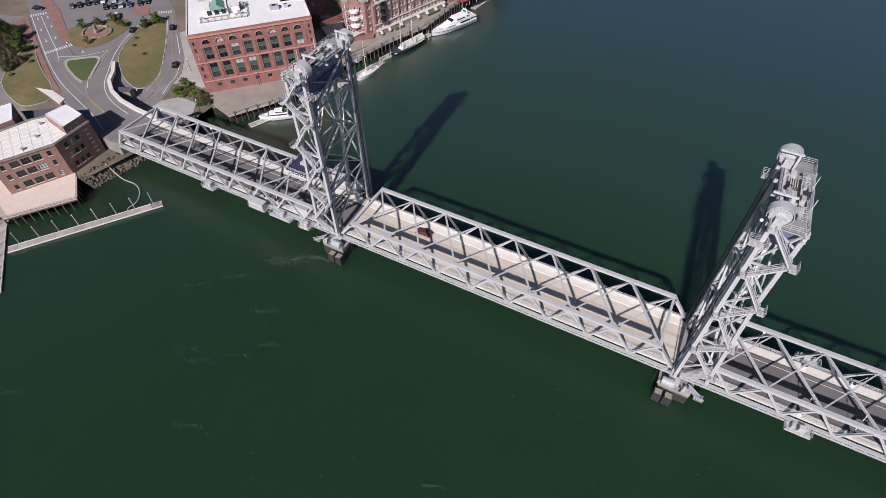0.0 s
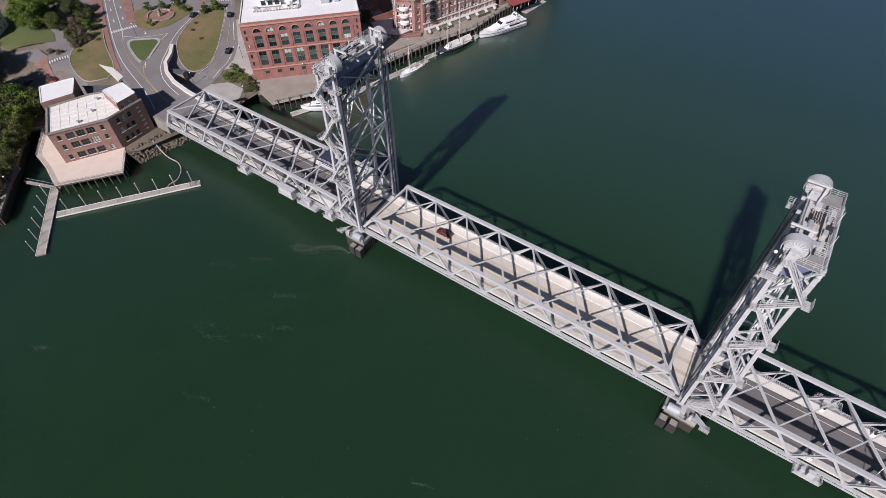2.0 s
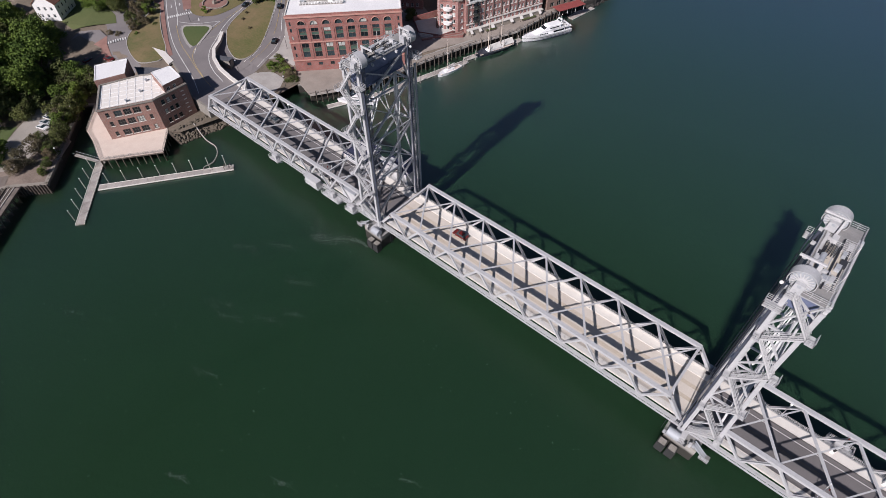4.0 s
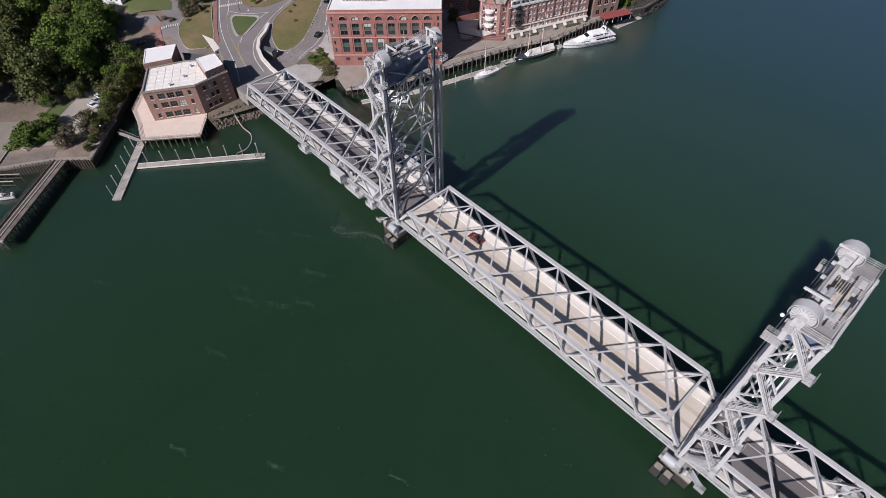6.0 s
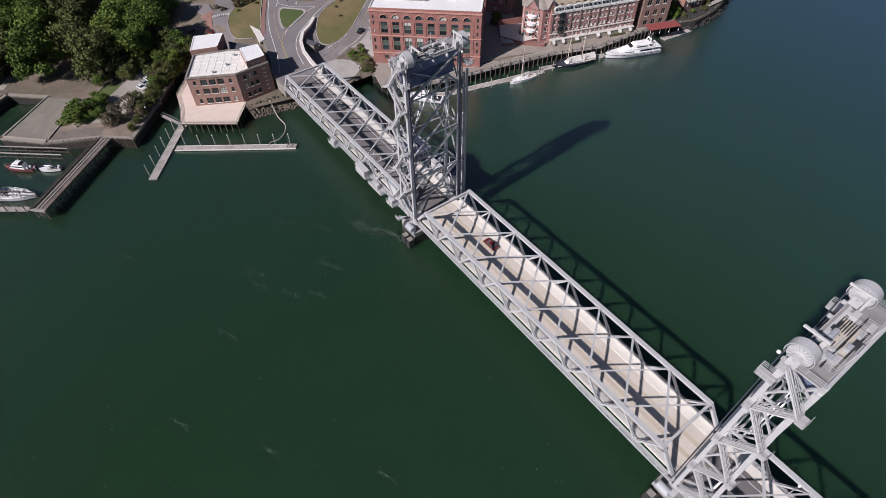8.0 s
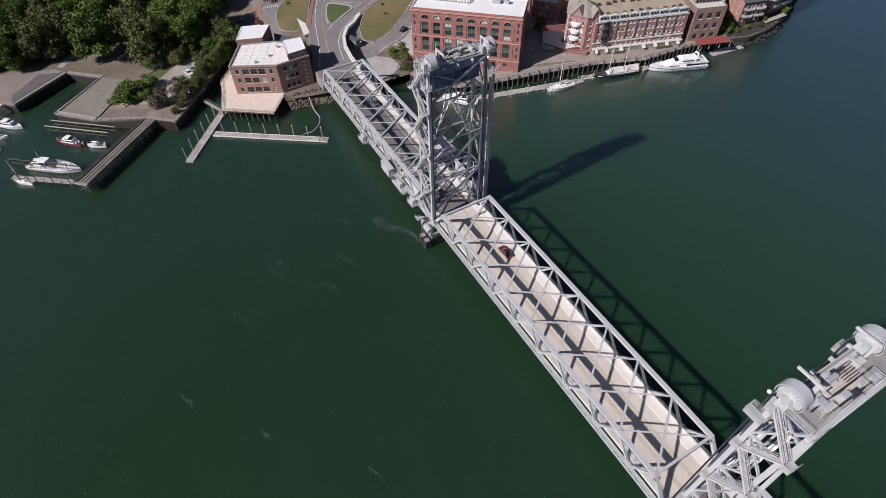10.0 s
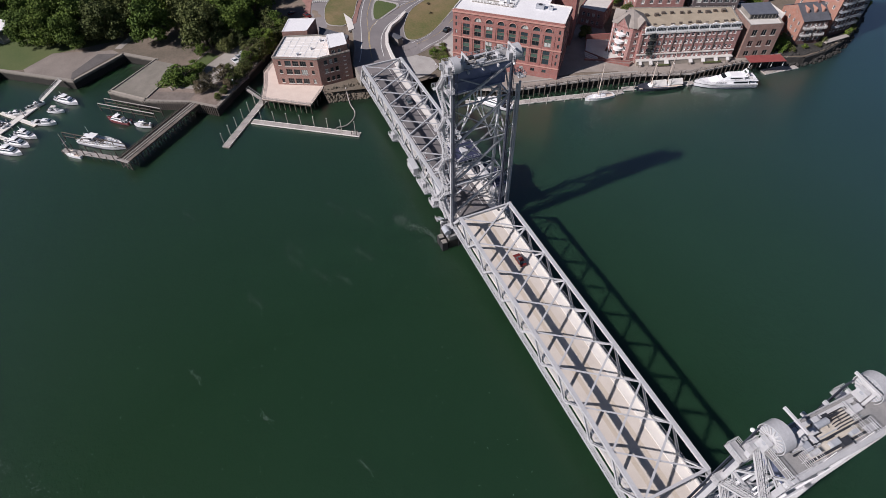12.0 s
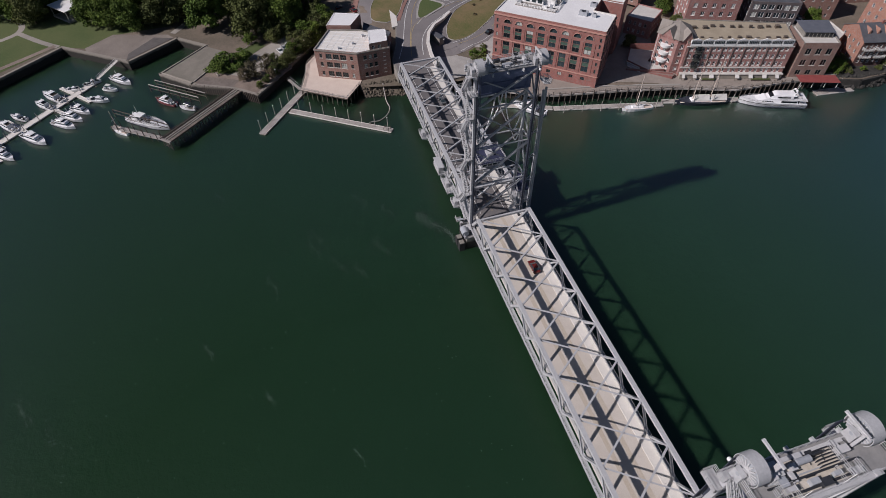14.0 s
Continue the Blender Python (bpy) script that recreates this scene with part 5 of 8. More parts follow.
# tan arches over the top windows, pilasters between the bays
ARCH = B()
for k in range(12):
    t0, t1 = math.pi * k / 12, math.pi * (k + 1) / 12
    beam(ARCH, (1.5 * math.cos(t0), -0.1, 17.95 + 1.45 * math.sin(t0)), (1.5 * math.cos(t1), -0.1, 17.95 + 1.45 * math.sin(t1)), 0.2, 0.3, (0, 1, 0))
ARCH = mesh_of("arch_trim", ARCH, STONE_P)
PIER = mesh_of("pilaster", bx(B(), -0.35, -0.16, 4.2, 0.35, 0.0, 16.6), BRICK)
wdir = (Vector(WP[1]) - Vector(WP[0])).normalized()
wang = math.degrees(math.atan2(wdir.y, wdir.x))
for k in range(9):
    stp = (WL - 6.4) / 8
    at = Vector(WP[0]) + wdir * (3.2 + stp * (k + 0.5)) - Vector((wcx, wcy))
    if k < 8:
        part("arch_trim", ARCH, STONE_P, wh).matrix_basis = pose(at.x, at.y, 0, 0, 0, wang)
    at -= wdir * stp / 2
    part("pilaster", PIER, BRICK, wh).matrix_basis = pose(at.x, at.y, 0, 0, 0, wang)
ph = thing("penthouse", (-136.8, 52.5, 26.1), "white penthouse with a small green gable and a roof deck", "roof house", "", 46)
part("wall", bx(bx(B(), -5.5, -3.6, 0, 2.2, 3.8, 3.0), 2.2, -2.2, 0, 6.4, 3.2, 2.4), PAINT_W, ph)
gb = B()
v8 = [gb.verts.new(p) for p in ((-3.6, -5.0, 3.0), (1.6, -5.0, 3.0), (1.6, 1.6, 3.0), (-3.6, 1.6, 3.0), (-1.0, -5.0, 4.7), (-1.0, 1.6, 4.7))]
for f in ((0, 1, 4), (1, 2, 5, 4), (2, 3, 5), (3, 0, 4, 5), (3, 2, 1, 0)):
    gb.faces.new([v8[i] for i in f])
part("roof", gb, COPPER, ph, "small grey-green copper gable")
part("flat_roof", bx(bx(B(), -5.8, -3.7, 3.004, -3.7, 4.1, 3.15), 2.3, -2.4, 2.404, 6.6, 3.4, 2.52), ROOF_C, ph)
for k in range(3):
    part("window", bx(B(), -5.0 + 2.5 * k, -3.68, 0.8, -3.4 + 2.5 * k, -3.604, 2.5), GLASS, ph)
part("deck", bx(B(), -8.0, -7.4, 0.06, 8.4, -3.7, 0.3), WOOD_G, ph, "grey timber roof deck")
part("deck_railing", rail_run(B(), [(-8.0, -3.8, 0.3), (-8.0, -7.4, 0.3), (8.4, -7.4, 0.3), (8.4, 4.5, 0.3)], 1.0, 1.2, 0.07), PAINT_W, ph)
for k, (x, y, w, h) in enumerate(((-7.0, -5.0, 0.7, 0.8), (-4.2, -6.2, 0.5, 0.6), (3.6, -5.6, 0.9, 0.9), (6.0, -4.8, 0.6, 1.4), (7.2, 1.0, 0.8, 1.8), (-1.0, -6.4, 0.4, 0.5))):
    part("deck_box", bx(B(), x - w, y - w * 0.6, 0.3, x + w, y + w * 0.6, 0.3 + h), (STEEL_D, WOOD_G, PAINT_W)[k % 3], ph)
for x, y, s in ((-121, 63, 1.6), (-126, 70, 1.2), (-146, 60, 2.0), (-118, 66, 0.8), (-150, 55, 1.0)):
    ac = thing("roof_unit", (x, y, 26.15), "grey air handling box on the white roof", "roof unit", "roof units", 46)
    part("housing", bx(B(), -s, -s * 0.7, 0, s, s * 0.7, 1.4), STEEL_D, ac)
    part("fan_grille", tube(B(), (0, 0, 1.404), (0, 0, 1.5), s * 0.5, seg=14), STEEL_DK, ac)

# hotel of five storeys with a row of white dormers
OP = [(-102.2, 99.2), (-89.4, 137.8), (-104, 145.5), (-121, 106.5)]
OL = dist(OP[0], OP[1])
hr = [(1.4, 2.9, "ms"), (4.3, 5.9, "ms"), (7.3, 8.9, "ms"), (10.3, 12.0, "ms")]
hotel = building("hotel", OP, 4.6, 18.2, "brick waterfront hotel with white dormers and a gravel roof", BRICK_P, ROOF_G, {0: [(u + o, u + o + 1.05, v0, v1, st) for u in [1.0 + (OL - 2.0) * (k + 0.5) / 9 for k in range(9)] for o in (-1.45, 0.4) for v0, v1, st in hr], 1: bays(dist(OP[1], OP[2]), 6, 1.2, hr), 3: bays(dist(OP[3], OP[0]), 7, 1.2, hr)}, 0.3, PAINT_W, CONC_D)
ocx, ocy = centre(OP)
belt(hotel, OP, ocx, ocy, (0,), 12.1, 0.3, CONC_W, 0.3, "cornice")
belt(hotel, OP, ocx, ocy, (0,), 3.5, 0.25, CONC_W, 0.2)
od = (Vector(OP[1]) - Vector(OP[0])).normalized()
oang = math.degrees(math.atan2(od.y, od.x))
DW = (OL - 2.0) / 9
for k in range(9):
    at = Vector(OP[0]) + od * (1.0 + k * DW + 0.1) - Vector((ocx, ocy))
    dm = part("dormer", bx(B(), 0, -0.35, 12.4, DW - 0.2, 0.5, 14.8), PAINT_W, hotel, "white dormer with a row of windows")
    dm.matrix_basis = pose(at.x, at.y, 0, 0, 0, oang)
    step = (DW - 0.5) / 6
    for j in range(6):
        part("window", bx(B(), 0.2 + step * j, -0.42, 13.3, 0.2 + step * (j + 0.66), -0.354, 14.45), PANE_D, dm)
    ar = B()
    pts = [((DW - 0.2) * i / 10, 14.81 + 0.7 * max(0, 1 - abs(i - 5) / 4.2)) for i in range(11)]
    ring = [[ar.verts.new((u, y, v)) for u, v in pts] for y in (-0.45, -0.15)]
    for i in range(10):
        ar.faces.new((ring[0][i], ring[0][i + 1], ring[1][i + 1], ring[1][i]))
    ar.faces.new(ring[0])
    ar.faces.new(ring[1][::-1])
    part("dormer_gable", ar, PAINT_W, dm)
    part("dormer_roof", beam(B(), (0, 1.3, 14.5), (DW - 0.2, 1.3, 14.5), 2.6, 0.1, (0, 0.3, 1)), ROOF_G, dm, "gravel roof sloping back from the dormer")
    part("downpipe", beam(B(), (-0.1, -0.12, -12.9 + 3.6), (-0.1, -0.12, -0.3), 0.2), FRAME_DK, dm).location = (0, 0, 12.9)
part("ground_arcade", beam(B(), (0, -0.16, 1.75), (OL, -0.16, 1.75), 0.3, 0.5), CONC_W, hotel, "pale stone band above the ground floor").matrix_basis = pose(OP[0][0] - ocx, OP[0][1] - ocy, 1.7, 0, 0, oang)
for v in (3.9, 6.9, 9.9):
    at = Vector(OP[0]) + od * (1.0 + DW * 0.95) - Vector((ocx, ocy))
    bay = part("bay_window", tube(B(), (0, 0.45, v), (0, 0.45, v + 2.3), 1.25, seg=10), PANE_D, hotel, "dark glazed iron bay window")
    bay.matrix_basis = pose(at.x, at.y, 0, 0, 0, oang)
    part("bay_floor", tube(B(), (0, 0.2, v - 0.3), (0, 0.2, v - 0.12), 1.65, seg=12), FRAME_DK, bay)
    part("bay_railing", rail_run(B(), [(1.6 * math.cos(a), 0.2 + 1.6 * math.sin(a), v - 0.1) for a in [math.pi * (1 + i / 7) for i in range(8)]], 1.0, 0.5, 0.05), FRAME_DK, bay)
part("stone_base", bx(B(), 0.4, -1.5, -1.2, OL - 0.4, -0.01, 1.15), BUFF, hotel, "buff stone plinth along the quay").matrix_basis = pose(OP[0][0] - ocx, OP[0][1] - ocy, 0, 0, 0, oang)
part("plinth_cap", bx(B(), 0.2, -1.75, 1.154, OL - 0.2, -0.01, 1.4), CONC, hotel).matrix_basis = pose(OP[0][0] - ocx, OP[0][1] - ocy, 0, 0, 0, oang)
for u, w in ((1.6, 0.6), (6.0, 0.7), (12.5, 0.9), (22.6, 0.8), (27.9, 0.8), (33.2, 0.8), (38.2, 0.7)):
    at = Vector(OP[0]) + od * u + Vector((od.y, -od.x)) * 2.2
    aw_ = thing("window_awning", (at.x, at.y, 3.7), "weathered canvas awning over the quay doors", "awning", "hotel awnings", oang)
    part("canopy", beam(B(), (-w, 0, 1.75), (w, 0, 1.75), 1.7, 0.1, (0, -0.9, 1)), CANVAS, aw_)
    for x in (-w + 0.1, w - 0.1):
        part("pole", beam(B(), (x, -0.5, 0), (x, -0.5, 1.25), 0.08), WOOD_D, aw_)
for u, w in ((11.5, 2.4), (32, 3.6)):
    at = Vector(OP[0]) + od * u + Vector((od.y, -od.x)) * 2.6
    hg = thing("hedge_planter", (at.x, at.y, 3.7), "long timber planter with a clipped hedge", "planter", "quay planters", oang)
    part("box", bx(B(), -w, -0.4, 0, w, 0.4, 0.5), WOOD_D, hg)
    part("hedge", bx(B(), -w + 0.05, -0.35, 0.504, w - 0.05, 0.35, 1.0), LEAF_HEDGE, hg)
random.seed(5)
for row, depth in enumerate((3.4, 12.6)):
    for k in range(11):
        u, v = 2.4 + k * (OL - 4.8) / 10 + random.uniform(-0.4, 0.4), depth + random.uniform(-0.8, 0.8)
        p = Vector(OP[0]) + od * u + Vector((-od.y, od.x)) * v
        ch = thing("roof_unit", (p.x, p.y, 17.9), "small brown vent box on the gravel roof", "roof unit", "hotel roof units", oang + random.uniform(-4, 4))
        s, h = random.uniform(0.5, 0.85), random.uniform(0.6, 1.0)
        part("housing", bx(B(), -s, -s * 0.7, 0, s, s * 0.7, h), random.choice((WOOD_D, BARK)), ch)
        part("cap", bx(B(), -s - 0.1, -s * 0.7 - 0.1, h + 0.004, s + 0.1, s * 0.7 + 0.1, h + 0.12), WOOD_D, ch)
# corner pavilion with gable and balconies
CP = [(-112.5, 92.5), (-104.5, 96.5), (-103.0, 103.5), (-113.5, 107.5), (-119, 100)]
cw_ = building("corner_pavilion", CP, 4.6, 18.6, "pale red brick corner wing with white bay windows", BRICK_P, ROOF_G, {0: bays(dist(CP[0], CP[1]), 3, 1.3, hr, 0.6), 1: bays(dist(CP[1], CP[2]), 2, 1.3, hr, 0.6), 4: bays(dist(CP[4], CP[0]), 3, 1.3, hr, 0.6)}, 0.3, PAINT_W)
ccx, ccy = centre(CP)
hb = B()
top_v = hb.verts.new((-1, 0.5, 18.0))
rv_ = [hb.verts.new((x - ccx + (x - ccx) * 0.08, y - ccy + (y - ccy) * 0.08, 14.0)) for x, y in CP]
for i in range(len(rv_)):
    hb.faces.new((rv_[i], rv_[(i + 1) % len(rv_)], top_v))
hb.faces.new(rv_[::-1])
part("roof", hb, ROOF_S, cw_, "weathered pyramid roof")
for i, w in ((0, 5.0), (4, 4.2), (1, 4.0)):
    a, c = Vector(CP[i]) - Vector((ccx, ccy)), Vector(CP[(i + 1) % 5]) - Vector((ccx, ccy))
    d = (c - a).normalized()
    gbl = B()
    for y in (-0.5, 3.2):
        gbl.verts.new((-w / 2, y, 13.6)), gbl.verts.new((w / 2, y, 13.6)), gbl.verts.new((0, y, 17.0))
    gbl.verts.ensure_lookup_table()
    for f in ((0, 1, 2), (5, 4, 3), (0, 2, 5, 3), (2, 1, 4, 5), (1, 0, 3, 4)):
        gbl.faces.new([gbl.verts[j] for j in f])
    gm_ = part("gable", gbl, BRICK_P, cw_, "steep gable over the wing")
    gm_.matrix_basis = pose(*((a + c) / 2), 0, 0, 0, math.degrees(math.atan2(d.y, d.x)))
    for sx in (-1, 1):
        part("gable_roof", beam(B(), (sx * (w / 4 + 0.1), -0.8, 15.45), (sx * (w / 4 + 0.1), 3.4, 15.45), math.hypot(w / 2 + 0.3, 3.6), 0.16, (sx * 3.4, 0, w / 2)), ROOF_S, gm_)
for v in (4.0, 7.0, 10.0):
    pm = (Vector(CP[0]) + Vector(CP[1])) / 2 - Vector((ccx, ccy))
    part("balcony", tube(B(), (pm.x, pm.y, v), (pm.x, pm.y, v + 0.95), 2.0, 2.1, 18), PAINT_W, cw_, "round white balcony")

# neighbour of tan brick with a dark roof house
NP = [(-88.6, 141.0), (-84.2, 154.0), (-97.5, 160.5), (-102.5, 146.5)]
nb = building("brick_office", NP, 4.2, 17.9, "tan brick waterfront house with tall paired windows", brickwork("brown_tan_brick", (0.215, 0.128, 0.105), (0.27, 0.165, 0.138), (0.27, 0.225, 0.20)), CONC, {0: bays(dist(NP[0], NP[1]), 3, 2.0, [(0.5, 2.6, "m"), (4.5, 6.9, "ms"), (9.0, 11.5, "ms")], 1.0), 1: bays(dist(NP[1], NP[2]), 3, 1.5, [(4.5, 6.9, "m"), (9.0, 11.5, "m")])}, 0.5, CONC_D, CONC_D, PANE_D, "building", 0.0)
RHP = [(-93.2, 144.6), (-89.4, 154.6), (-98.0, 158.9), (-101.6, 147.9)]
ncx, ncy = centre(NP)
rh_ = part("roof_house", prism(B(), [(x - ncx, y - ncy) for x, y in RHP], 13.2, 15.3), CONC_D, nb, "glazed roof house with pale posts")
part("roof", prism(B(), [((x + 95.5) * 1.07 - 95.5 - ncx, (y - 151.5) * 1.07 + 151.5 - ncy) for x, y in RHP], 15.304, 15.6), mottled("blue_slate_roof", (0.085, 0.095, 0.12), (0.125, 0.135, 0.16), 0.4, 5.0, 0.9), rh_, "flat blue-grey slate roof")
rd_ = (Vector(RHP[1]) - Vector(RHP[0])).normalized()
for k in range(7):
    q = Vector(RHP[0]) + rd_ * (0.4 + 1.47 * k) - Vector((ncx, ncy))
    part("window", bx(B(), 0, -0.06, 13.6, 1.1, -0.004, 15.1), PANE_D, rh_).matrix_basis = pose(q.x, q.y, 0, 0, 0, math.degrees(math.atan2(rd_.y, rd_.x)))
SP = [(-98.0, 163.0), (-93.5, 164.4), (-97.0, 170.8), (-107.5, 173), (-106.0, 166.0)]
building("side_house", SP, 4.2, 13.2, "low brick house with a pale flat roof", BRICK_T, CONC, {0: bays(4.7, 2, 1.1, hr[:3], 0.5)}, 0.4, None, CONC)
aw = thing("terrace_awning", (-80.6, 147.2, 3.6), "red awning over the quay terrace", "awning", "", 70)
for x in (-7, -2.3, 2.3, 7):
    part("post", beam(B(), (x, -2.0, 0), (x, -2.0, 2.5), 0.14), PAINT_W, aw)
part("canopy", prism(B(), [(-7.5, -2.6), (7.5, -2.6), (7.5, 2.8), (-7.5, 2.8)], 2.5, 2.65), CANOPY_R, aw)


def gabled(name, at, turn, w, d, h, label, wall, roofm, n=4, floors=3, balconies=False, pitch=0.38, ends=None, spikes=(), rails=None):
    """A house with a ridge roof along its length; local y is depth."""
    pts = [(-w / 2, -d / 2), (w / 2, -d / 2), (w / 2, d / 2), (-w / 2, d / 2)]
    th = thing(name, at, label, "house", "", turn)
    fl = (h - 0.8) / floors
    rw = [(0.9 + fl * k, 0.9 + fl * k + 1.5, "cs") for k in range(floors)]
    sets = {0: bays(w, n, 1.1, rw, 0.8), 1: bays(d, max(2, n - 1), 1.1, rw, 0.8), 2: bays(w, n, 1.1, rw, 0.8), 3: bays(d, max(2, n - 1), 1.1, rw, 0.8)}
    for i in range(4):
        bm = B()
        facade(bm, pts[i], pts[(i + 1) % 4], -0.6, h, [(a, b, c + 0.6, e + 0.6, s) for a, b, c, e, s in sets[i]])
        if i % 2:
            x = w / 2 if i == 1 else -w / 2
            bm.faces.new([bm.verts.new(p) for p in ((x, -d / 2, h), (x, d / 2, h), (x, 0, h + d * pitch))])
        part(("front_wall", "end_wall", "back_wall", "end_wall")[i], bm, (ends or wall) if i % 2 else wall, th)
    for i in range(4):
        a, c = Vector(pts[i]), Vector(pts[(i + 1) % 4])
        dd = (c - a).normalized()
        for u0, u1, v0, v1, st in sets[i]:
            fm, gm, sm = window_meshes(u1 - u0, v1 - v0, st, PAINT_W, GLASS)
            q = a + dd * u0
            wo = part("window", fm, PAINT_W, th)
            wo.matrix_basis = pose(q.x, q.y, v0, 0, 0, math.degrees(math.atan2(dd.y, dd.x)))
            part("pane", gm, GLASS, wo)
    for s in (-1, 1):
        zr = h + d * pitch / 2 - 0.05
        rb = beam(B(), (-w / 2 - 0.3, s * (d / 4 + 0.15), zr), (w / 2 + 0.3, s * (d / 4 + 0.15), zr), math.hypot(d / 2 + 0.6, d * pitch + 0.4), 0.22, (0, s * pitch * 2, 1))
        part("roof_slope", rb, roofm, th)
    for x in spikes:
        sp = B()
        for y in (-d * 0.3, -d * 0.06):
            for q in ((x - 0.7, h + 1.0), (x + 0.7, h + 1.0), (x, h + d * pitch * 0.95)):
                sp.verts.new((q[0], y, q[1]))
        sp.verts.ensure_lookup_table()
        for f in ((0, 1, 2), (5, 4, 3), (0, 2, 5, 3), (2, 1, 4, 5), (1, 0, 3, 4)):
            sp.faces.new([sp.verts[j] for j in f])
        part("dormer_gable", sp, ends or wall, th)
    if balconies:
        for k in range(1, floors):
            for j in range(2):
                x0 = -w / 2 + 0.8 + j * w / 2
                bl = part("balcony", bx(B(), x0, -d / 2 - 1.5, fl * k + 0.3, x0 + w / 2 - 1.6, -d / 2 - 0.005, fl * k + 0.5), rails or CONC_D, th, "balcony above the water")
                part("balcony_railing", rail_run(B(), [(x0, -d / 2 - 0.1, fl * k + 0.5), (x0, -d / 2 - 1.45, fl * k + 0.5), (x0 + w / 2 - 1.6, -d / 2 - 1.45, fl * k + 0.5), (x0 + w / 2 - 1.6, -d / 2 - 0.1, fl * k + 0.5)], 1.0, 1.0, 0.06), rails or PAINT_W, bl)
    part("chimney", bx(B(), w * 0.25, -0.5, h + d * pitch * 0.5, w * 0.25 + 0.9, 0.5, h + d * pitch + 1.3), BRICK, th)
    return th


BRICK_O = brickwork("orange_brick", (0.335, 0.145, 0.100), (0.40, 0.185, 0.13), (0.36, 0.28, 0.24))
# river fronts and dull rails have shade painted in; end walls stay sunlit orange
gabled("row_house", (-93.3, 178.3, 4.2), 75, 11.5, 15, 9.8, "brick gabled house, shade painted into its front, white balcony railings", BRICK_SHADE, ROOF_D, 5, 3, True, 0.26, BRICK_O, (-3.2, 0.3, 3.8))
gabled("row_house", (-96.8, 195.5, 4.2), 91, 15.0, 20, 20.5, "tall orange brick house, shade painted into front and balconies", BRICK_SHADE, ROOF_T, 6, 6, True, 0.2, BRICK_O, (), STEEL_D)
gabled("row_house", (-97.2, 212.5, 4.2), 117, 18, 9, 17.0, "long brick house above the rocks, shade painted into front and balconies", BRICK_SHADE, ROOF_T, 6, 5, True, 0.25, BRICK_O, (), STEEL_D)
gabled("row_house", (-122, 236, 4.2), 125, 14, 12, 10, "red brick gabled house by the water", BRICK_P, ROOF_D, 5, 3)
deck_ = thing("house_terrace", (-83.2, 190, 0), "pale timber terrace on posts below the tall house", "terrace", "", 91)
part("deck", bx(B(), -7, -1.6, 4.3, 7, 0.6, 4.6), WOOD_G, deck_)
for x in (-6.5, -2.2, 2.2, 6.5):
    part("post", tube(B(), (x, -1.3, -0.5), (x, -1.3, 4.29), 0.2), WOOD_D, deck_)
TP = [(-130.5, 118.5), (-122.5, 138), (-138, 145), (-146, 125)]
building("apartment_block", TP, 5.0, 24.0, "tall red brick block behind the hotel", BRICK_P, ROOF_G, {0: bays(dist(TP[0], TP[1]), 5, 1.5, [(v, v + 1.8, "ms") for v in (1.5, 5, 8.5, 12, 15.5)]), 3: bays(dist(TP[3], TP[0]), 4, 1.5, [(v, v + 1.8, "ms") for v in (1.5, 5, 8.5, 12, 15.5)])}, 0.4)
TP = [(-121, 142), (-113, 160), (-128, 168), (-136, 150)]
building("apartment_block", TP, 5.0, 20.0, "dark glazed office block behind the hotel", mottled("dark_cladding", (0.10, 0.085, 0.085), (0.15, 0.13, 0.13), 0.3, 3, 0.6), ROOF_D, {0: bays(dist(TP[0], TP[1]), 6, 2.2, [(v, v + 2.2, "m") for v in (1.5, 5, 8.5, 11.8)], 0.6), 3: bays(dist(TP[3], TP[0]), 5, 2.2, [(v, v + 2.2, "m") for v in (1.5, 5, 8.5, 11.8)], 0.6)}, 0.4)
TP = [(-140, 96), (-131, 103), (-140, 114), (-149, 107)]
building("side_house", TP, 5.0, 12.5, "small brick house with a pale roof", BRICK_P, CONC, {0: bays(11, 4, 1.1, [(1.2, 2.8, "c"), (4.4, 6, "c")]), 1: bays(14, 4, 1.1, [(1.2, 2.8, "c"), (4.4, 6, "c")]), 3: bays(14, 4, 1.1, [(1.2, 2.8, "c"), (4.4, 6, "c")])}, 0.4)
# town blocks farther inland
random.seed(11)
for k, (x, y, w, d, h, t) in enumerate(((-186, 92, 18, 12, 9, 40), (-170, 112, 20, 13, 11, 40), (-232, 118, 22, 14, 10, 30), (-150, 150, 18, 13, 12, 60), (-132, 186, 18, 13, 11, 70), (-160, 185, 20, 14, 12, 60),
                                        (-276, 24, 14, 10, 8, 20), (-292, -12, 14, 11, 8, 10), (-300, 60, 18, 12, 9, 30), (-272, -28, 12, 10, 7, 15), (-190, 150, 20, 14, 10, 50), (-140, 220, 20, 14, 12, 80))):
    gabled("town_house", (x, y, land_z(x, y)), t, w, d, h, "white clapboard town house" if k in (6, 7, 9) else "brick town house with a dark roof", PAINT_W if k in (6, 7, 9) else random.choice((BRICK, BRICK_P, BRICK_T)), ROOF_D, 4, 2 if h < 9 else 3)
gabled("town_house", (-251, -9.5, land_z(-251, -9.5)), 128, 13, 10, 7.0, "white clapboard house with a red-brown roof", PAINT_W, mottled("red_brown_shingle", (0.16, 0.07, 0.055), (0.24, 0.11, 0.085), 0.4, 5.0, 0.9), 4, 2)
fpole = thing("flagpole", (-111.2, 92.0, 4.0), "tall white flagpole on the terrace", "flagpole")
part("pole", tube(B(), (0, 0, 0), (0, 0, 14.5), 0.14, 0.08, 8), PAINT_W, fpole)
part("finial", ball(B(), (0, 0, 14.6), 0.18, 8, 6), PAINT_W, fpole)
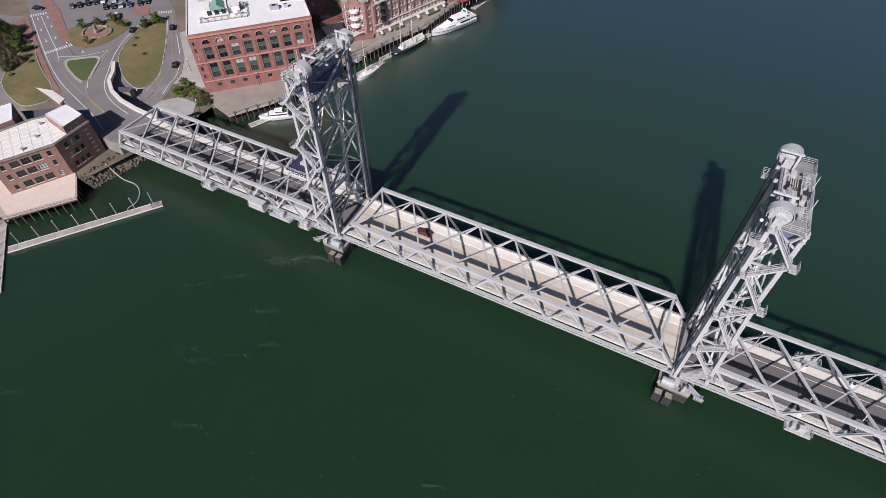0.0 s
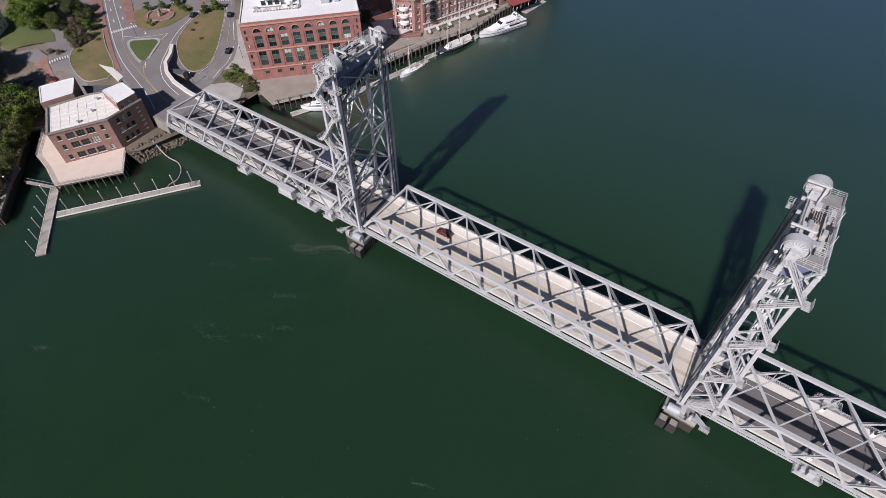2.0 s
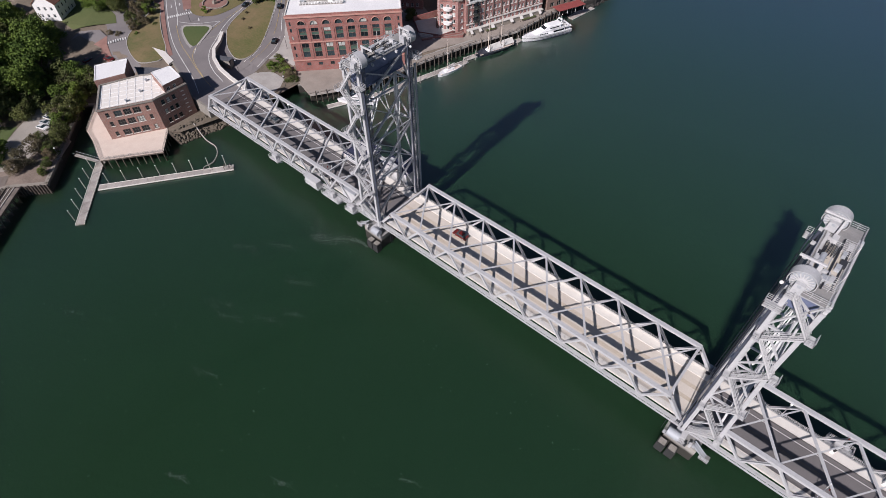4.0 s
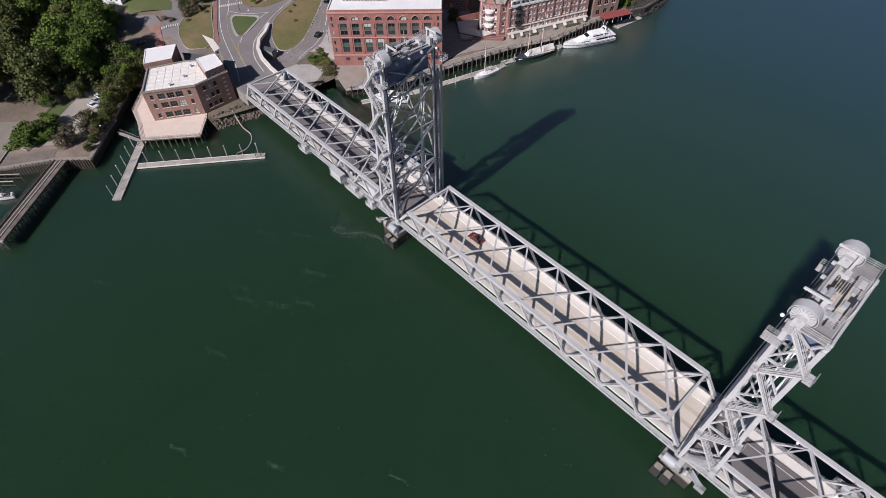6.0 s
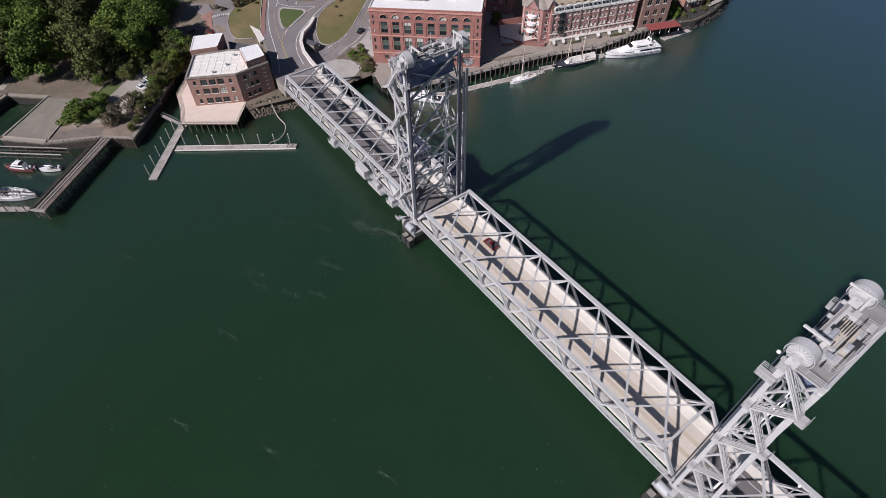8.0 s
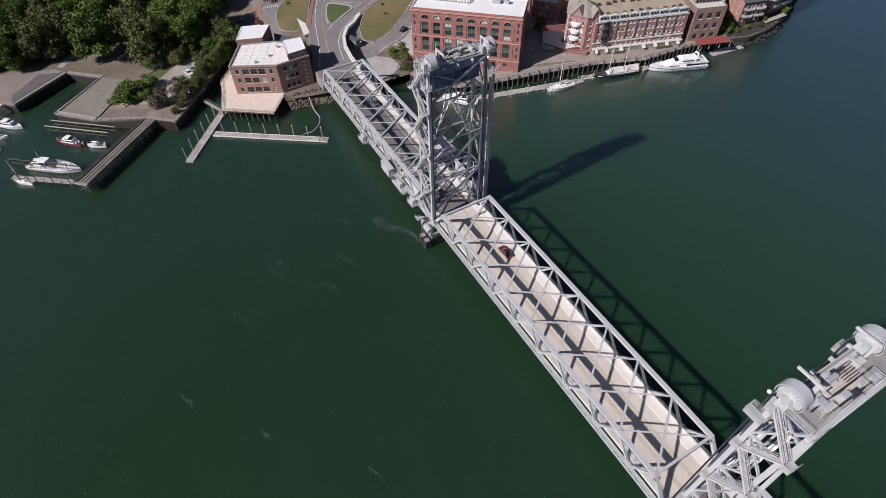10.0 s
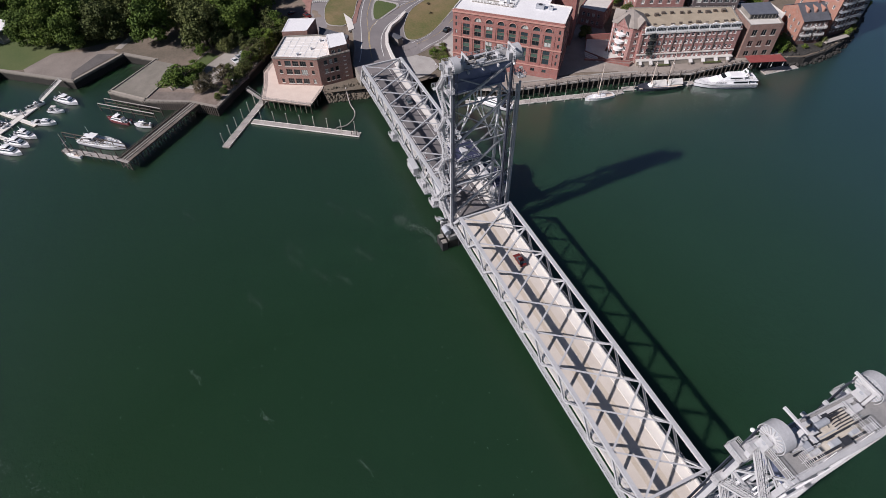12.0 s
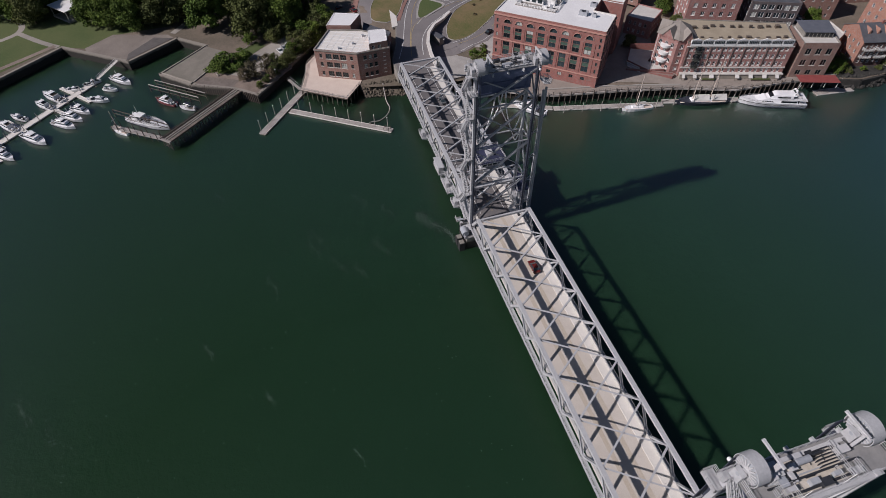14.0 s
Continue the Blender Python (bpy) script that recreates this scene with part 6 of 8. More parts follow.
# raised terrace and brick walls beside the hotel
TER2 = [(-124.5, 90.5), (-116.5, 84.5), (-107, 88.5), (-105.5, 95.0), (-112.8, 91.8), (-119.5, 99.6)]
setting("terrace_wall", prism(B(), TER2, 3.4, 6.2), BRICK, "red brick wall of a raised terrace", category="terrace")
setting("terrace_floor", prism(B(), [(0.97 * x - 0.03 * 115, 0.97 * y + 0.03 * 92) for x, y in TER2], 6.204, 6.3), CONC, "grey paved floor of a raised terrace", category="terrace")
setting("terrace_wall", prism(B(), [(-108.9, 86), (-101.2, 96.2), (-102.2, 98.2), (-110.5, 88.6)], 3.4, 5.2), BRICK, "red brick wall beside the hotel steps", category="terrace")
for k in range(6):
    setting("terrace_step", prism(B(), [(-116.5 + 0.9 * k, 84.3 - 0.35 * k), (-110.5 + 0.9 * k, 86.7 - 0.35 * k), (-110.5 + 0.9 * (k + 1), 86.7 - 0.35 * (k + 1)), (-116.5 + 0.9 * (k + 1), 84.3 - 0.35 * (k + 1))], 3.4, 5.9 - 0.36 * k), CONC, "concrete step down to the quay", category="steps")
setting("terrace_wall", beam(B(), (-111.6, 81.3, 4.6), (-102.6, 97.2, 4.6), 0.5, 2.4), BRICK, "low red brick wall along the quay walk", category="terrace")
setting("terrace_wall", beam(B(), (-125.4, 90.9, 6.4), (-121.6, 102.4, 6.4), 0.5, 2.6), BRICK, "red brick retaining wall behind the terrace", category="terrace")
# park stage with white roof
st_ = thing("park_stage", (-239.5, -143.5, 3.6), "white tent-roofed park stage", "stage", "", 40)
part("stage_floor", bx(B(), -9, -6, 0, 9, 6, 1.0), WOOD_G, st_)
for x in (-8.5, 8.5):
    for y in (-5.5, 5.5):
        part("post", beam(B(), (x, y, 1), (x, y, 6), 0.3), STEEL, st_)
part("roof", prism(B(), [(-9.5, -6.5), (9.5, -6.5), (9.5, 6.5), (-9.5, 6.5)], 6, 6.4), PAINT_W, st_)
st_.scale = (0.75, 0.7, 0.9)

# ---- docks and boats ----
def pile(th, x, y, z0, z1, r=0.17, mat=None, cap=False):
    p = part("timber_post", tube(B(), (x, y, z0), (x, y, z1), r, r * 0.92, 8), mat or WOOD_D, th)
    if cap:
        part("post_cap", tube(B(), (x, y, z1), (x, y, z1 + 0.25), r * 1.25, 0.02, 8), PAINT_W, p, "white pointed post cap")


def float_dock(name, a, c, w, label, side=1, posts=0, cap=True, mat=None, gap=2.4):
    """A low floating walkway with fenders, planks and guide piles."""
    a, c = Vector(a), Vector(c)
    L = (c - a).length
    ang = math.degrees(math.atan2((c - a).y, (c - a).x))
    th = thing(name, (a.x, a.y, 0), label, "floating dock", "floating docks", ang)
    part("float", bx(B(), 0, -w / 2, -0.3, L, w / 2, 0.38), CONC_D, th)
    n = max(1, int(L / gap))
    pm = mesh_of("deck_panel", bx(B(), 0.03, -w / 2 - 0.05, 0.384, L / n - 0.03, w / 2 + 0.05, 0.5), mat or WOOD_G)
    for i in range(n):
        part("deck_panel", pm, mat or WOOD_G, th).location = (i * L / n, 0, 0)
    for s in (-1, 1):
        part("edge_beam", bx(B(), 0, s * (w / 2 + 0.12) - 0.07, 0.2, L, s * (w / 2 + 0.12) + 0.07, 0.6), CONC_W, th)
    for i in range(posts):
        pile(th, L * (i + 0.5) / posts, side * (w / 2 + 1.1), -3, 4.2, 0.15, WOOD_G, cap)
    return th


float_dock("floating_dock", (-132.2, -51.8), (-107.4, -17.0), 2.2, "long grey floating dock with white-capped piles", 1, 8)
float_dock("floating_dock", (-144.5, -45.3), (-120.3, -63.4), 2.3, "pale floating dock with white-capped piles", -1, 6, True, WOOD_G)
gw = thing("gangway", (-142.5, -44.6, 0.5), "grey sloping gangway down to the dock", "gangway", "", 35)
part("walkway", beam(B(), (0, 0, 0.1), (-9, 0, 3.0), 1.3, 0.15), WOOD_G, gw)
part("handrail", beam(beam(B(), (0, -0.65, 1.2), (-9, -0.65, 4.1), 0.07), (0, 0.65, 1.2), (-9, 0.65, 4.1), 0.07), STEEL, gw)
# frame at the dock's tip
df = thing("dock_frame", (-108.0, -17.9, 0.5), "dark timber frame at the end of the dock", "frame", "", 55)
for x, y in ((0, -0.9), (0, 0.9), (-1.8, -0.9), (-1.8, 0.9)):
    part("post", beam(B(), (x, y, 0), (x, y, 1.3), 0.16), WOOD_D, df)
part("frame_top", beam(beam(B(), (0, -0.9, 1.3), (0, 0.9, 1.3), 0.14), (-1.8, -0.9, 1.3), (-1.8, 0.9, 1.3), 0.14), WOOD_D, df)

hose_c = bpy.data.curves.new("dock_hose", "CURVE")
hose_c.dimensions, hose_c.bevel_depth, hose_c.bevel_resolution = "3D", 0.22, 2
spl = hose_c.splines.new("BEZIER")
HP_ = [(-134.5, -14.0, 3.9), (-128.5, -14.5, 0.5), (-121.0, -14.8, 0.25), (-115.5, -19.5, 0.25), (-114.2, -24.2, 0.55), (-111.6, -22.4, 0.62)]
spl.bezier_points.add(len(HP_) - 1)
for bp, co in zip(spl.bezier_points, HP_):
    bp.co = co
    bp.handle_left_type = bp.handle_right_type = "AUTO"
hose_c.materials.append(WOOD_G)
tagged(new("water_hose", hose_c), "thick pale hose from the rocks to the dock", "hose")

# restaurant terrace on piles
TER = [(-140.2, -45.8), (-128.2, -29.6), (-137.4, -22.6), (-139.9, -21.4), (-148.4, -37.4), (-163, -29.0), (-169.5, -33.5), (-159.2, -41.2), (-150.1, -42.9)]
tr = thing("terrace_deck", (-140, -33, 0), "pale wooden restaurant terrace on timber piles", "terrace")
loc = [(x + 140, y + 33) for x, y in TER]
part("frame", prism(B(), loc, 3.2, 3.7), WOOD_D, tr)
bmn = prism(B(), loc, 3.704, 3.85)
part("decking", bmn, WOOD_P, tr, "pale sun-bleached deck boards")
for a, c, n in ((TER[0], TER[1], 9), (TER[1], TER[2], 4), (TER[8], TER[0], 6)):
    for i in range(n + 1):
        q = Vector(a).lerp(Vector(c), i / n) * 0.985 + Vector((-140, -33)) * 0.015
        pile(tr, q.x + 140, q.y + 33, -3, 3.25, 0.2)
part("terrace_railing", rail_run(B(), [(*loc[6], 3.85), (*loc[7], 3.85), (*loc[8], 3.85), (*loc[0], 3.85), (*loc[1], 3.85), (*loc[2], 3.85)], 1.05, 1.6, 0.05), WOOD_G, tr)

# quay on piles in front of the warehouse and hotel
QF = [(-117.5, 25.0), (-108.6, 39.4), (-105.6, 47.1), (-100.4, 73.7), (-94.5, 97), (-87, 116), (-85.6, 137.6), (-82.6, 159)]
QB = [(-128, 28), (-122, 36), (-111, 49), (-105, 75), (-98, 98), (-91, 117), (-89, 138), (-86, 161)]
# near-black colour that paints the shade under the wharf deck
WHARF_SHADE = mottled("underdeck_shade_black", (0.012, 0.011, 0.009), (0.028, 0.026, 0.021), 0.4, 4.0, 0.9, 0, 0.4)
qd = thing("wharf_deck", (-100, 80, 0), "weathered concrete wharf on dark timber piles", "wharf")
part("deck", prism(B(), [(x + 100, y - 80) for x, y in QF + QB[::-1]], 3.2, 3.75), QUAY, qd)
for a, c in zip(QF, QF[1:]):
    d = (Vector(c) - Vector(a)).normalized()
    o = Vector((-d.y, d.x)) * 1.5 + Vector((100, -80))
    # added panel, no seen wall: stands for the shade between the piles
    part("back_wall", beam(B(), (*(Vector(a) + o), 0.8), (*(Vector(c) + o), 0.8), 0.5, 4.8), WHARF_SHADE, qd, "added black panel for the under-deck shade behind the piles")
    n = max(2, round(dist(a, c) / 2.2))
    part("edge_beam", beam(B(), (a[0] + 100, a[1] - 80, 3.5), (c[0] + 100, c[1] - 80, 3.5), 0.4, 0.7), WOOD_G, qd)
    for i in range(n):
        q = Vector(a).lerp(Vector(c), i / n)
        pile(qd, q.x + 100 + 0.3, q.y - 80, -3, 4.9 if i % 2 else 3.2, 0.2)
    part("wharf_railing", rail_run(B(), [(a[0] + 99.6, a[1] - 80, 3.75), (c[0] + 99.6, c[1] - 80, 3.75)], 1.1, 2.2, 0.06), WOOD_G, qd)
float_dock("floating_dock", (-110.5, 27.0), (-102.2, 45.5), 2.0, "grey floating dock below the wharf", 1)
float_dock("floating_dock", (-101.8, 45.8), (-91.4, 87.2), 2.2, "long grey floating dock below the wharf", -1, 6, False)
float_dock("floating_dock", (-93.0, 88), (-85.0, 117), 2.0, "long grey floating dock below the wharf", -1, 4, False)
float_dock("floating_dock", (-79.5, 148.0), (-77.6, 164), 3.0, "short timber floating dock by the awning", 1, 2, False)

# timber pier with braced piles
PA, PB = Vector((-148.6, -70.0)), Vector((-122.2, -96.6))
pa = math.degrees(math.atan2((PB - PA).y, (PB - PA).x))
PLEN = (PB - PA).length
pier = thing("timber_pier", (PA.x, PA.y, 0), "old dark timber pier on braced piles", "pier", "", pa)
n = 26
pk = mesh_of("deck_panel", bx(B(), 0.05, -2.3, 3.3, PLEN / n - 0.05, 2.3, 3.5), WOOD_B)
for i in range(n):
    part("deck_panel", pk, WOOD_B, pier).location = (i * PLEN / n, 0, 0)
for y in (-2.2, -0.8, 0.8, 2.2):
    part("edge_timber", bx(B(), 0, y - 0.15, 3.5 if abs(y) > 2 else 2.9, PLEN, y + 0.15, 3.8 if abs(y) > 2 else 3.29), WOOD_D, pier)
for i in range(14):
    x = 1 + (PLEN - 1.5) * i / 13
    for y in (-2.1, 0, 2.1):
        pile(pier, x, y, -3, 3.3, 0.2)
    part("cross_brace", beam(beam(B(), (x, -2.3, 0.2), (x, 2.3, 3.0), 0.16, 0.2), (x, 2.3, 0.2), (x, -2.3, 3.0), 0.16, 0.2), WOOD_D, pier)
    if i < 13:
        for y in (-2.35, 2.35):
            part("side_brace", beam(B(), (x, y, 0.2), (x + PLEN / 14, y, 2.9), 0.18, 0.12), WOOD_D, pier)
part("tip_cap", bx(B(), PLEN - 0.6, -2.6, 3.504, PLEN + 0.25, 2.6, 3.95), WOOD_G, pier, "pale squared timber across the pier's end")
for y in (-0.95, 0.25):
    part("walkway_rail", bx(B(), 0.5, y - 0.14, 3.504, PLEN - 0.7, y + 0.14, 3.72), WOOD_G, pier, "pale weathered timber rail")
# dark strip on the closed deck, drawn for the gap between two walkways
part("dark_strip", bx(B(), 0.5, -0.8, 3.504, PLEN - 0.7, 0.1, 3.56), WOOD_D, pier, "dark strip laid on for the gap between the rails")
part("pier_railing", rail_run(B(), [(3, -2.1, 3.5), (PLEN, -2.1, 3.5)], 1.1, 2.4, 0.09, 2), WOOD_D, pier)
fp = thing("finger_pier", (-127.5, -99.0, 0), "narrow dark timber finger pier", "pier", "", math.degrees(math.atan2(-17.8, -13.3)))
part("deck", bx(B(), 0, -1.0, 1.6, 22, 1.0, 1.85), WOOD_G, fp)
for i in range(8):
    for y in (-0.9, 0.9):
        pile(fp, 0.6 + 3 * i, y, -3, 2.6 if i % 2 else 4.4, 0.16)
for k, (a, c) in enumerate((((-167.0, -102.2), (-150.5, -82.5)), ((-164.3, -104.5), (-148.0, -85.0)), ((-149.8, -116.9), (-132.5, -95.8)))):
    mr = thing("mooring_frame", (*a, 0), "weathered timber mooring rail on posts", "mooring frame", "mooring frames", math.degrees(math.atan2(c[1] - a[1], c[0] - a[0])))
    Lm = dist(a, c)
    part("rail", bx(B(), 0, -0.13, 3.3, Lm, 0.13, 3.55), WOOD_D if k == 2 else WOOD_G, mr)
    part("lower_rail", bx(B(), 0, -0.1, 1.7, Lm, 0.1, 1.9), WOOD_D, mr)
    for i in range(6):
        pile(mr, Lm * i / 5, 0, -3, 3.3, 0.17)
# marina walkway
MB = (-118, -179)
float_dock("floating_dock", (-179.8, -126.58), MB, 2.6, "pale marina walkway with moored motorboats", 1, 12, False, CONC_W)
for i, (x, y) in enumerate(((-171, -134), (-163, -141), (-152, -150.5), (-140, -160))):
    for s in (1, -1):
        d = Vector((0.75, 0.66)) * s
        float_dock("floating_dock", (x + d.x * 1.4, y + d.y * 1.4), (x + d.x * 10, y + d.y * 10), 1.1, "narrow pale finger dock of the marina", 1, 0, False, CONC_W)


def hull_bm(L, W, H, deck=True, sheer=0.25, stern=0.8):
    """A boat's hull; bow at +x, waterline at z = 0."""
    bm = B()
    n, secs = 9, []
    for i in range(n):
        u = i / (n - 1)
        x = -L / 2 + L * u
        w = W / 2 * (stern + (1 - stern) * min(1, u * 3)) * (1 - max(0, (u - 0.5) / 0.5) ** 2.3)
        w = max(w, 0.02)
        top = H * (1 + sheer * u * u)
        kx = x - (0.10 * L * max(0, u - 0.7) if u > 0.7 else 0)
        secs.append([bm.verts.new(p) for p in ((kx, 0, -0.4), (kx, w * 0.75, -0.1), (x, w, top), (x, w * 0.9, top), (x, w * 0.9, top - 0.12), (x, -w * 0.9, top - 0.12), (x, -w * 0.9, top), (x, -w, top), (kx, -w * 0.75, -0.1))])
    for a, c in zip(secs, secs[1:]):
        for k in range(9):
            j = (k + 1) % 9
            bm.faces.new((a[k], a[j], c[j], c[k]))
    bm.faces.new(secs[0][::-1])
    bm.faces.new(secs[-1])
    return bm


def house_bm(x0, x1, w, z0, z1, rake=0.6, taper=0.85):
    bm = B()
    lo = [bm.verts.new(p) for p in ((x0, -w / 2, z0), (x1, -w / 2 * 0.8, z0), (x1, w / 2 * 0.8, z0), (x0, w / 2, z0))]
    hi = [bm.verts.new(p) for p in ((x0 + rake * 0.15, -w / 2 * taper, z1), (x1 - rake, -w / 2 * taper * 0.8, z1), (x1 - rake, w / 2 * taper * 0.8, z1), (x0 + rake * 0.15, w / 2 * taper, z1))]
    for i in range(4):
        j = (i + 1) % 4
        bm.faces.new((lo[i], lo[j], hi[j], hi[i]))
    bm.faces.new(hi)
    bm.faces.new(lo[::-1])
    return bm


def motorboat(at, turn, L, label, hull=None, style=0, group="marina boats"):
    W, H = L * 0.31, 0.75 + 0.035 * L
    th = thing("motorboat", (*at, 0), label, "motorboat", group, turn)
    part("hull", hull_bm(L, W, H), hull or HULL, th)
    part("boot_stripe", hull_bm(L * 1.003, W * 1.008, 0.16, sheer=0), HULL_D, th)
    if style == 0:
        cb = part("cabin", house_bm(-L * 0.08, L * 0.30, W * 0.72, H - 0.1, H + 1.0, 1.0), HULL, th)
        part("windscreen", house_bm(-L * 0.06, L * 0.285, W * 0.74, H + 0.45, H + 0.82, 0.9), GLASS, cb)
        part("cockpit_floor", bx(B(), -L * 0.45, -W * 0.36, H - 0.1, -L * 0.09, W * 0.36, H - 0.03), random.choice((WOOD_D, RUBBER, STEEL_DK)), th)
        part("foredeck_pad", house_bm(L * 0.2, L * 0.40, W * 0.34, H + 0.1, H + 0.42, 0.8), random.choice((CANVAS, STEEL_DK, HULL)), th)
        part("hatch", bx(B(), L * 0.1, -W * 0.13, H + 0.95, L * 0.18, W * 0.13, H + 1.03), GLASS, cb)
        part("seat", bx(B(), -L * 0.4, -W * 0.3, H - 0.03, -L * 0.32, W * 0.3, H + 0.4), PAINT_W, th)
    elif style == 1:
        cb = part("cabin", house_bm(-L * 0.25, L * 0.28, W * 0.76, H - 0.1, H + 1.3, 1.2), HULL, th)
        part("window_glass", house_bm(-L * 0.23, L * 0.26, W * 0.775, H + 0.5, H + 1.0, 1.1), GLASS, cb)
        part("cockpit_floor", bx(B(), -L * 0.46, -W * 0.36, H - 0.1, -L * 0.27, W * 0.36, H - 0.03), random.choice((WOOD_D, RUBBER, STEEL_DK)), th)
        part("flybridge_floor", bx(B(), -L * 0.22, -W * 0.27, H + 1.304, L * 0.02, W * 0.27, H + 1.36), random.choice((STEEL_DK, WOOD_D)), cb)
        part("helm", bx(B(), L * 0.02, -W * 0.22, H + 1.25, L * 0.07, W * 0.22, H + 1.8), PANE_D, cb)
        part("hardtop", house_bm(-L * 0.12, L * 0.08, W * 0.7, H + 1.9, H + 2.05, 0.3), HULL, th)
        for x in (-L * 0.09, L * 0.04):
            for y in (-W * 0.28, W * 0.28):
                part("post", beam(B(), (x, y, H + 1.2), (x, y, H + 1.95), 0.07), STEEL, th)
        part("radar_mast", beam(B(), (-L * 0.1, 0, H + 2.0), (-L * 0.14, 0, H + 3.4), 0.1), PAINT_W, th)
    else:
        part("console", bx(B(), -L * 0.05, -W * 0.16, H - 0.1, L * 0.08, W * 0.16, H + 0.9), PAINT_W, th)
        part("cockpit_floor", bx(B(), -L * 0.4, -W * 0.34, H - 0.1, L * 0.2, W * 0.34, H - 0.03), random.choice((STEEL_D, STEEL_DK, WOOD_B)), th)
        part("bimini", house_bm(-L * 0.2, L * 0.12, W * 0.7, H + 1.7, H + 1.8, 0.2), random.choice((CANVAS, HULL_D, STEEL_DK)), th)
        for x in (-L * 0.14, L * 0.06):
            for y in (-W * 0.3, W * 0.3):
                part("post", beam(B(), (x, y, H - 0.1), (x, y, H + 1.7), 0.05), STEEL, th)
    for k in range(5):
        x, y, e = random.uniform(-L * 0.43, -L * 0.3), random.uniform(-W * 0.28, W * 0.28), random.uniform(0.15, 0.35)
        part("locker", bx(B(), x - e, y - e, H - 0.03, x + e, y + e, H + random.uniform(0.15, 0.6)), random.choice((PAINT_W, CANVAS, RUBBER, STEEL_D)), th)
    part("outboard_motor", bx(B(), -L * 0.5 - 0.5, -0.25, -0.1, -L * 0.5 + 0.05, 0.25, H + 0.3), RUBBER if style == 2 else STEEL_D, th)
    rb = B()
    rail_run(rb, [(-L * 0.05, W * 0.42, H + 0.05), (L * 0.3, W * 0.3, H + 0.12), (L * 0.47, 0, H + 0.2), (L * 0.3, -W * 0.3, H + 0.12), (-L * 0.05, -W * 0.42, H + 0.05)], 0.6, 1.2, 0.025, 1)
    part("bow_rail", rb, STEEL, th)
    return th


def sailboat(at, turn, L, label, hull, masts, mh, cover=True, tarp=0.55):
    W, H = L * 0.27, 0.9 + 0.02 * L
    th = thing("sailboat", (*at, 0), label, "sailboat", "wharf sailboats", turn)
    part("hull", hull_bm(L, W, H, True, 0.3, 0.6), hull, th)
    part("deck", house_bm(-L * 0.44, L * 0.4, W * 0.72, H - 0.12, H + 0.04, 0.3), WOOD_P, th)
    part("coachroof", house_bm(-L * 0.18, L * 0.2, W * 0.55, H, H + 0.55, 0.4), HULL, th)
    for mx in masts:
        part("mast", tube(B(), (mx * L, 0, H), (mx * L, 0, H + mh), 0.16, 0.09, 8), WOOD_P, th, "tall varnished mast")
        part("boom", tube(B(), (mx * L, 0, H + 1.6), (mx * L - L * 0.3, 0, H + 1.7), 0.12, 0.1, 8), WOOD_P, th)
        if cover:
            part("sail_cover", house_bm(mx * L - L * 0.29, mx * L - 0.2, tarp, H + (1.7 if tarp < 1 else 0.5), H + 2.2, 0.2, 0.5 if tarp < 1 else 0.12), CANVAS, th, "pale canvas sail cover")
        for y in (-W * 0.45, W * 0.45):
            part("shroud", tube(B(), (mx * L - 0.4, y, H), (mx * L, 0, H + mh * 0.92), 0.035, seg=5), STEEL_DK, th)
        part("spreader", beam(B(), (mx * L, -0.9, H + mh * 0.55), (mx * L, 0.9, H + mh * 0.55), 0.08), PAINT_W, th)
    part("forestay", tube(B(), (L * 0.5, 0, H + 0.3), (masts[0] * L, 0, H + mh * 0.95), 0.035, seg=5), STEEL_DK, th)
    part("bowsprit", tube(B(), (L * 0.42, 0, H + 0.3), (L * 0.56, 0, H + 0.6), 0.1, seg=8), WOOD_P, th)
    return th


def turn_of(bow, stern):
    return math.degrees(math.atan2(bow[1] - stern[1], bow[0] - stern[0]))


random.seed(21)
for i, (x0, y0, x1, y1) in enumerate(((-172.5, -112.8, -180.6, -121), (-168.9, -117.5, -172, -123.5), (-178.9, -124.9, -177.2, -131.3), (-173.8, -131.8, -176.2, -138), (-176, -146.5, -167, -137.9), (-169.3, -148.3, -162.8, -141.2),
                                      (-161.5, -120, -165.8, -128.4), (-154.6, -126.4, -161, -133.9), (-150, -128.5, -157, -136.5), (-146, -130.6, -153, -139.5), (-162.5, -156, -157.7, -149.5), (-158.5, -159, -150.8, -151.8),
                                      (-138.5, -139.5, -148, -149), (-146.6, -162.8, -139, -154), (-132, -149, -139.5, -156.5), (-136, -169, -130, -161))):
    bow, stern = (x0, y0), (x1, y1)
    L = dist(bow, stern)
    motorboat(((x0 + x1) / 2, (y0 + y1) / 2), turn_of(bow, stern), L, "white motor cruiser moored at the marina walkway", None, 1 if L > 9.5 else random.choice((0, 0, 2)))
motorboat((-153.6, -98.3), turn_of((-157.4, -102.6), (-149.9, -94)), 10.5, "white and red workboat beside the pier", HULL_R, 1, "pier boats")
motorboat((-146.6, -90), turn_of((-148.6, -93.1), (-144.7, -86.7)), 7.2, "small white open boat beside the pier", None, 2, "pier boats")
EL, EW = 19.5, 5.0
eb = thing("excursion_boat", (-140.4, -103.9, 0), "long white open-decked excursion boat moored inside the pier", "boat", "pier boats", turn_of((-134.3, -95.6), (-147.5, -112)))
part("hull", hull_bm(EL, EW, 1.35, True, 0.3, 0.85), HULL, eb)
part("boot_stripe", hull_bm(EL * 1.003, EW * 1.008, 0.2, sheer=0, stern=0.85), HULL_D, eb)
part("deck_floor", house_bm(-EL * 0.47, EL * 0.36, EW * 0.78, 1.25, 1.34, 0.3, 1.0), WOOD_D, eb, "dark planked deck")
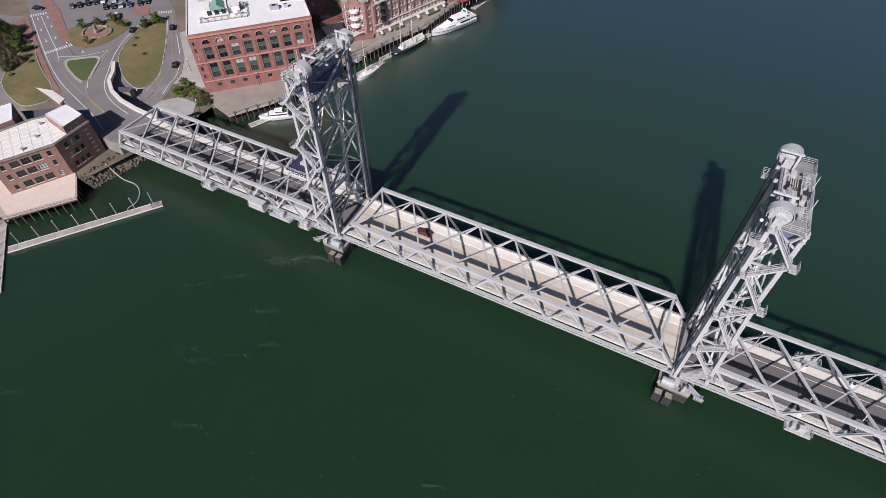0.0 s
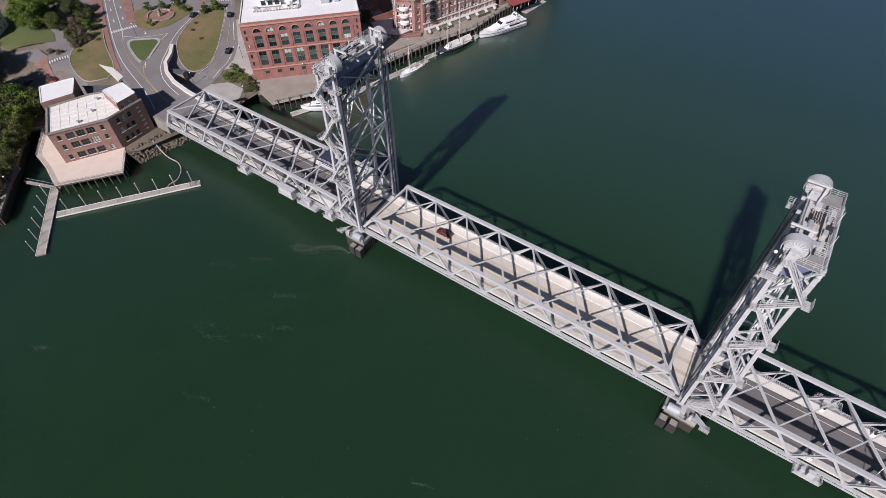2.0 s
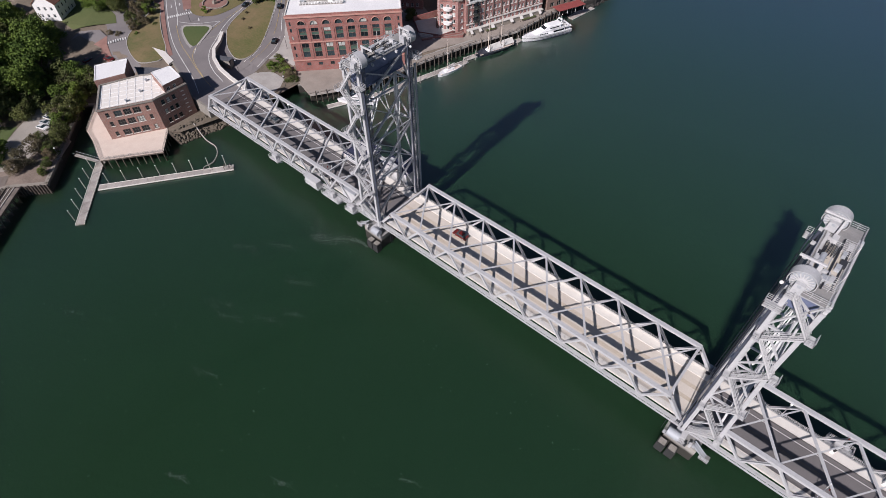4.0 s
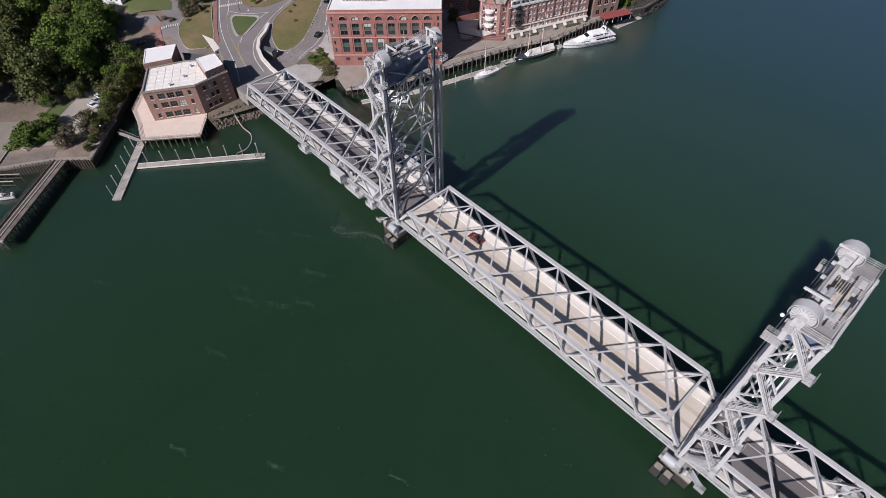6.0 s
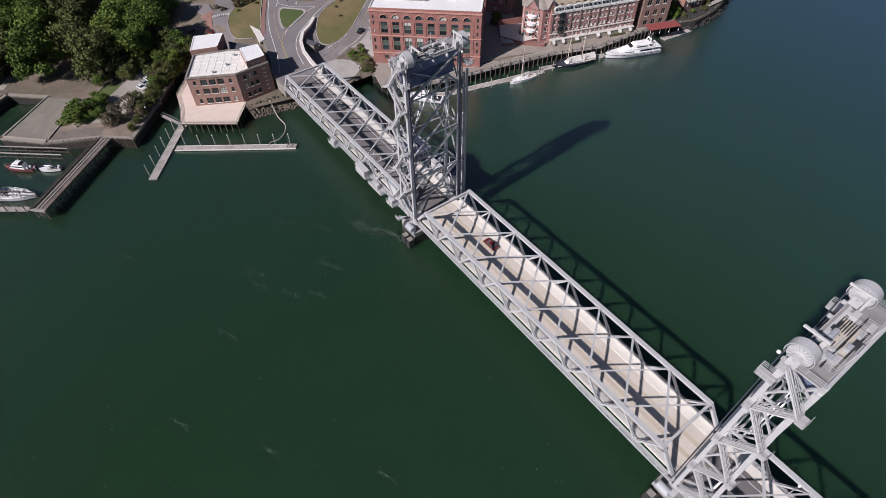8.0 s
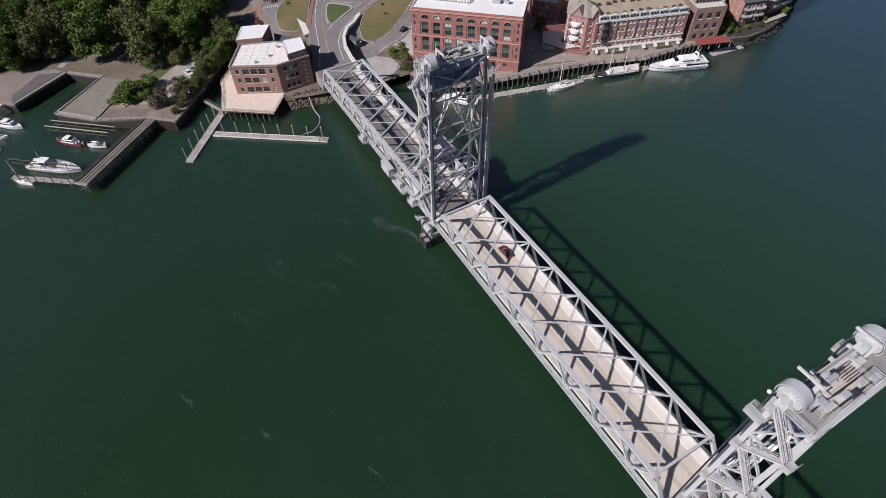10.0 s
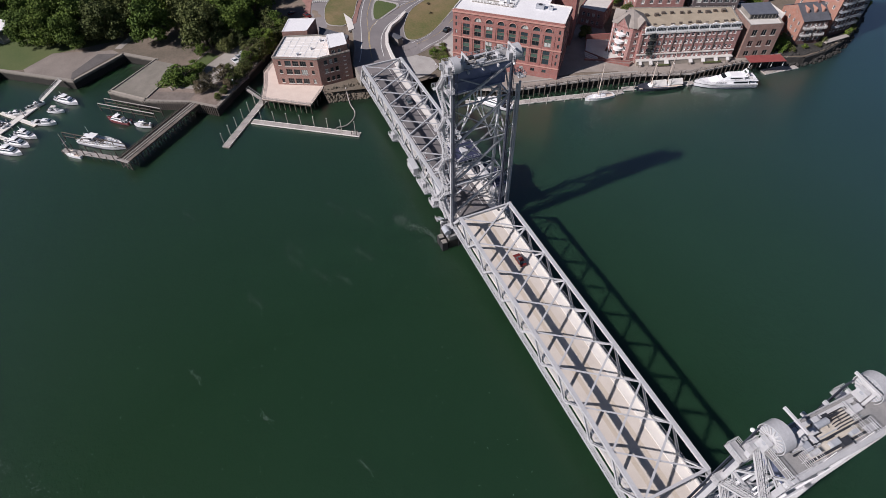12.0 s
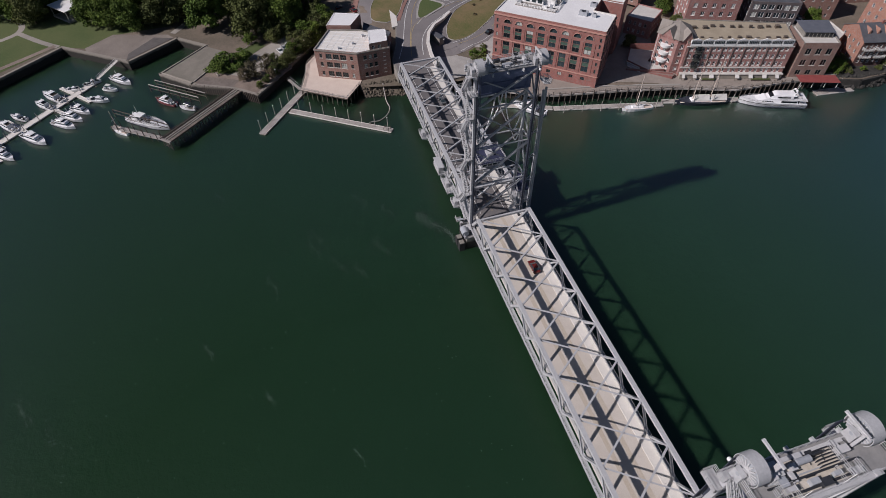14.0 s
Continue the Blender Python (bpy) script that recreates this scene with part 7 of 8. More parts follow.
for k in range(9):
    for y in (-1, 1):
        if (k + y) % 4:
            part("bench", bx(bx(B(), -EL * 0.20 + 1.15 * k, y * 1.05 - 0.62, 1.34, -EL * 0.20 + 1.15 * k + 0.45, y * 1.05 + 0.62, 1.75), -EL * 0.20 + 1.15 * k - 0.08, y * 1.05 - 0.62, 1.34, -EL * 0.20 + 1.15 * k - 0.004, y * 1.05 + 0.62, 2.15), (PAINT_W, CANVAS, HULL)[k % 3], eb)
part("wheelhouse", house_bm(-EL * 0.36, -EL * 0.20, EW * 0.5, 1.34, 3.2, 0.5, 0.95), HULL, eb)
part("wheelhouse_glass", house_bm(-EL * 0.355, -EL * 0.195, EW * 0.51, 2.3, 2.9, 0.3, 0.99), PANE_D, eb)
part("canopy", bx(B(), -EL * 0.25, -1.5, 3.6, -EL * 0.09, 1.5, 3.72), PAINT_W, eb, "flat white canopy")
for x in (-EL * 0.24, -EL * 0.10):
    for y in (-1.4, 1.4):
        part("canopy_post", beam(B(), (x, y, 1.34), (x, y, 3.6), 0.08), STEEL, eb)
part("mast", tube(B(), (-EL * 0.2, 0, 3.7), (-EL * 0.2, 0, 7.5), 0.06, seg=6), PAINT_W, eb)
part("side_rail", rail_run(B(), [(-EL * 0.48, 1.9, 1.4), (EL * 0.1, 2.2, 1.5), (EL * 0.34, 1.2, 1.65), (EL * 0.47, 0, 1.8), (EL * 0.34, -1.2, 1.65), (EL * 0.1, -2.2, 1.5), (-EL * 0.48, -1.9, 1.4)], 0.9, 1.3, 0.04), PAINT_W, eb)
sailboat((-138, -114), turn_of((-140.5, -116.9), (-135.2, -111.1)), 7.5, "small white sloop at the finger pier", HULL, (0.08,), 8.5, False)
motorboat((-104.8, 36.6), turn_of((-109, 33.2), (-100.6, 40)), 14.5, "white cabin cruiser below the wharf", None, 1, "wharf boats")
sailboat((-91.8, 76.2), turn_of((-93.1, 69.9), (-91.0, 82.3)), 12.4, "white sloop moored at the floating dock", HULL, (0.06,), 13.5)
sailboat((-88.4, 101.8), turn_of((-91.2, 91.4), (-85.6, 112.2)), 21, "dark-hulled schooner with pale sail covers", HULL_D, (0.16, -0.16), 17, True, 3.4)
# motor yacht
YL, YW = 24.5, 5.9
ya = thing("motor_yacht", (-79.2, 126.9, 0), "large white three-deck motor yacht", "yacht", "", turn_of((-84.0, 115.6), (-74.4, 138.2)))
part("hull", hull_bm(YL, YW, 2.5, True, 0.3, 0.92), HULL, ya)
part("boot_stripe", hull_bm(YL * 1.002, YW * 1.006, 0.2, sheer=0, stern=0.92), HULL_D, ya)
part("rub_rail", hull_bm(YL * 1.001, YW * 1.012, 1.55, sheer=0.3, stern=0.92), STEEL_DK, ya)
part("topsides", hull_bm(YL * 1.003, YW * 1.016, 1.40, sheer=0.3, stern=0.92), HULL, ya)
dk = part("main_cabin", house_bm(-YL * 0.36, YL * 0.30, YW * 0.86, 2.3, 4.2, 4.2, 0.95), HULL, ya)
for y in (-1, 1):
    for k in range(5):
        part("cabin_window", bx(B(), YL * (0.02 + 0.034 * k), y * YW * 0.424 - 0.03, 3.0, YL * (0.045 + 0.034 * k), y * YW * 0.424 + 0.03, 3.45), PANE_D, dk)
    part("aft_glazing", bx(B(), -YL * 0.33, y * YW * 0.428 - 0.03, 2.9, -YL * 0.10, y * YW * 0.428 + 0.03, 3.75), PANE_D, dk, "long dark saloon window")
    part("side_rail", rail_run(B(), [(-YL * 0.46, y * 2.5, 4.4), (-YL * 0.06, y * 2.5, 4.4)], 0.9, 1.2, 0.035), STEEL, ya)
part("upper_deck", house_bm(-YL * 0.48, YL * 0.06, YW * 0.95, 4.21, 4.42, 0.2, 1.0), HULL, ya)
ud = part("upper_cabin", house_bm(-YL * 0.27, YL * 0.10, YW * 0.74, 4.43, 6.1, 2.6, 0.94), HULL, ya)
part("windscreen", beam(B(), (YL * 0.052, -1.45, 5.35), (YL * 0.052, 1.45, 5.35), 1.5, 0.12, (1.55, 0, 2.4)), PANE_D, ud, "dark raked windscreen")
for y in (-1, 1):
    part("cabin_window", bx(B(), -YL * 0.22, y * YW * 0.361 - 0.03, 5.0, -YL * 0.03, y * YW * 0.361 + 0.03, 5.6), PANE_D, ud)
part("hardtop", house_bm(-YL * 0.30, -YL * 0.01, YW * 0.78, 6.12, 6.35, 0.6), HULL, ya)
part("flybridge_seat", bx(B(), -YL * 0.40, -1.3, 4.43, -YL * 0.32, 1.3, 5.1), CANVAS, ya)
part("radar_arch", beam(beam(beam(B(), (-YL * 0.26, -1.6, 6.3), (-YL * 0.29, -1.3, 7.8), 0.3), (-YL * 0.26, 1.6, 6.3), (-YL * 0.29, 1.3, 7.8), 0.3), (-YL * 0.29, -1.4, 7.8), (-YL * 0.29, 1.4, 7.8), 0.3), HULL, ya)
part("radar_dome", ball(B(), (-YL * 0.29, 0.8, 8.2), 0.45, 12, 8), HULL, ya)
part("radar_dome", ball(B(), (-YL * 0.29, -0.9, 8.1), 0.35, 12, 8), HULL, ya)
part("antenna", tube(B(), (-YL * 0.29, 0, 7.9), (-YL * 0.33, 0, 11), 0.05, seg=6), HULL, ya)
for y in (-2.3, 2.3):
    part("deck_post", beam(B(), (-YL * 0.46, y, 2.3), (-YL * 0.46, y, 4.21), 0.14), HULL, ya)
part("aft_bulkhead", bx(B(), -YL * 0.37, -2.2, 2.4, -YL * 0.362, 2.2, 4.1), PANE_D, ya)
part("bow_rail", rail_run(B(), [(YL * 0.12, YW * 0.46, 2.7), (YL * 0.32, YW * 0.33, 2.85), (YL * 0.48, 0, 3.15), (YL * 0.32, -YW * 0.33, 2.85), (YL * 0.12, -YW * 0.46, 2.7)], 0.9, 1.5, 0.03, 2), STEEL, ya)

ya.scale = (1, 1, 0.8)
# riprap below the bridge end
random.seed(3)
rk = B()
for k in range(420):
    u, v = random.random(), random.random()
    a, c = Vector((-126.5, 12, 0.0)).lerp(Vector((-132.3, -21.5, 0)), u), Vector((-134.6, 10, 3.9)).lerp(Vector((-136.5, -22, 3.9)), u)
    p = a.lerp(c, v) + Vector((random.uniform(-0.4, 0.4), random.uniform(-0.4, 0.4), random.uniform(-0.1, 0.25)))
    r = random.uniform(0.35, 0.85)
    m = Matrix.Translation(p) @ Euler((random.random() * 6, random.random() * 6, random.random() * 6)).to_matrix().to_4x4() @ Matrix.Diagonal((r, r * random.uniform(0.6, 1), r * random.uniform(0.5, 0.8), 1))
    bmesh.ops.create_icosphere(rk, subdivisions=1, radius=1, matrix=m)
for v in rk.verts:
    v.co += Vector((random.uniform(-0.09, 0.09), random.uniform(-0.09, 0.09), random.uniform(-0.09, 0.09)))
me = bpy.data.meshes.new("riprap")
rk.to_mesh(me)
rk.free()
me.materials.append(ROCK)
tagged(new("riprap", me), "tumbled brown riprap stones at the waterline", "rocks", "", "stuff")
bank = B()
bank.faces.new([bank.verts.new(p) for p in ((-126, 13, -0.4), (-132, -22, -0.4), (-137, -23, 3.6), (-136, 13, 3.6))])
setting("bank", bank, EARTH, "earth bank under the riprap")

# ---- trees ----
def crown_mesh(name, seed, R, H, mat, n=2400, leaf=0.75, blobs=15, low=0.16):
    """Leaves on the outside of many overlapping clumps of uneven size, with gaps between them."""
    rg = np.random.RandomState(seed)
    cs = []
    for i in range(blobs):
        t, u = rg.uniform(0, 2 * np.pi), rg.uniform(0, 1)
        rr = R * (0.15 + 0.72 * np.sqrt(rg.uniform(0, 1))) * (1 - 0.5 * u * u)
        cs.append((rr * np.cos(t), rr * np.sin(t), H * (low + (0.80 - low) * u), R * rg.uniform(0.16, 0.42)))
    cs = np.array(cs)
    share = cs[:, 3] ** 2 / (cs[:, 3] ** 2).sum()
    k = rg.choice(blobs, n, p=share)
    d = rg.normal(size=(n, 3))
    d[:, 2] = np.abs(d[:, 2]) * 0.9 - 0.25
    d /= np.linalg.norm(d, axis=1)[:, None]
    c = cs[k, :3] + d * cs[k, 3:4] * rg.uniform(0.55, 1.22, (n, 1))
    nrm = d * 0.7 + rg.normal(size=(n, 3)) * 0.55
    nrm /= np.linalg.norm(nrm, axis=1)[:, None]
    a = np.cross(nrm, rg.normal(size=(n, 3)))
    a /= np.linalg.norm(a, axis=1)[:, None]
    b = np.cross(nrm, a)
    s = leaf * rg.uniform(0.5, 1.25, (n, 1))
    v = np.stack([c - a * s * 0.5 - b * s * 0.2, c + a * s * 0.1 - b * s * 0.5, c + a * s * 0.55 + b * s * 0.1, c - a * s * 0.05 + b * s * 0.5], 1).reshape(-1, 3)
    me = bpy.data.meshes.new(name)
    me.from_pydata(v.tolist(), [], np.arange(n * 4).reshape(-1, 4).tolist())
    me.materials.append(mat)
    return me


def trunk_mesh(seed, R, H):
    rg = random.Random(seed)
    bm = tube(B(), (0, 0, -0.4), (0.2, 0.1, H * 0.45), 0.38, 0.22, 8)
    for i in range(6):
        t = 2 * math.pi * i / 6 + rg.random()
        tube(bm, (0.15, 0.1, H * (0.28 + 0.05 * (i % 4))), (R * 0.55 * math.cos(t), R * 0.55 * math.sin(t), H * rg.uniform(0.55, 0.8)), 0.16, 0.05, 6)
    return mesh_of("trunk", bm, BARK)


TREES = []
for i, (R, H, mt) in enumerate(((6.2, 13, LEAF), (7.0, 15, LEAF), (5.4, 14, LEAF), (6.4, 12.5, LEAF_O), (5.0, 15, LEAF_O))):
    TREES.append((trunk_mesh(i, R, H), crown_mesh("crown", 40 + i, R, H, mt, 9600, 0.54, 46), mt))
SMALL = [(trunk_mesh(20 + i, 2.8, 6), crown_mesh("crown", 60 + i, 2.8, 6, mt, 2400, 0.3, 20, 0.1), mt) for i, mt in enumerate((LEAF_B, LEAF_O, LEAF))]


def tree(x, y, kind, scale, label, group, name="tree"):
    tk, cr, mt = kind
    th = thing(name, (x, y, land_z(x, y)), label, "tree", group, random.uniform(0, 360))
    th.scale = (scale,) * 3
    part("trunk", tk, BARK, th)
    part("crown", cr, mt, th)
    return th


def inside(p, poly):
    x, y, r = p[0], p[1], False
    for (x0, y0), (x1, y1) in zip(poly, poly[1:] + poly[:1]):
        if (y0 > y) != (y1 > y) and x < (x1 - x0) * (y - y0) / (y1 - y0) + x0:
            r = not r
    return r


random.seed(77)
WOODS = [(-186, -58), (-195, -74), (-212, -90), (-214, -116), (-223, -129), (-242, -160), (-262, -172), (-345, -190), (-345, -52), (-280, -46), (-252, -38), (-228, -27), (-210, -27), (-196, -40)]
CLEAR = [(-239.5, -143.5, 15), (-222, -80, 6), (-235, -100, 6), (-221, -150, 14), (-236, -166, 9)]
got = []
for k in range(6000):
    p = (random.uniform(-345, -190), random.uniform(-190, 14))
    if inside(p, WOODS) and all(dist(p, q) > 12.0 for q in got) and all(dist(p, c[:2]) > c[2] for c in CLEAR):
        got.append(p)
        tree(*p, TREES[random.choice((0, 0, 1, 1, 2, 3, 4))], random.uniform(1.1, 1.55), "broad green park tree in full leaf", "park trees")
for x, y, s in ((-246, -176, 1.0), (-256, -188, 1.1), (-270, -196, 1.0), (-290, -205, 1.1), (-237, -158, 1.25), (-245, -166, 1.3), (-226, -130, 1.2), (-231, -131, 1.1), (-250, -158, 1.3), (-252, -140, 1.3), (-205, 100, 0.7), (-150, 122, 0.7), (-141, 132, 0.6), (-155, 170, 0.7), (-120, 178, 0.6), (-150, 205, 0.8), (-175, 135, 0.7), (-128, 92, 0.45), (-134, 118, 0.6), (-110, 172, 0.55)):
    tree(x, y, TREES[random.choice((0, 1, 3))], s, "green street tree in full leaf", "street trees")
for x, y, s, k in ((-156.5, -62.5, 1.25, 0), (-160.8, -57.2, 1.2, 0), (-178, -40, 1.3, 1), (-155.2, -66.5, 0.95, 0), (-182, -30, 1.3, 1), (-187, -50, 1.2, 1),
                   (-184, -62, 1.1, 2), (-87, 163, 0.9, 2), (-88, 158, 0.6, 2)):
    tree(x, y, SMALL[k], s, "small sparse shore tree with brownish leaves" if k == 0 else "small olive-green shore tree", "shore trees", "small_tree")
for x, y, s, k in ((-168.6, -71.5, 2.2, 2), (-166.2, -75.5, 1.8, 2), (-171.5, -67.5, 1.7, 2), (-164.0, -69.0, 1.3, 2), (-143.5, 31.0, 0.85, 2), (-140.3, 30.5, 0.85, 1), (-141, 27.6, 0.7, 1), (-137, 29.6, 0.8, 2), (-133.5, 28.6, 0.9, 0), (-130.5, 28, 0.7, 1), (-131.6, 26.0, 0.6, 1), (-145.5, 28, 0.7, 2), (-147, 33, 0.6, 1),
                   (-212, 8, 0.6, 1), (-209, 11, 0.45, 0), (-214, 12, 0.5, 1), (-216, 17, 0.5, 0), (-221, 22, 0.6, 1), (-206, 13, 0.4, 1), (-204, 3, 0.35, 2), (-190, 62, 0.5, 1), (-185, 60, 0.45, 2), (-201, 50, 0.3, 0),
                   (-184, 45, 0.3, 0), (-180, 40, 0.3, 0), (-172, 38, 0.3, 0), (-209, -2, 0.5, 0), (-213, -4, 0.5, 0)):
    th = thing("shrub", (x, y, land_z(x, y) - 1.2 * s), "dense green shrub with small leaves" if k == 2 else "low brownish shrub with sparse leaves", "shrub", "shrubs", random.uniform(0, 360))
    th.scale = (s * 1.15, s * 1.15, s * 0.75)
    part("stem", SMALL[k][0], BARK, th)
    part("foliage", SMALL[k][1], SMALL[k][2], th)


for x, y, s, k in ((-246.5, 5.5, 1.0, 0), (-236.5, 3.8, 0.85, 1), (-241, 12.5, 0.95, 0), (-228.5, 8.5, 0.6, 3), (-262, 12, 1.1, 1), (-235, 20, 0.7, 3), (-258, -26, 0.9, 0), (-239, -23.5, 0.85, 3), (-228, -21.5, 0.7, 1), (-232, -28, 1.0, 3)):
    tree(x, y, TREES[k], s, "dark green tree beside the white house", "house trees")
for x, y, s, k in ((-214.5, 7.0, 1.15, 1), (-218, 12.0, 1.2, 0), (-222.5, 17.0, 1.1, 1), (-211, 10.5, 0.9, 0), (-215.5, 16.0, 1.0, 2), (-208.5, 4.0, 0.8, 0), (-226, 22.0, 1.1, 1), (-187.5, 59.0, 0.9, 2), (-189, 54, 0.8, 1), (-199, 33, 0.55, 2), (-208, 46, 0.7, 1), (-212, 41, 0.7, 2), (-197, 49.5, 0.65, 2), (-205, 51.5, 0.7, 1)):
    tree(x, y, SMALL[k], s, "small thin street tree on the lawn", "lawn trees", "small_tree")


# ---- cars ----
def car_meshes(paint):
    L, W = 4.5, 1.8
    bm = B()
    prof = [(-2.25, 0.35), (-2.25, 0.85), (-2.1, 0.95), (-1.0, 1.0), (1.0, 0.98), (2.0, 0.82), (2.25, 0.65), (2.25, 0.35)]
    ring = [[bm.verts.new((x, y, z)) for x, z in prof] for y in (-W / 2, W / 2)]
    n = len(prof)
    for i in range(n):
        j = (i + 1) % n
        bm.faces.new((ring[0][i], ring[0][j], ring[1][j], ring[1][i]))
    bm.faces.new(ring[0][::-1])
    bm.faces.new(ring[1])
    body = mesh_of("body", bm, paint)
    cab = B()
    lo = [cab.verts.new(p) for p in ((-1.75, -0.82, 0.98), (1.05, -0.82, 0.98), (1.05, 0.82, 0.98), (-1.75, 0.82, 0.98))]
    hi = [cab.verts.new(p) for p in ((-1.2, -0.66, 1.44), (0.25, -0.66, 1.44), (0.25, 0.66, 1.44), (-1.2, 0.66, 1.44))]
    for i in range(4):
        j = (i + 1) % 4
        cab.faces.new((lo[i], lo[j], hi[j], hi[i]))
    cab.faces.new(hi)
    glass = mesh_of("window_glass", cab, GLASS)
    roof = mesh_of("roof", bx(B(), -1.18, -0.66, 1.444, 0.24, 0.66, 1.5), paint)
    return body, glass, roof


CARS = {n: car_meshes(m) for n, m in CAR_PAINT.items()}
WHEEL = mesh_of("wheel", tube(B(), (0, -0.11, 0.33), (0, 0.11, 0.33), 0.33, seg=14), RUBBER)
RIM = mesh_of("rim", tube(B(), (0, -0.125, 0.33), (0, 0.125, 0.33), 0.19, seg=10), STEEL)
LAMP = mesh_of("headlight", bx(B(), 2.2, -0.2, 0.62, 2.27, 0.2, 0.76), PAINT_W)


def car(x, y, turn, colour, group="parked cars", z=None):
    th = thing("car", (x, y, (land_z(x, y) + 0.1) if z is None else z), colour + " car on the asphalt", "car", group, turn)
    body, glass, roof = CARS[colour]
    part("body", body, CAR_PAINT[colour], th)
    part("window_glass", glass, GLASS, th)
    part("roof", roof, CAR_PAINT[colour], th)
    for sx in (-1.4, 1.4):
        for sy in (-0.8, 0.8):
            w = part("wheel", WHEEL, RUBBER, th)
            w.location = (sx, sy, 0)
            part("rim", RIM, STEEL, w)
    for sy in (-0.65, 0.65):
        part("headlight", LAMP, PAINT_W, th).location = (0, sy, 0)


car(-24.5, 3.0, 180, "red", "cars on the bridge", ROAD_Z + 0.01)
car(-108.0, 2.8, 180, "grey", "cars on the bridge", ROAD_Z + 0.01)
random.seed(9)
car(-158.5, 40.0, 128, "black")
car(-177.6, 58.2, 135, "black")
car(-190.5, 49.0, 118, "black")
car(-245, 43.7, 28, "black")
car(-195.5, -13.8, 20, "red")
for x, y, turn, c in ((-229, 16, 58, "black"), (-226, 21, 58, "grey"), (-234, 12, 58, "silver"), (-246, -31, 30, "grey"), (-255, -35, 28, "black"), (-203.5, -19, 100, "red")):
    car(x, y, turn, c)
for i, c in enumerate(("white", "silver", "white", "grey", "white", "silver", "black")):
    car(-173 - i * 2.15, -50.6 + i * 2.0, 20 + random.uniform(-5, 5), c)
for x, y, c in ((-230.8, 54.4, "black"), (-229, 57.2, "black"), (-226.9, 59.8, "black"), (-224.8, 62.2, "white"), (-218.6, 58.4, "black"), (-216.1, 60.6, "black"), (-220.7, 64.8, "silver"), (-217.4, 67.2, "grey"), (-213.6, 62.6, "silver"), (-208.1, 68.3, "black"),
                (-209.7, 52.6, "grey"), (-207.1, 55.0, "white"), (-222.6, 66.9, "silver"), (-233, 52, "grey"), (-211, 65, "blue"), (-206.5, 71, "black"), (-236, 63, "white"), (-234, 66, "silver"), (-232, 69, "black"), (-229.5, 71.5, "red"), (-227, 74, "grey"), (-240, 60, "black"), (-243, 57, "silver"), (-224.5, 76.5, "white"), (-222, 79, "black")):
    car(x, y, -40 + random.uniform(-5, 5), c)
for i in range(7):
    car(-118 - i * 3.1, 174 + i * 1.2, 100 + random.uniform(-4, 4), random.choice(("white", "silver", "black", "grey")))

# ---- road paint and street things ----
def paint_line(name, pts, w, mat, label, off=0.11):
    bm = B()
    pts = [Vector(p) for p in pts]
    dense = []
    for a, c in zip(pts, pts[1:]):
        n = max(1, int((c - a).length / 2))
        dense += [a.lerp(c, i / n) for i in range(n)]
    dense.append(pts[-1])
    prev = None
    for i, p in enumerate(dense):
        d = (dense[min(i + 1, len(dense) - 1)] - dense[max(i - 1, 0)]).normalized()
        o = Vector((-d.y, d.x)) * w / 2
        row = [bm.verts.new((*(p + s * o), max(land_z(p.x, p.y) + off, 8.075 if inside(p, RAMP_L + RAMP_R[::-1]) else 0))) for s in (-1, 1)]
        if prev:
            bm.faces.new((prev[0], row[0], row[1], prev[1]))
        prev = row
    me = bpy.data.meshes.new(name)
    bm.to_mesh(me)
    bm.free()
    me.materials.append(mat)
    return tagged(new(name, me), label, "road marking", "", "structure")


def curve(pts, n=3):
    for _ in range(n):
        out = [pts[0]]
        for a, c in zip(pts, pts[1:]):
            out += [(0.75 * a[0] + 0.25 * c[0], 0.75 * a[1] + 0.25 * c[1]), (0.25 * a[0] + 0.75 * c[0], 0.25 * a[1] + 0.75 * c[1])]
        pts = out + [pts[-1]]
    return pts


EDGE, MID = "white edge line of the road", "yellow centre line of the road"
paint_line("trim_edge_line", curve([(-143.5, -4.8), (-153.6, -0.6), (-166, 3.0), (-181, 7.4), (-197, 14.2), (-217, 24.6), (-243.4, 38.9)]), 0.24, ROADWHITE, EDGE)
paint_line("trim_edge_line", curve([(-143.5, 5.6), (-152, 7.2), (-160, 10.0), (-168, 15.2), (-173.5, 22), (-181.5, 31), (-188.5, 43), (-194.5, 58)]), 0.24, ROADWHITE, EDGE)
paint_line("trim_edge_line", curve([(-188, 65.4), (-174.2, 52.2), (-164, 39.4), (-156.6, 29), (-155.2, 22)]), 0.2, ROADWHITE, EDGE)
paint_line("trim_edge_line", curve([(-172.5, 55.5), (-160, 44.3), (-152.6, 35.2), (-150.3, 28.5), (-148.6, 22)]), 0.2, ROADWHITE, EDGE)
paint_line("trim_centre_line", curve([(-143.5, 0.6), (-157, 3.4), (-172, 8.0), (-181, 10.2), (-198, 18.2)]), 0.16, YELLOW, MID)
paint_line("trim_centre_line", curve([(-150, 2.0), (-166, 6.4), (-173, 11), (-180, 21), (-185, 31), (-190, 46), (-195, 58)]), 0.16, YELLOW, "yellow lane line of the branch road")
paint_line("trim_centre_line", curve([(-153.6, 23.7), (-154.6, 29), (-160, 39.8), (-173.9, 55.2), (-188, 68)]), 0.14, YELLOW, "yellow lane line of the side road")
paint_line("trim_lane_line", [(-197.1, 18.4), (-205.8, 23.6), (-219.9, 30.6), (-238, 40.0)], 0.22, ROADWHITE, "white lane line of the street")
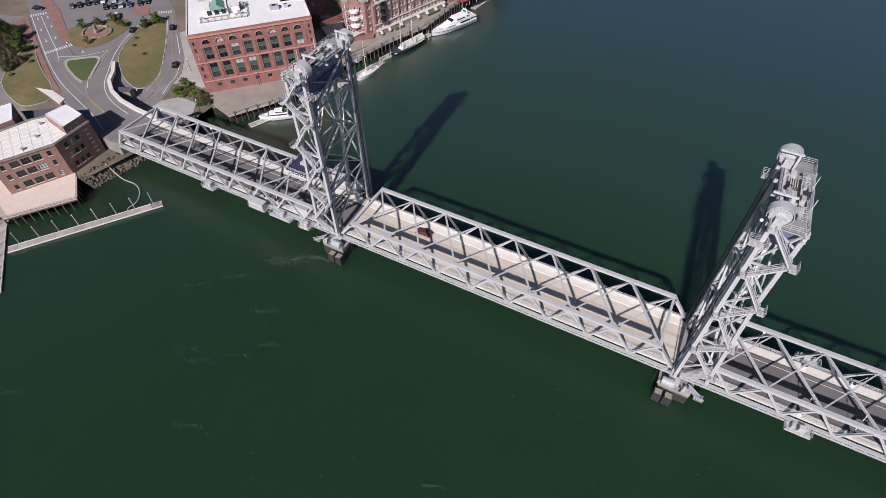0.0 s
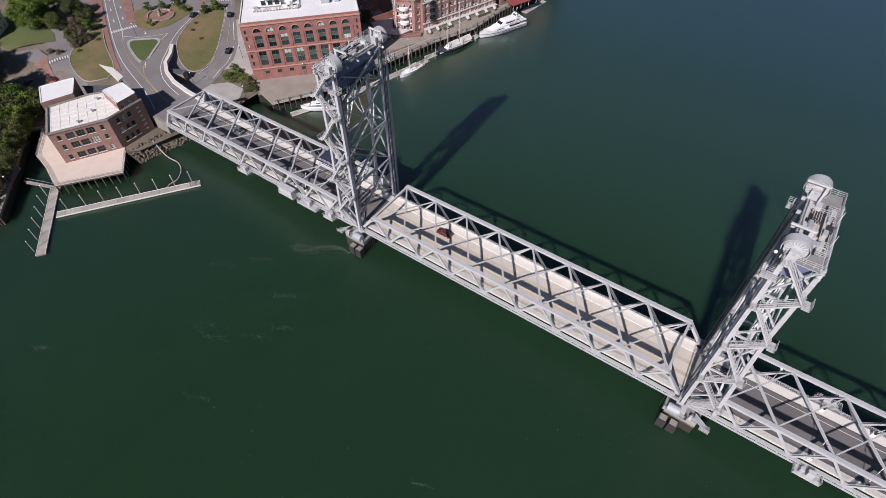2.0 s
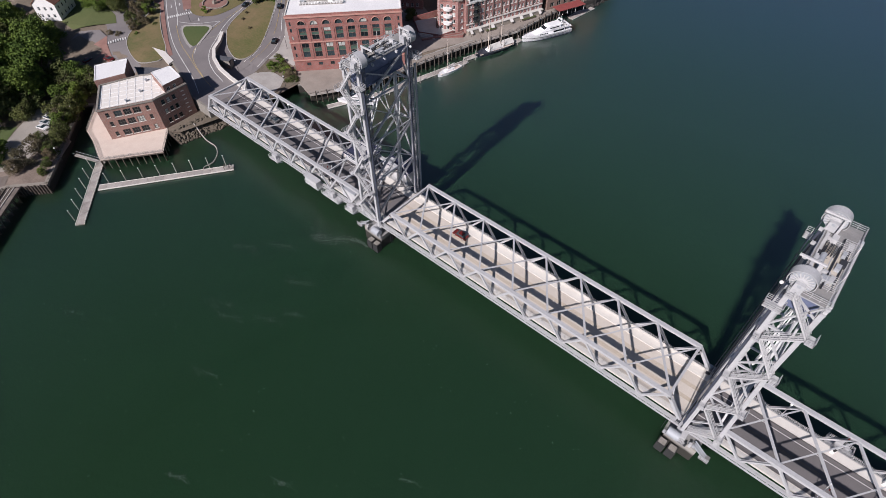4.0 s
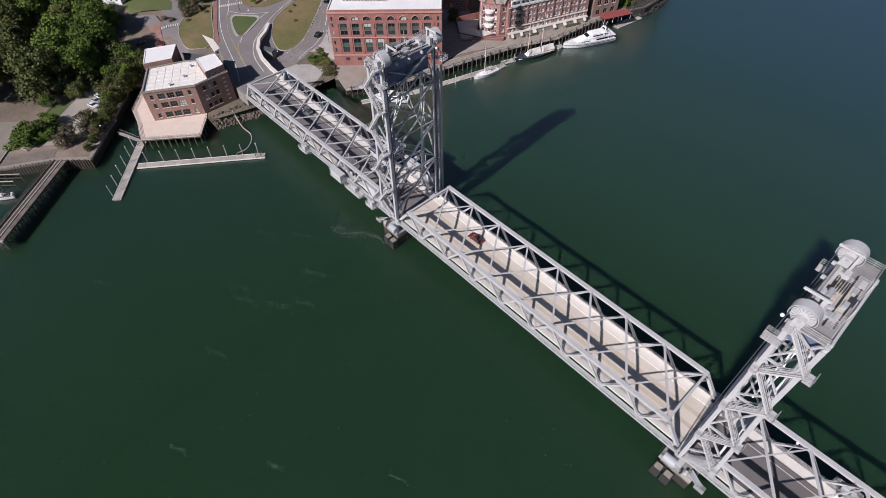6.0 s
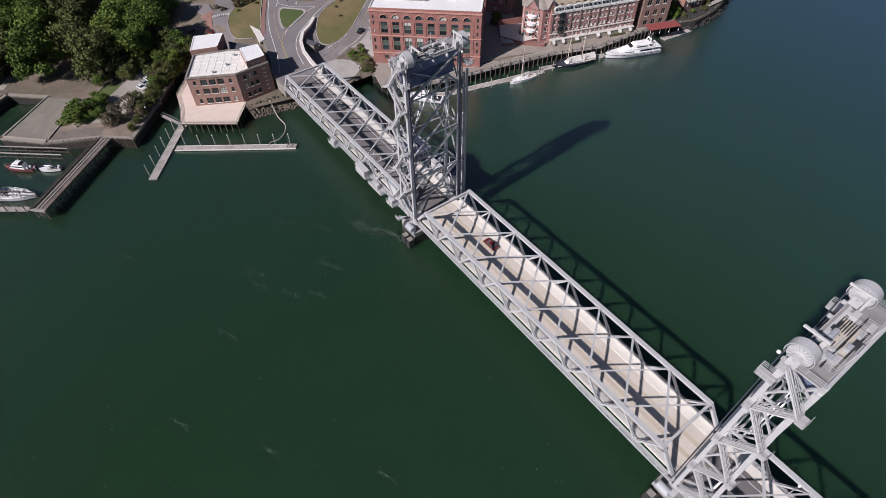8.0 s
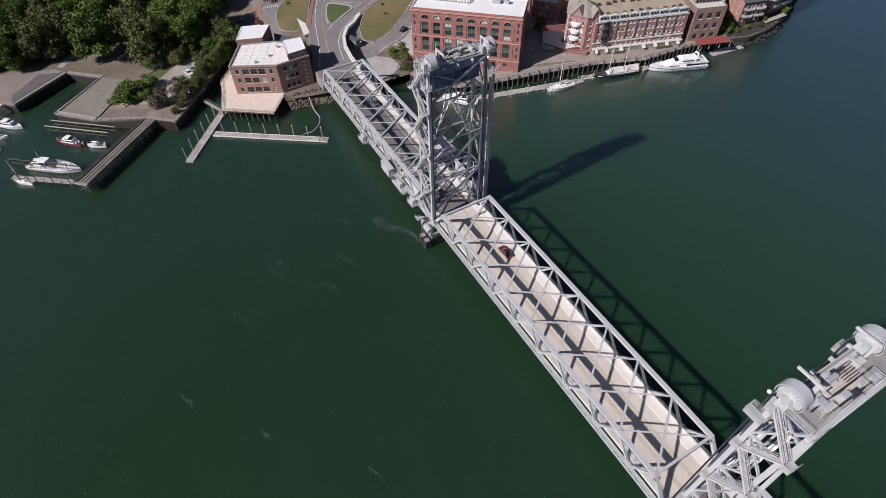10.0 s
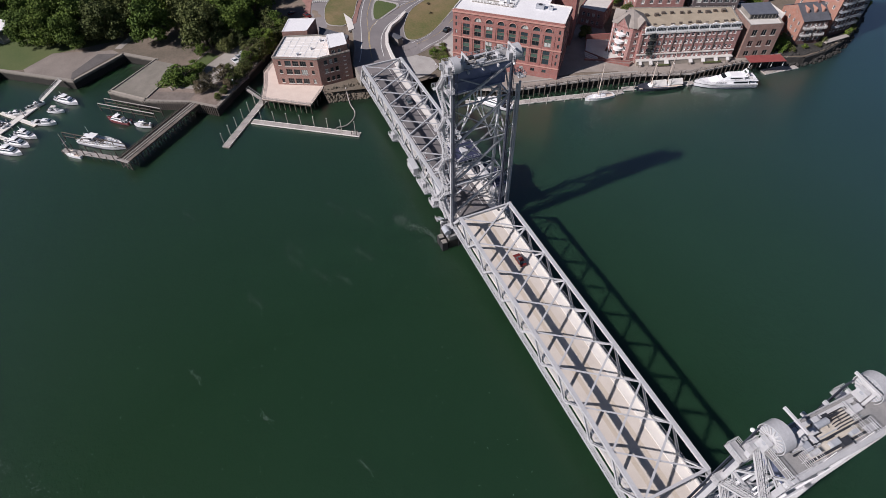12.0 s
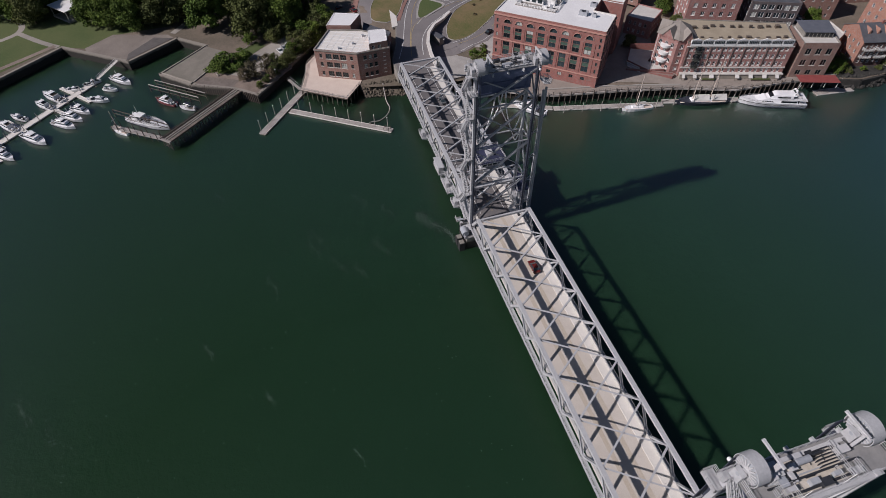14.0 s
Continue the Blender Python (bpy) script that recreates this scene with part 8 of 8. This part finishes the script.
paint_line("trim_lane_line", curve([(-200.4, 20.3), (-195, 22.8), (-191.5, 25.4), (-186.6, 32.7)], 2), 0.24, ROADWHITE, "white line before the traffic island")
paint_line("trim_lane_line", curve([(-186.6, 32.7), (-184.4, 27.0), (-176, 14.5), (-170.5, 10.2)], 2), 0.2, ROADWHITE, "white line beside the traffic island")
for x, y in ((-234.4, 40.6), (-225.4, 35.8), (-214.9, 30.0), (-216, 26.4), (-236.8, 37.6), (-226.5, 31.8), (-195.1, 27.5)):
    arrow = B()
    d, n = Vector((0.88, -0.47)), Vector((0.47, 0.88))
    P2 = lambda u, v: arrow.verts.new((x + d.x * u + n.x * v, y + d.y * u + n.y * v, land_z(x, y) + 0.115))
    arrow.faces.new([P2(-1.6, -0.12), P2(0.3, -0.12), P2(0.3, 0.12), P2(-1.6, 0.12)])
    arrow.faces.new([P2(0.3, -0.5), P2(1.5, 0), P2(0.3, 0.5)])
    setting("trim_lane_arrow", arrow, ROADWHITE, "white painted lane arrow", category="road marking")
for a, c, n in (((-207.4, 19.4), (-203.6, 29.4), 12), ((-242.3, 37.6), (-237.2, 44.8), 9), ((-206.5, -8.6), (-203.2, -0.6), 9), ((-196, 64.5), (-189.5, 69.5), 8)):
    cwk = B()
    for i in range(n):
        p = Vector(a).lerp(Vector(c), (i + 0.5) / n)
        d = (Vector(c) - Vector(a)).normalized()
        q = Vector((-d.y, d.x)) * 1.1
        beam(cwk, (*(p - q), land_z(*p) + 0.11), (*(p + q), land_z(*p) + 0.11), 0.45, 0.02)
    setting("trim_crosswalk", cwk, ROADWHITE, "white striped pedestrian crossing", category="crosswalk")
for nm, line in (("kerb_west", LAWN_L), ("kerb_east", LAWN_R), ("kerb_island", ISLAND)):
    kb = B()
    for a, c in zip(line, line[1:] + line[:1]):
        beam(kb, (*a, land_z(*a) + 0.12), (*c, land_z(*c) + 0.12), 0.24, 0.28)
    setting(nm, kb, PAVE_G, "grey granite kerb round the grass", category="kerb")
draped("pavement_memorial", rounded([(-209.5, 36), (-209.5, 44), (-203, 47.5), (-197.5, 44), (-197.5, 36), (-203, 33.5)], 2), PAVER, 0.22, "round brick paved memorial plaza")
mw = thing("memorial_wall", (-203, 41, land_z(-203, 41)), "low pale stone ring wall of a memorial", "memorial")
for k in range(16):
    if k not in (3, 11):
        t0, t1 = 2 * math.pi * k / 16, 2 * math.pi * (k + 0.85) / 16
        part("wall_stone", beam(B(), (6.2 * math.cos(t0), 5.2 * math.sin(t0), 0.45), (6.2 * math.cos(t1), 5.2 * math.sin(t1), 0.35), 0.45, 0.6), GRANITE, mw)
part("monument", bx(bx(B(), -0.9, -0.9, 0, 0.9, 0.9, 1.2), -0.5, -0.5, 1.2, 0.5, 0.5, 3.2), GRANITE, mw)
# low pale wall that tapers out beside the lawn
sw = thing("wing_wall", (-180, 0, 7.9), "tapering pale concrete wing wall", "wall")
part("wall", prism(B(), [(9.5, -1.2), (-7.6, 1.5), (-0.5, 3.1), (8.5, 1.6)], -0.4, 0.35), CONC_W, sw)
# dark retaining house below the parapet
bh = thing("underpass_house", (-159.2, 15.9, 3.8), "dark roofed stair house below the parapet", "shed", "", 25)
part("wall", bx(B(), -3.3, -1.3, 0, 3.3, 1.3, 3.6), CONC_D, bh)
part("roof", bx(B(), -3.5, -1.5, 3.6, 3.5, 1.5, 3.8), ROOF_D, bh)
for x, y in ((-152, 17), (-150, 40), (-128, 22), (-150, -54), (-170, -40), (-196, 24), (-121, 46), (-112, 66)):
    sl = thing("street_lamp", (x, y, land_z(x, y)), "slim dark street lamp with pale globe", "street lamp", "street lamps")
    part("pole", tube(B(), (0, 0, 0), (0, 0, 5.0), 0.09, 0.06, 8), STEEL_DK, sl)
    part("lamp_head", ball(B(), (0, 0, 5.2), 0.26, 10, 6), PAINT_W, sl)

# white picket fence along the street before the house
FA, FB = Vector((-235.2, -17.0)), Vector((-219.2, 1.6))
fence = thing("picket_fence", (FA.x, FA.y, land_z(*FA)), "white picket fence before the house lawn", "fence", "", math.degrees(math.atan2((FB - FA).y, (FB - FA).x)))
FL = (FB - FA).length
for z in (0.4, 1.0):
    part("rail", beam(B(), (0, 0, z), (FL, 0, z), 0.08, 0.12), PAINT_W, fence)
for k in range(int(FL / 0.6) + 1):
    part("picket", beam(B(), (0.6 * k, 0, -0.3), (0.6 * k, 0, 1.3), 0.1, 0.28), PAINT_W, fence)

# park paths
PATH = "pale gravel park path"
paint_line("pavement_path", curve([(-216, -181), (-223.6, -170.7), (-228.5, -164), (-237, -163.6), (-244.5, -168.5), (-253, -179)]), 2.8, GRAVEL, PATH, 0.09)
paint_line("pavement_path", curve([(-228.5, -164), (-223.5, -159.5), (-215, -151.5), (-209, -144.5)]), 2.6, GRAVEL, PATH, 0.10)
paint_line("pavement_path", [(-160, -202), (-194.5, -167.5), (-210.5, -146)], 2.6, DIRT, "brown walk along the seawall", 0.11)
paint_line("pavement_path", curve([(-206, -96), (-212, -92), (-222, -84), (-240, -60)]), 3.0, GRAVEL, PATH, 0.09)
# foam drifting off the pier
random.seed(31)
fm = B()
WISPS = [(-50.8, -33, 3.0), (-48.8, -47, 2.5), (-62, -52, 3.0), (-57, -53, 2.5), (-45, -41.5, 2.0), (-47.6, -66.5, 1.8), (-90, -79.5, 1.8), (-75, -36, 2.6), (-66, -28, 2.6), (-15, -118, 4.0), (-26, -127, 3.0), (-12, -70, 1.4), (8, -52, 1.2), (-30, -84, 1.5)]
for k in range(1500):
    if k < 420:
        u = random.random() ** 1.25
        p = Vector((-47.5 - 15 * u, -12.2 - 6 * u + 1.4 * math.sin(6 * u) + random.choice((-1.1, 0, 1.3)) * u)) + Vector((random.gauss(0, 0.25 + 1.1 * u), random.gauss(0, 0.15 + 0.5 * u)))
    elif k < 1100:
        x, y, w = random.choice(WISPS)
        u = random.gauss(0, 1)
        p = Vector((x + w * u, y + 0.35 * w * u + 0.25 * w * math.sin(2 * u) + random.gauss(0, 0.22 * w)))
    else:
        p = Vector((random.uniform(-110, 60), random.uniform(-130, -16)))
    r = random.uniform(0.04, 0.15) * (0.9 if k < 420 else 0.75)
    n, t0, tw = 7, random.uniform(0, 6), random.gauss(0.5, 0.6)
    ring = []
    for i in range(n):
        u, v = 1.9 * r * random.uniform(0.5, 1.5) * math.cos(t0 + 6.283 * i / n), 0.9 * r * random.uniform(0.5, 1.2) * math.sin(t0 + 6.283 * i / n)
        ring.append(fm.verts.new((p.x + u * math.cos(tw) - v * math.sin(tw), p.y + u * math.sin(tw) + v * math.cos(tw), 0.02)))
    fm.faces.new(ring)
me = bpy.data.meshes.new("foam")
fm.to_mesh(me)
fm.free()
me.materials.append(mottled("foam", (0.05, 0.085, 0.066), (0.14, 0.18, 0.155), 0.9, 5, 0.9))
tagged(new("foam", me), "thin flecks of foam drifting on the river", "foam", "", "stuff")
# dark timber bulkhead and hedge along the inlet
bk = thing("bulkhead", (-150, -71, 0), "dark timber pile bulkhead along the point", "bulkhead")
for a, c in (((-158.6, -88.3), (-150, -72)), ((-150, -72), (-141.7, -62.8)), ((-141.7, -62.8), (-160.8, -48.1)), ((-160.8, -48.1), (-178, -35.3))):
    n = int(dist(a, c) / 0.9)
    for i in range(n):
        q = Vector(a).lerp(Vector(c), i / n)
        part("timber_post", tube(B(), (q.x + 150, q.y + 71, -2), (q.x + 150, q.y + 71, 3.5 + 0.25 * (i % 2)), 0.3, seg=7), WOOD_D, bk)
for x, y, s, k in ((-146, -59.5, 0.55, 1), (-149, -57, 0.6, 1), (-152, -54.5, 0.75, 0), (-155, -51.5, 1.0, 1), (-158.5, -48.5, 1.1, 1), (-161.5, -44.5, 1.2, 1), (-165, -42, 1.3, 2), (-169, -39, 1.4, 1), (-173, -36, 1.5, 1), (-177, -33, 1.6, 2), (-166, -36.5, 1.3, 1), (-171, -31.5, 1.4, 2), (-184, -26, 1.7, 1), (-180, -21, 1.6, 2), (-190, -34, 1.7, 1), (-176, -41, 1.5, 1), (-181, -38, 1.6, 2), (-186, -32, 1.8, 1), (-192, -27, 1.8, 2), (-171, -35.5, 1.2, 1), (-163, -48, 0.9, 1), (-198, -31, 2.0, 1), (-195, -40, 1.9, 2), (-147.5, -60.5, 0.5, 2), (-151, -57.5, 0.55, 2), (-154, -53.8, 0.7, 2), (-183.5, -53, 1.3, 1), (-189, -46, 1.5, 1), (-178.5, -45, 1.0, 1), (-166.5, -54, 0.8, 1), (-171.5, -44, 1.1, 0)):
    gap = 0.63 * (x + 160.8) + 0.777 * (y + 48.1)
    if gap > -1.8 and x > -181:
        x, y = x - 0.63 * (gap + 1.8), y - 0.777 * (gap + 1.8)
    tree(x, y, SMALL[k], s, "olive-green tree in the hedge along the inlet", "hedge trees", "small_tree")
# rocks and trees of the north bank
random.seed(13)
rk = B()
NB = [(-83, 157), (-79.5, 166), (-78.5, 179), (-81, 191), (-86, 204), (-95, 221), (-108, 243), (-128, 265)]
for k in range(330):
    i = random.choice((0, 0, 1, 1, 1, 2, 2, 3, 4, 5, 6))
    p = Vector(NB[i]).lerp(Vector(NB[i + 1]), random.random())
    v = random.random()
    p = Vector((p.x + 3.4 * (1 - v) - 1.2, p.y - 0.8 * (1 - v), 3.7 * v + random.uniform(-0.2, 0.3)))
    r = random.uniform(0.5, 1.2)
    m = Matrix.Translation(p) @ Euler((random.random() * 6, random.random() * 6, random.random() * 6)).to_matrix().to_4x4() @ Matrix.Diagonal((r, r * random.uniform(0.6, 1), r * random.uniform(0.5, 0.8), 1))
    bmesh.ops.create_icosphere(rk, subdivisions=1, radius=1, matrix=m)
me = bpy.data.meshes.new("riprap")
rk.to_mesh(me)
rk.free()
me.materials.append(ROCK_DK)
tagged(new("riprap", me), "dark tumbled rocks below the houses", "rocks", "", "stuff")
for x, y, s, k in ((-86.5, 161.5, 1.0, 2), (-85.5, 163.5, 0.8, 2), (-93, 212, 0.9, 1), (-99, 226, 1.2, 2), (-86.5, 157, 0.9, 2), (-88.5, 165.5, 1.15, 1), (-83.5, 166, 0.5, 1), (-83.0, 172.5, 0.45, 2), (-82.0, 179, 0.5, 1), (-84.0, 184, 0.55, 1), (-84.5, 199, 0.6, 2), (-87, 204.5, 0.6, 1)):
    tree(x, y, SMALL[k], s, "small green tree above the rocky bank", "bank trees", "small_tree")
draped("pavement_bank", [(-83, 158.5), (-79, 167.5), (-79.3, 179), (-82.2, 191.5), (-87.6, 205.5), (-95.6, 220.5), (-101, 220), (-94, 203), (-88, 190), (-86.5, 166), (-88, 157)], ROCK_DK, 0.06, "dark bank below the houses")
draped("pavement_point", [(-163, -83), (-157.4, -86.6), (-150, -72.6), (-155.5, -68.8)], WOOD_B, 0.14, "brown planked terrace on the point")
gw = thing("gangway", (-188.2, -118.2, 3.55), "pale sloping gangway down to the marina walkway", "gangway", "", math.degrees(math.atan2(-8.4, 8.5)))
part("deck", beam(B(), (0, 0, 0.1), (11.5, 0, -2.5), 1.3, 0.14), CONC_W, gw)
for y in (-0.62, 0.62):
    part("handrail", beam(beam(B(), (0, y, 1.1), (11.5, y, -1.5), 0.07), (0, y, 0.6), (11.5, y, -2.0), 0.06), STEEL_L, gw)
    for k in range(8):
        part("post", beam(B(), (1.6 * k, y, 0.1 - 0.361 * k), (1.6 * k, y, 1.1 - 0.361 * k), 0.07), STEEL_L, gw)
lw = B()
for a, c in (((-188.9, -81.8), (-171, -99.3)), ((-171, -99.3), (-159.2, -87.3)), ((-159.6, -86.6), (-167.5, -80.6)), ((-167.5, -80.6), (-172, -78))):
    beam(lw, (*a, 3.8), (*c, 3.8), 0.4, 0.55)
setting("kerb_slip", lw, GRANITE, "low weathered stone kerb round the old slip apron", category="kerb")
for a, c in (((-161, -77), (-168.5, -69.5)), ((-163.5, -78), (-161, -77)), ((-176, -70), (-186, -60))):
    fr = thing("timber_rail", (*a, land_z(*a)), "low pale timber rail beside the grass", "rail", "timber rails", math.degrees(math.atan2(c[1] - a[1], c[0] - a[0])))
    L = dist(a, c)
    part("rail", beam(B(), (0, 0, 0.6), (L, 0, 0.6), 0.18, 0.2), WOOD_G, fr)
    for k in range(int(L / 2) + 1):
        part("post", beam(B(), (min(2 * k, L), 0, 0), (min(2 * k, L), 0, 0.6), 0.2), WOOD_G, fr)
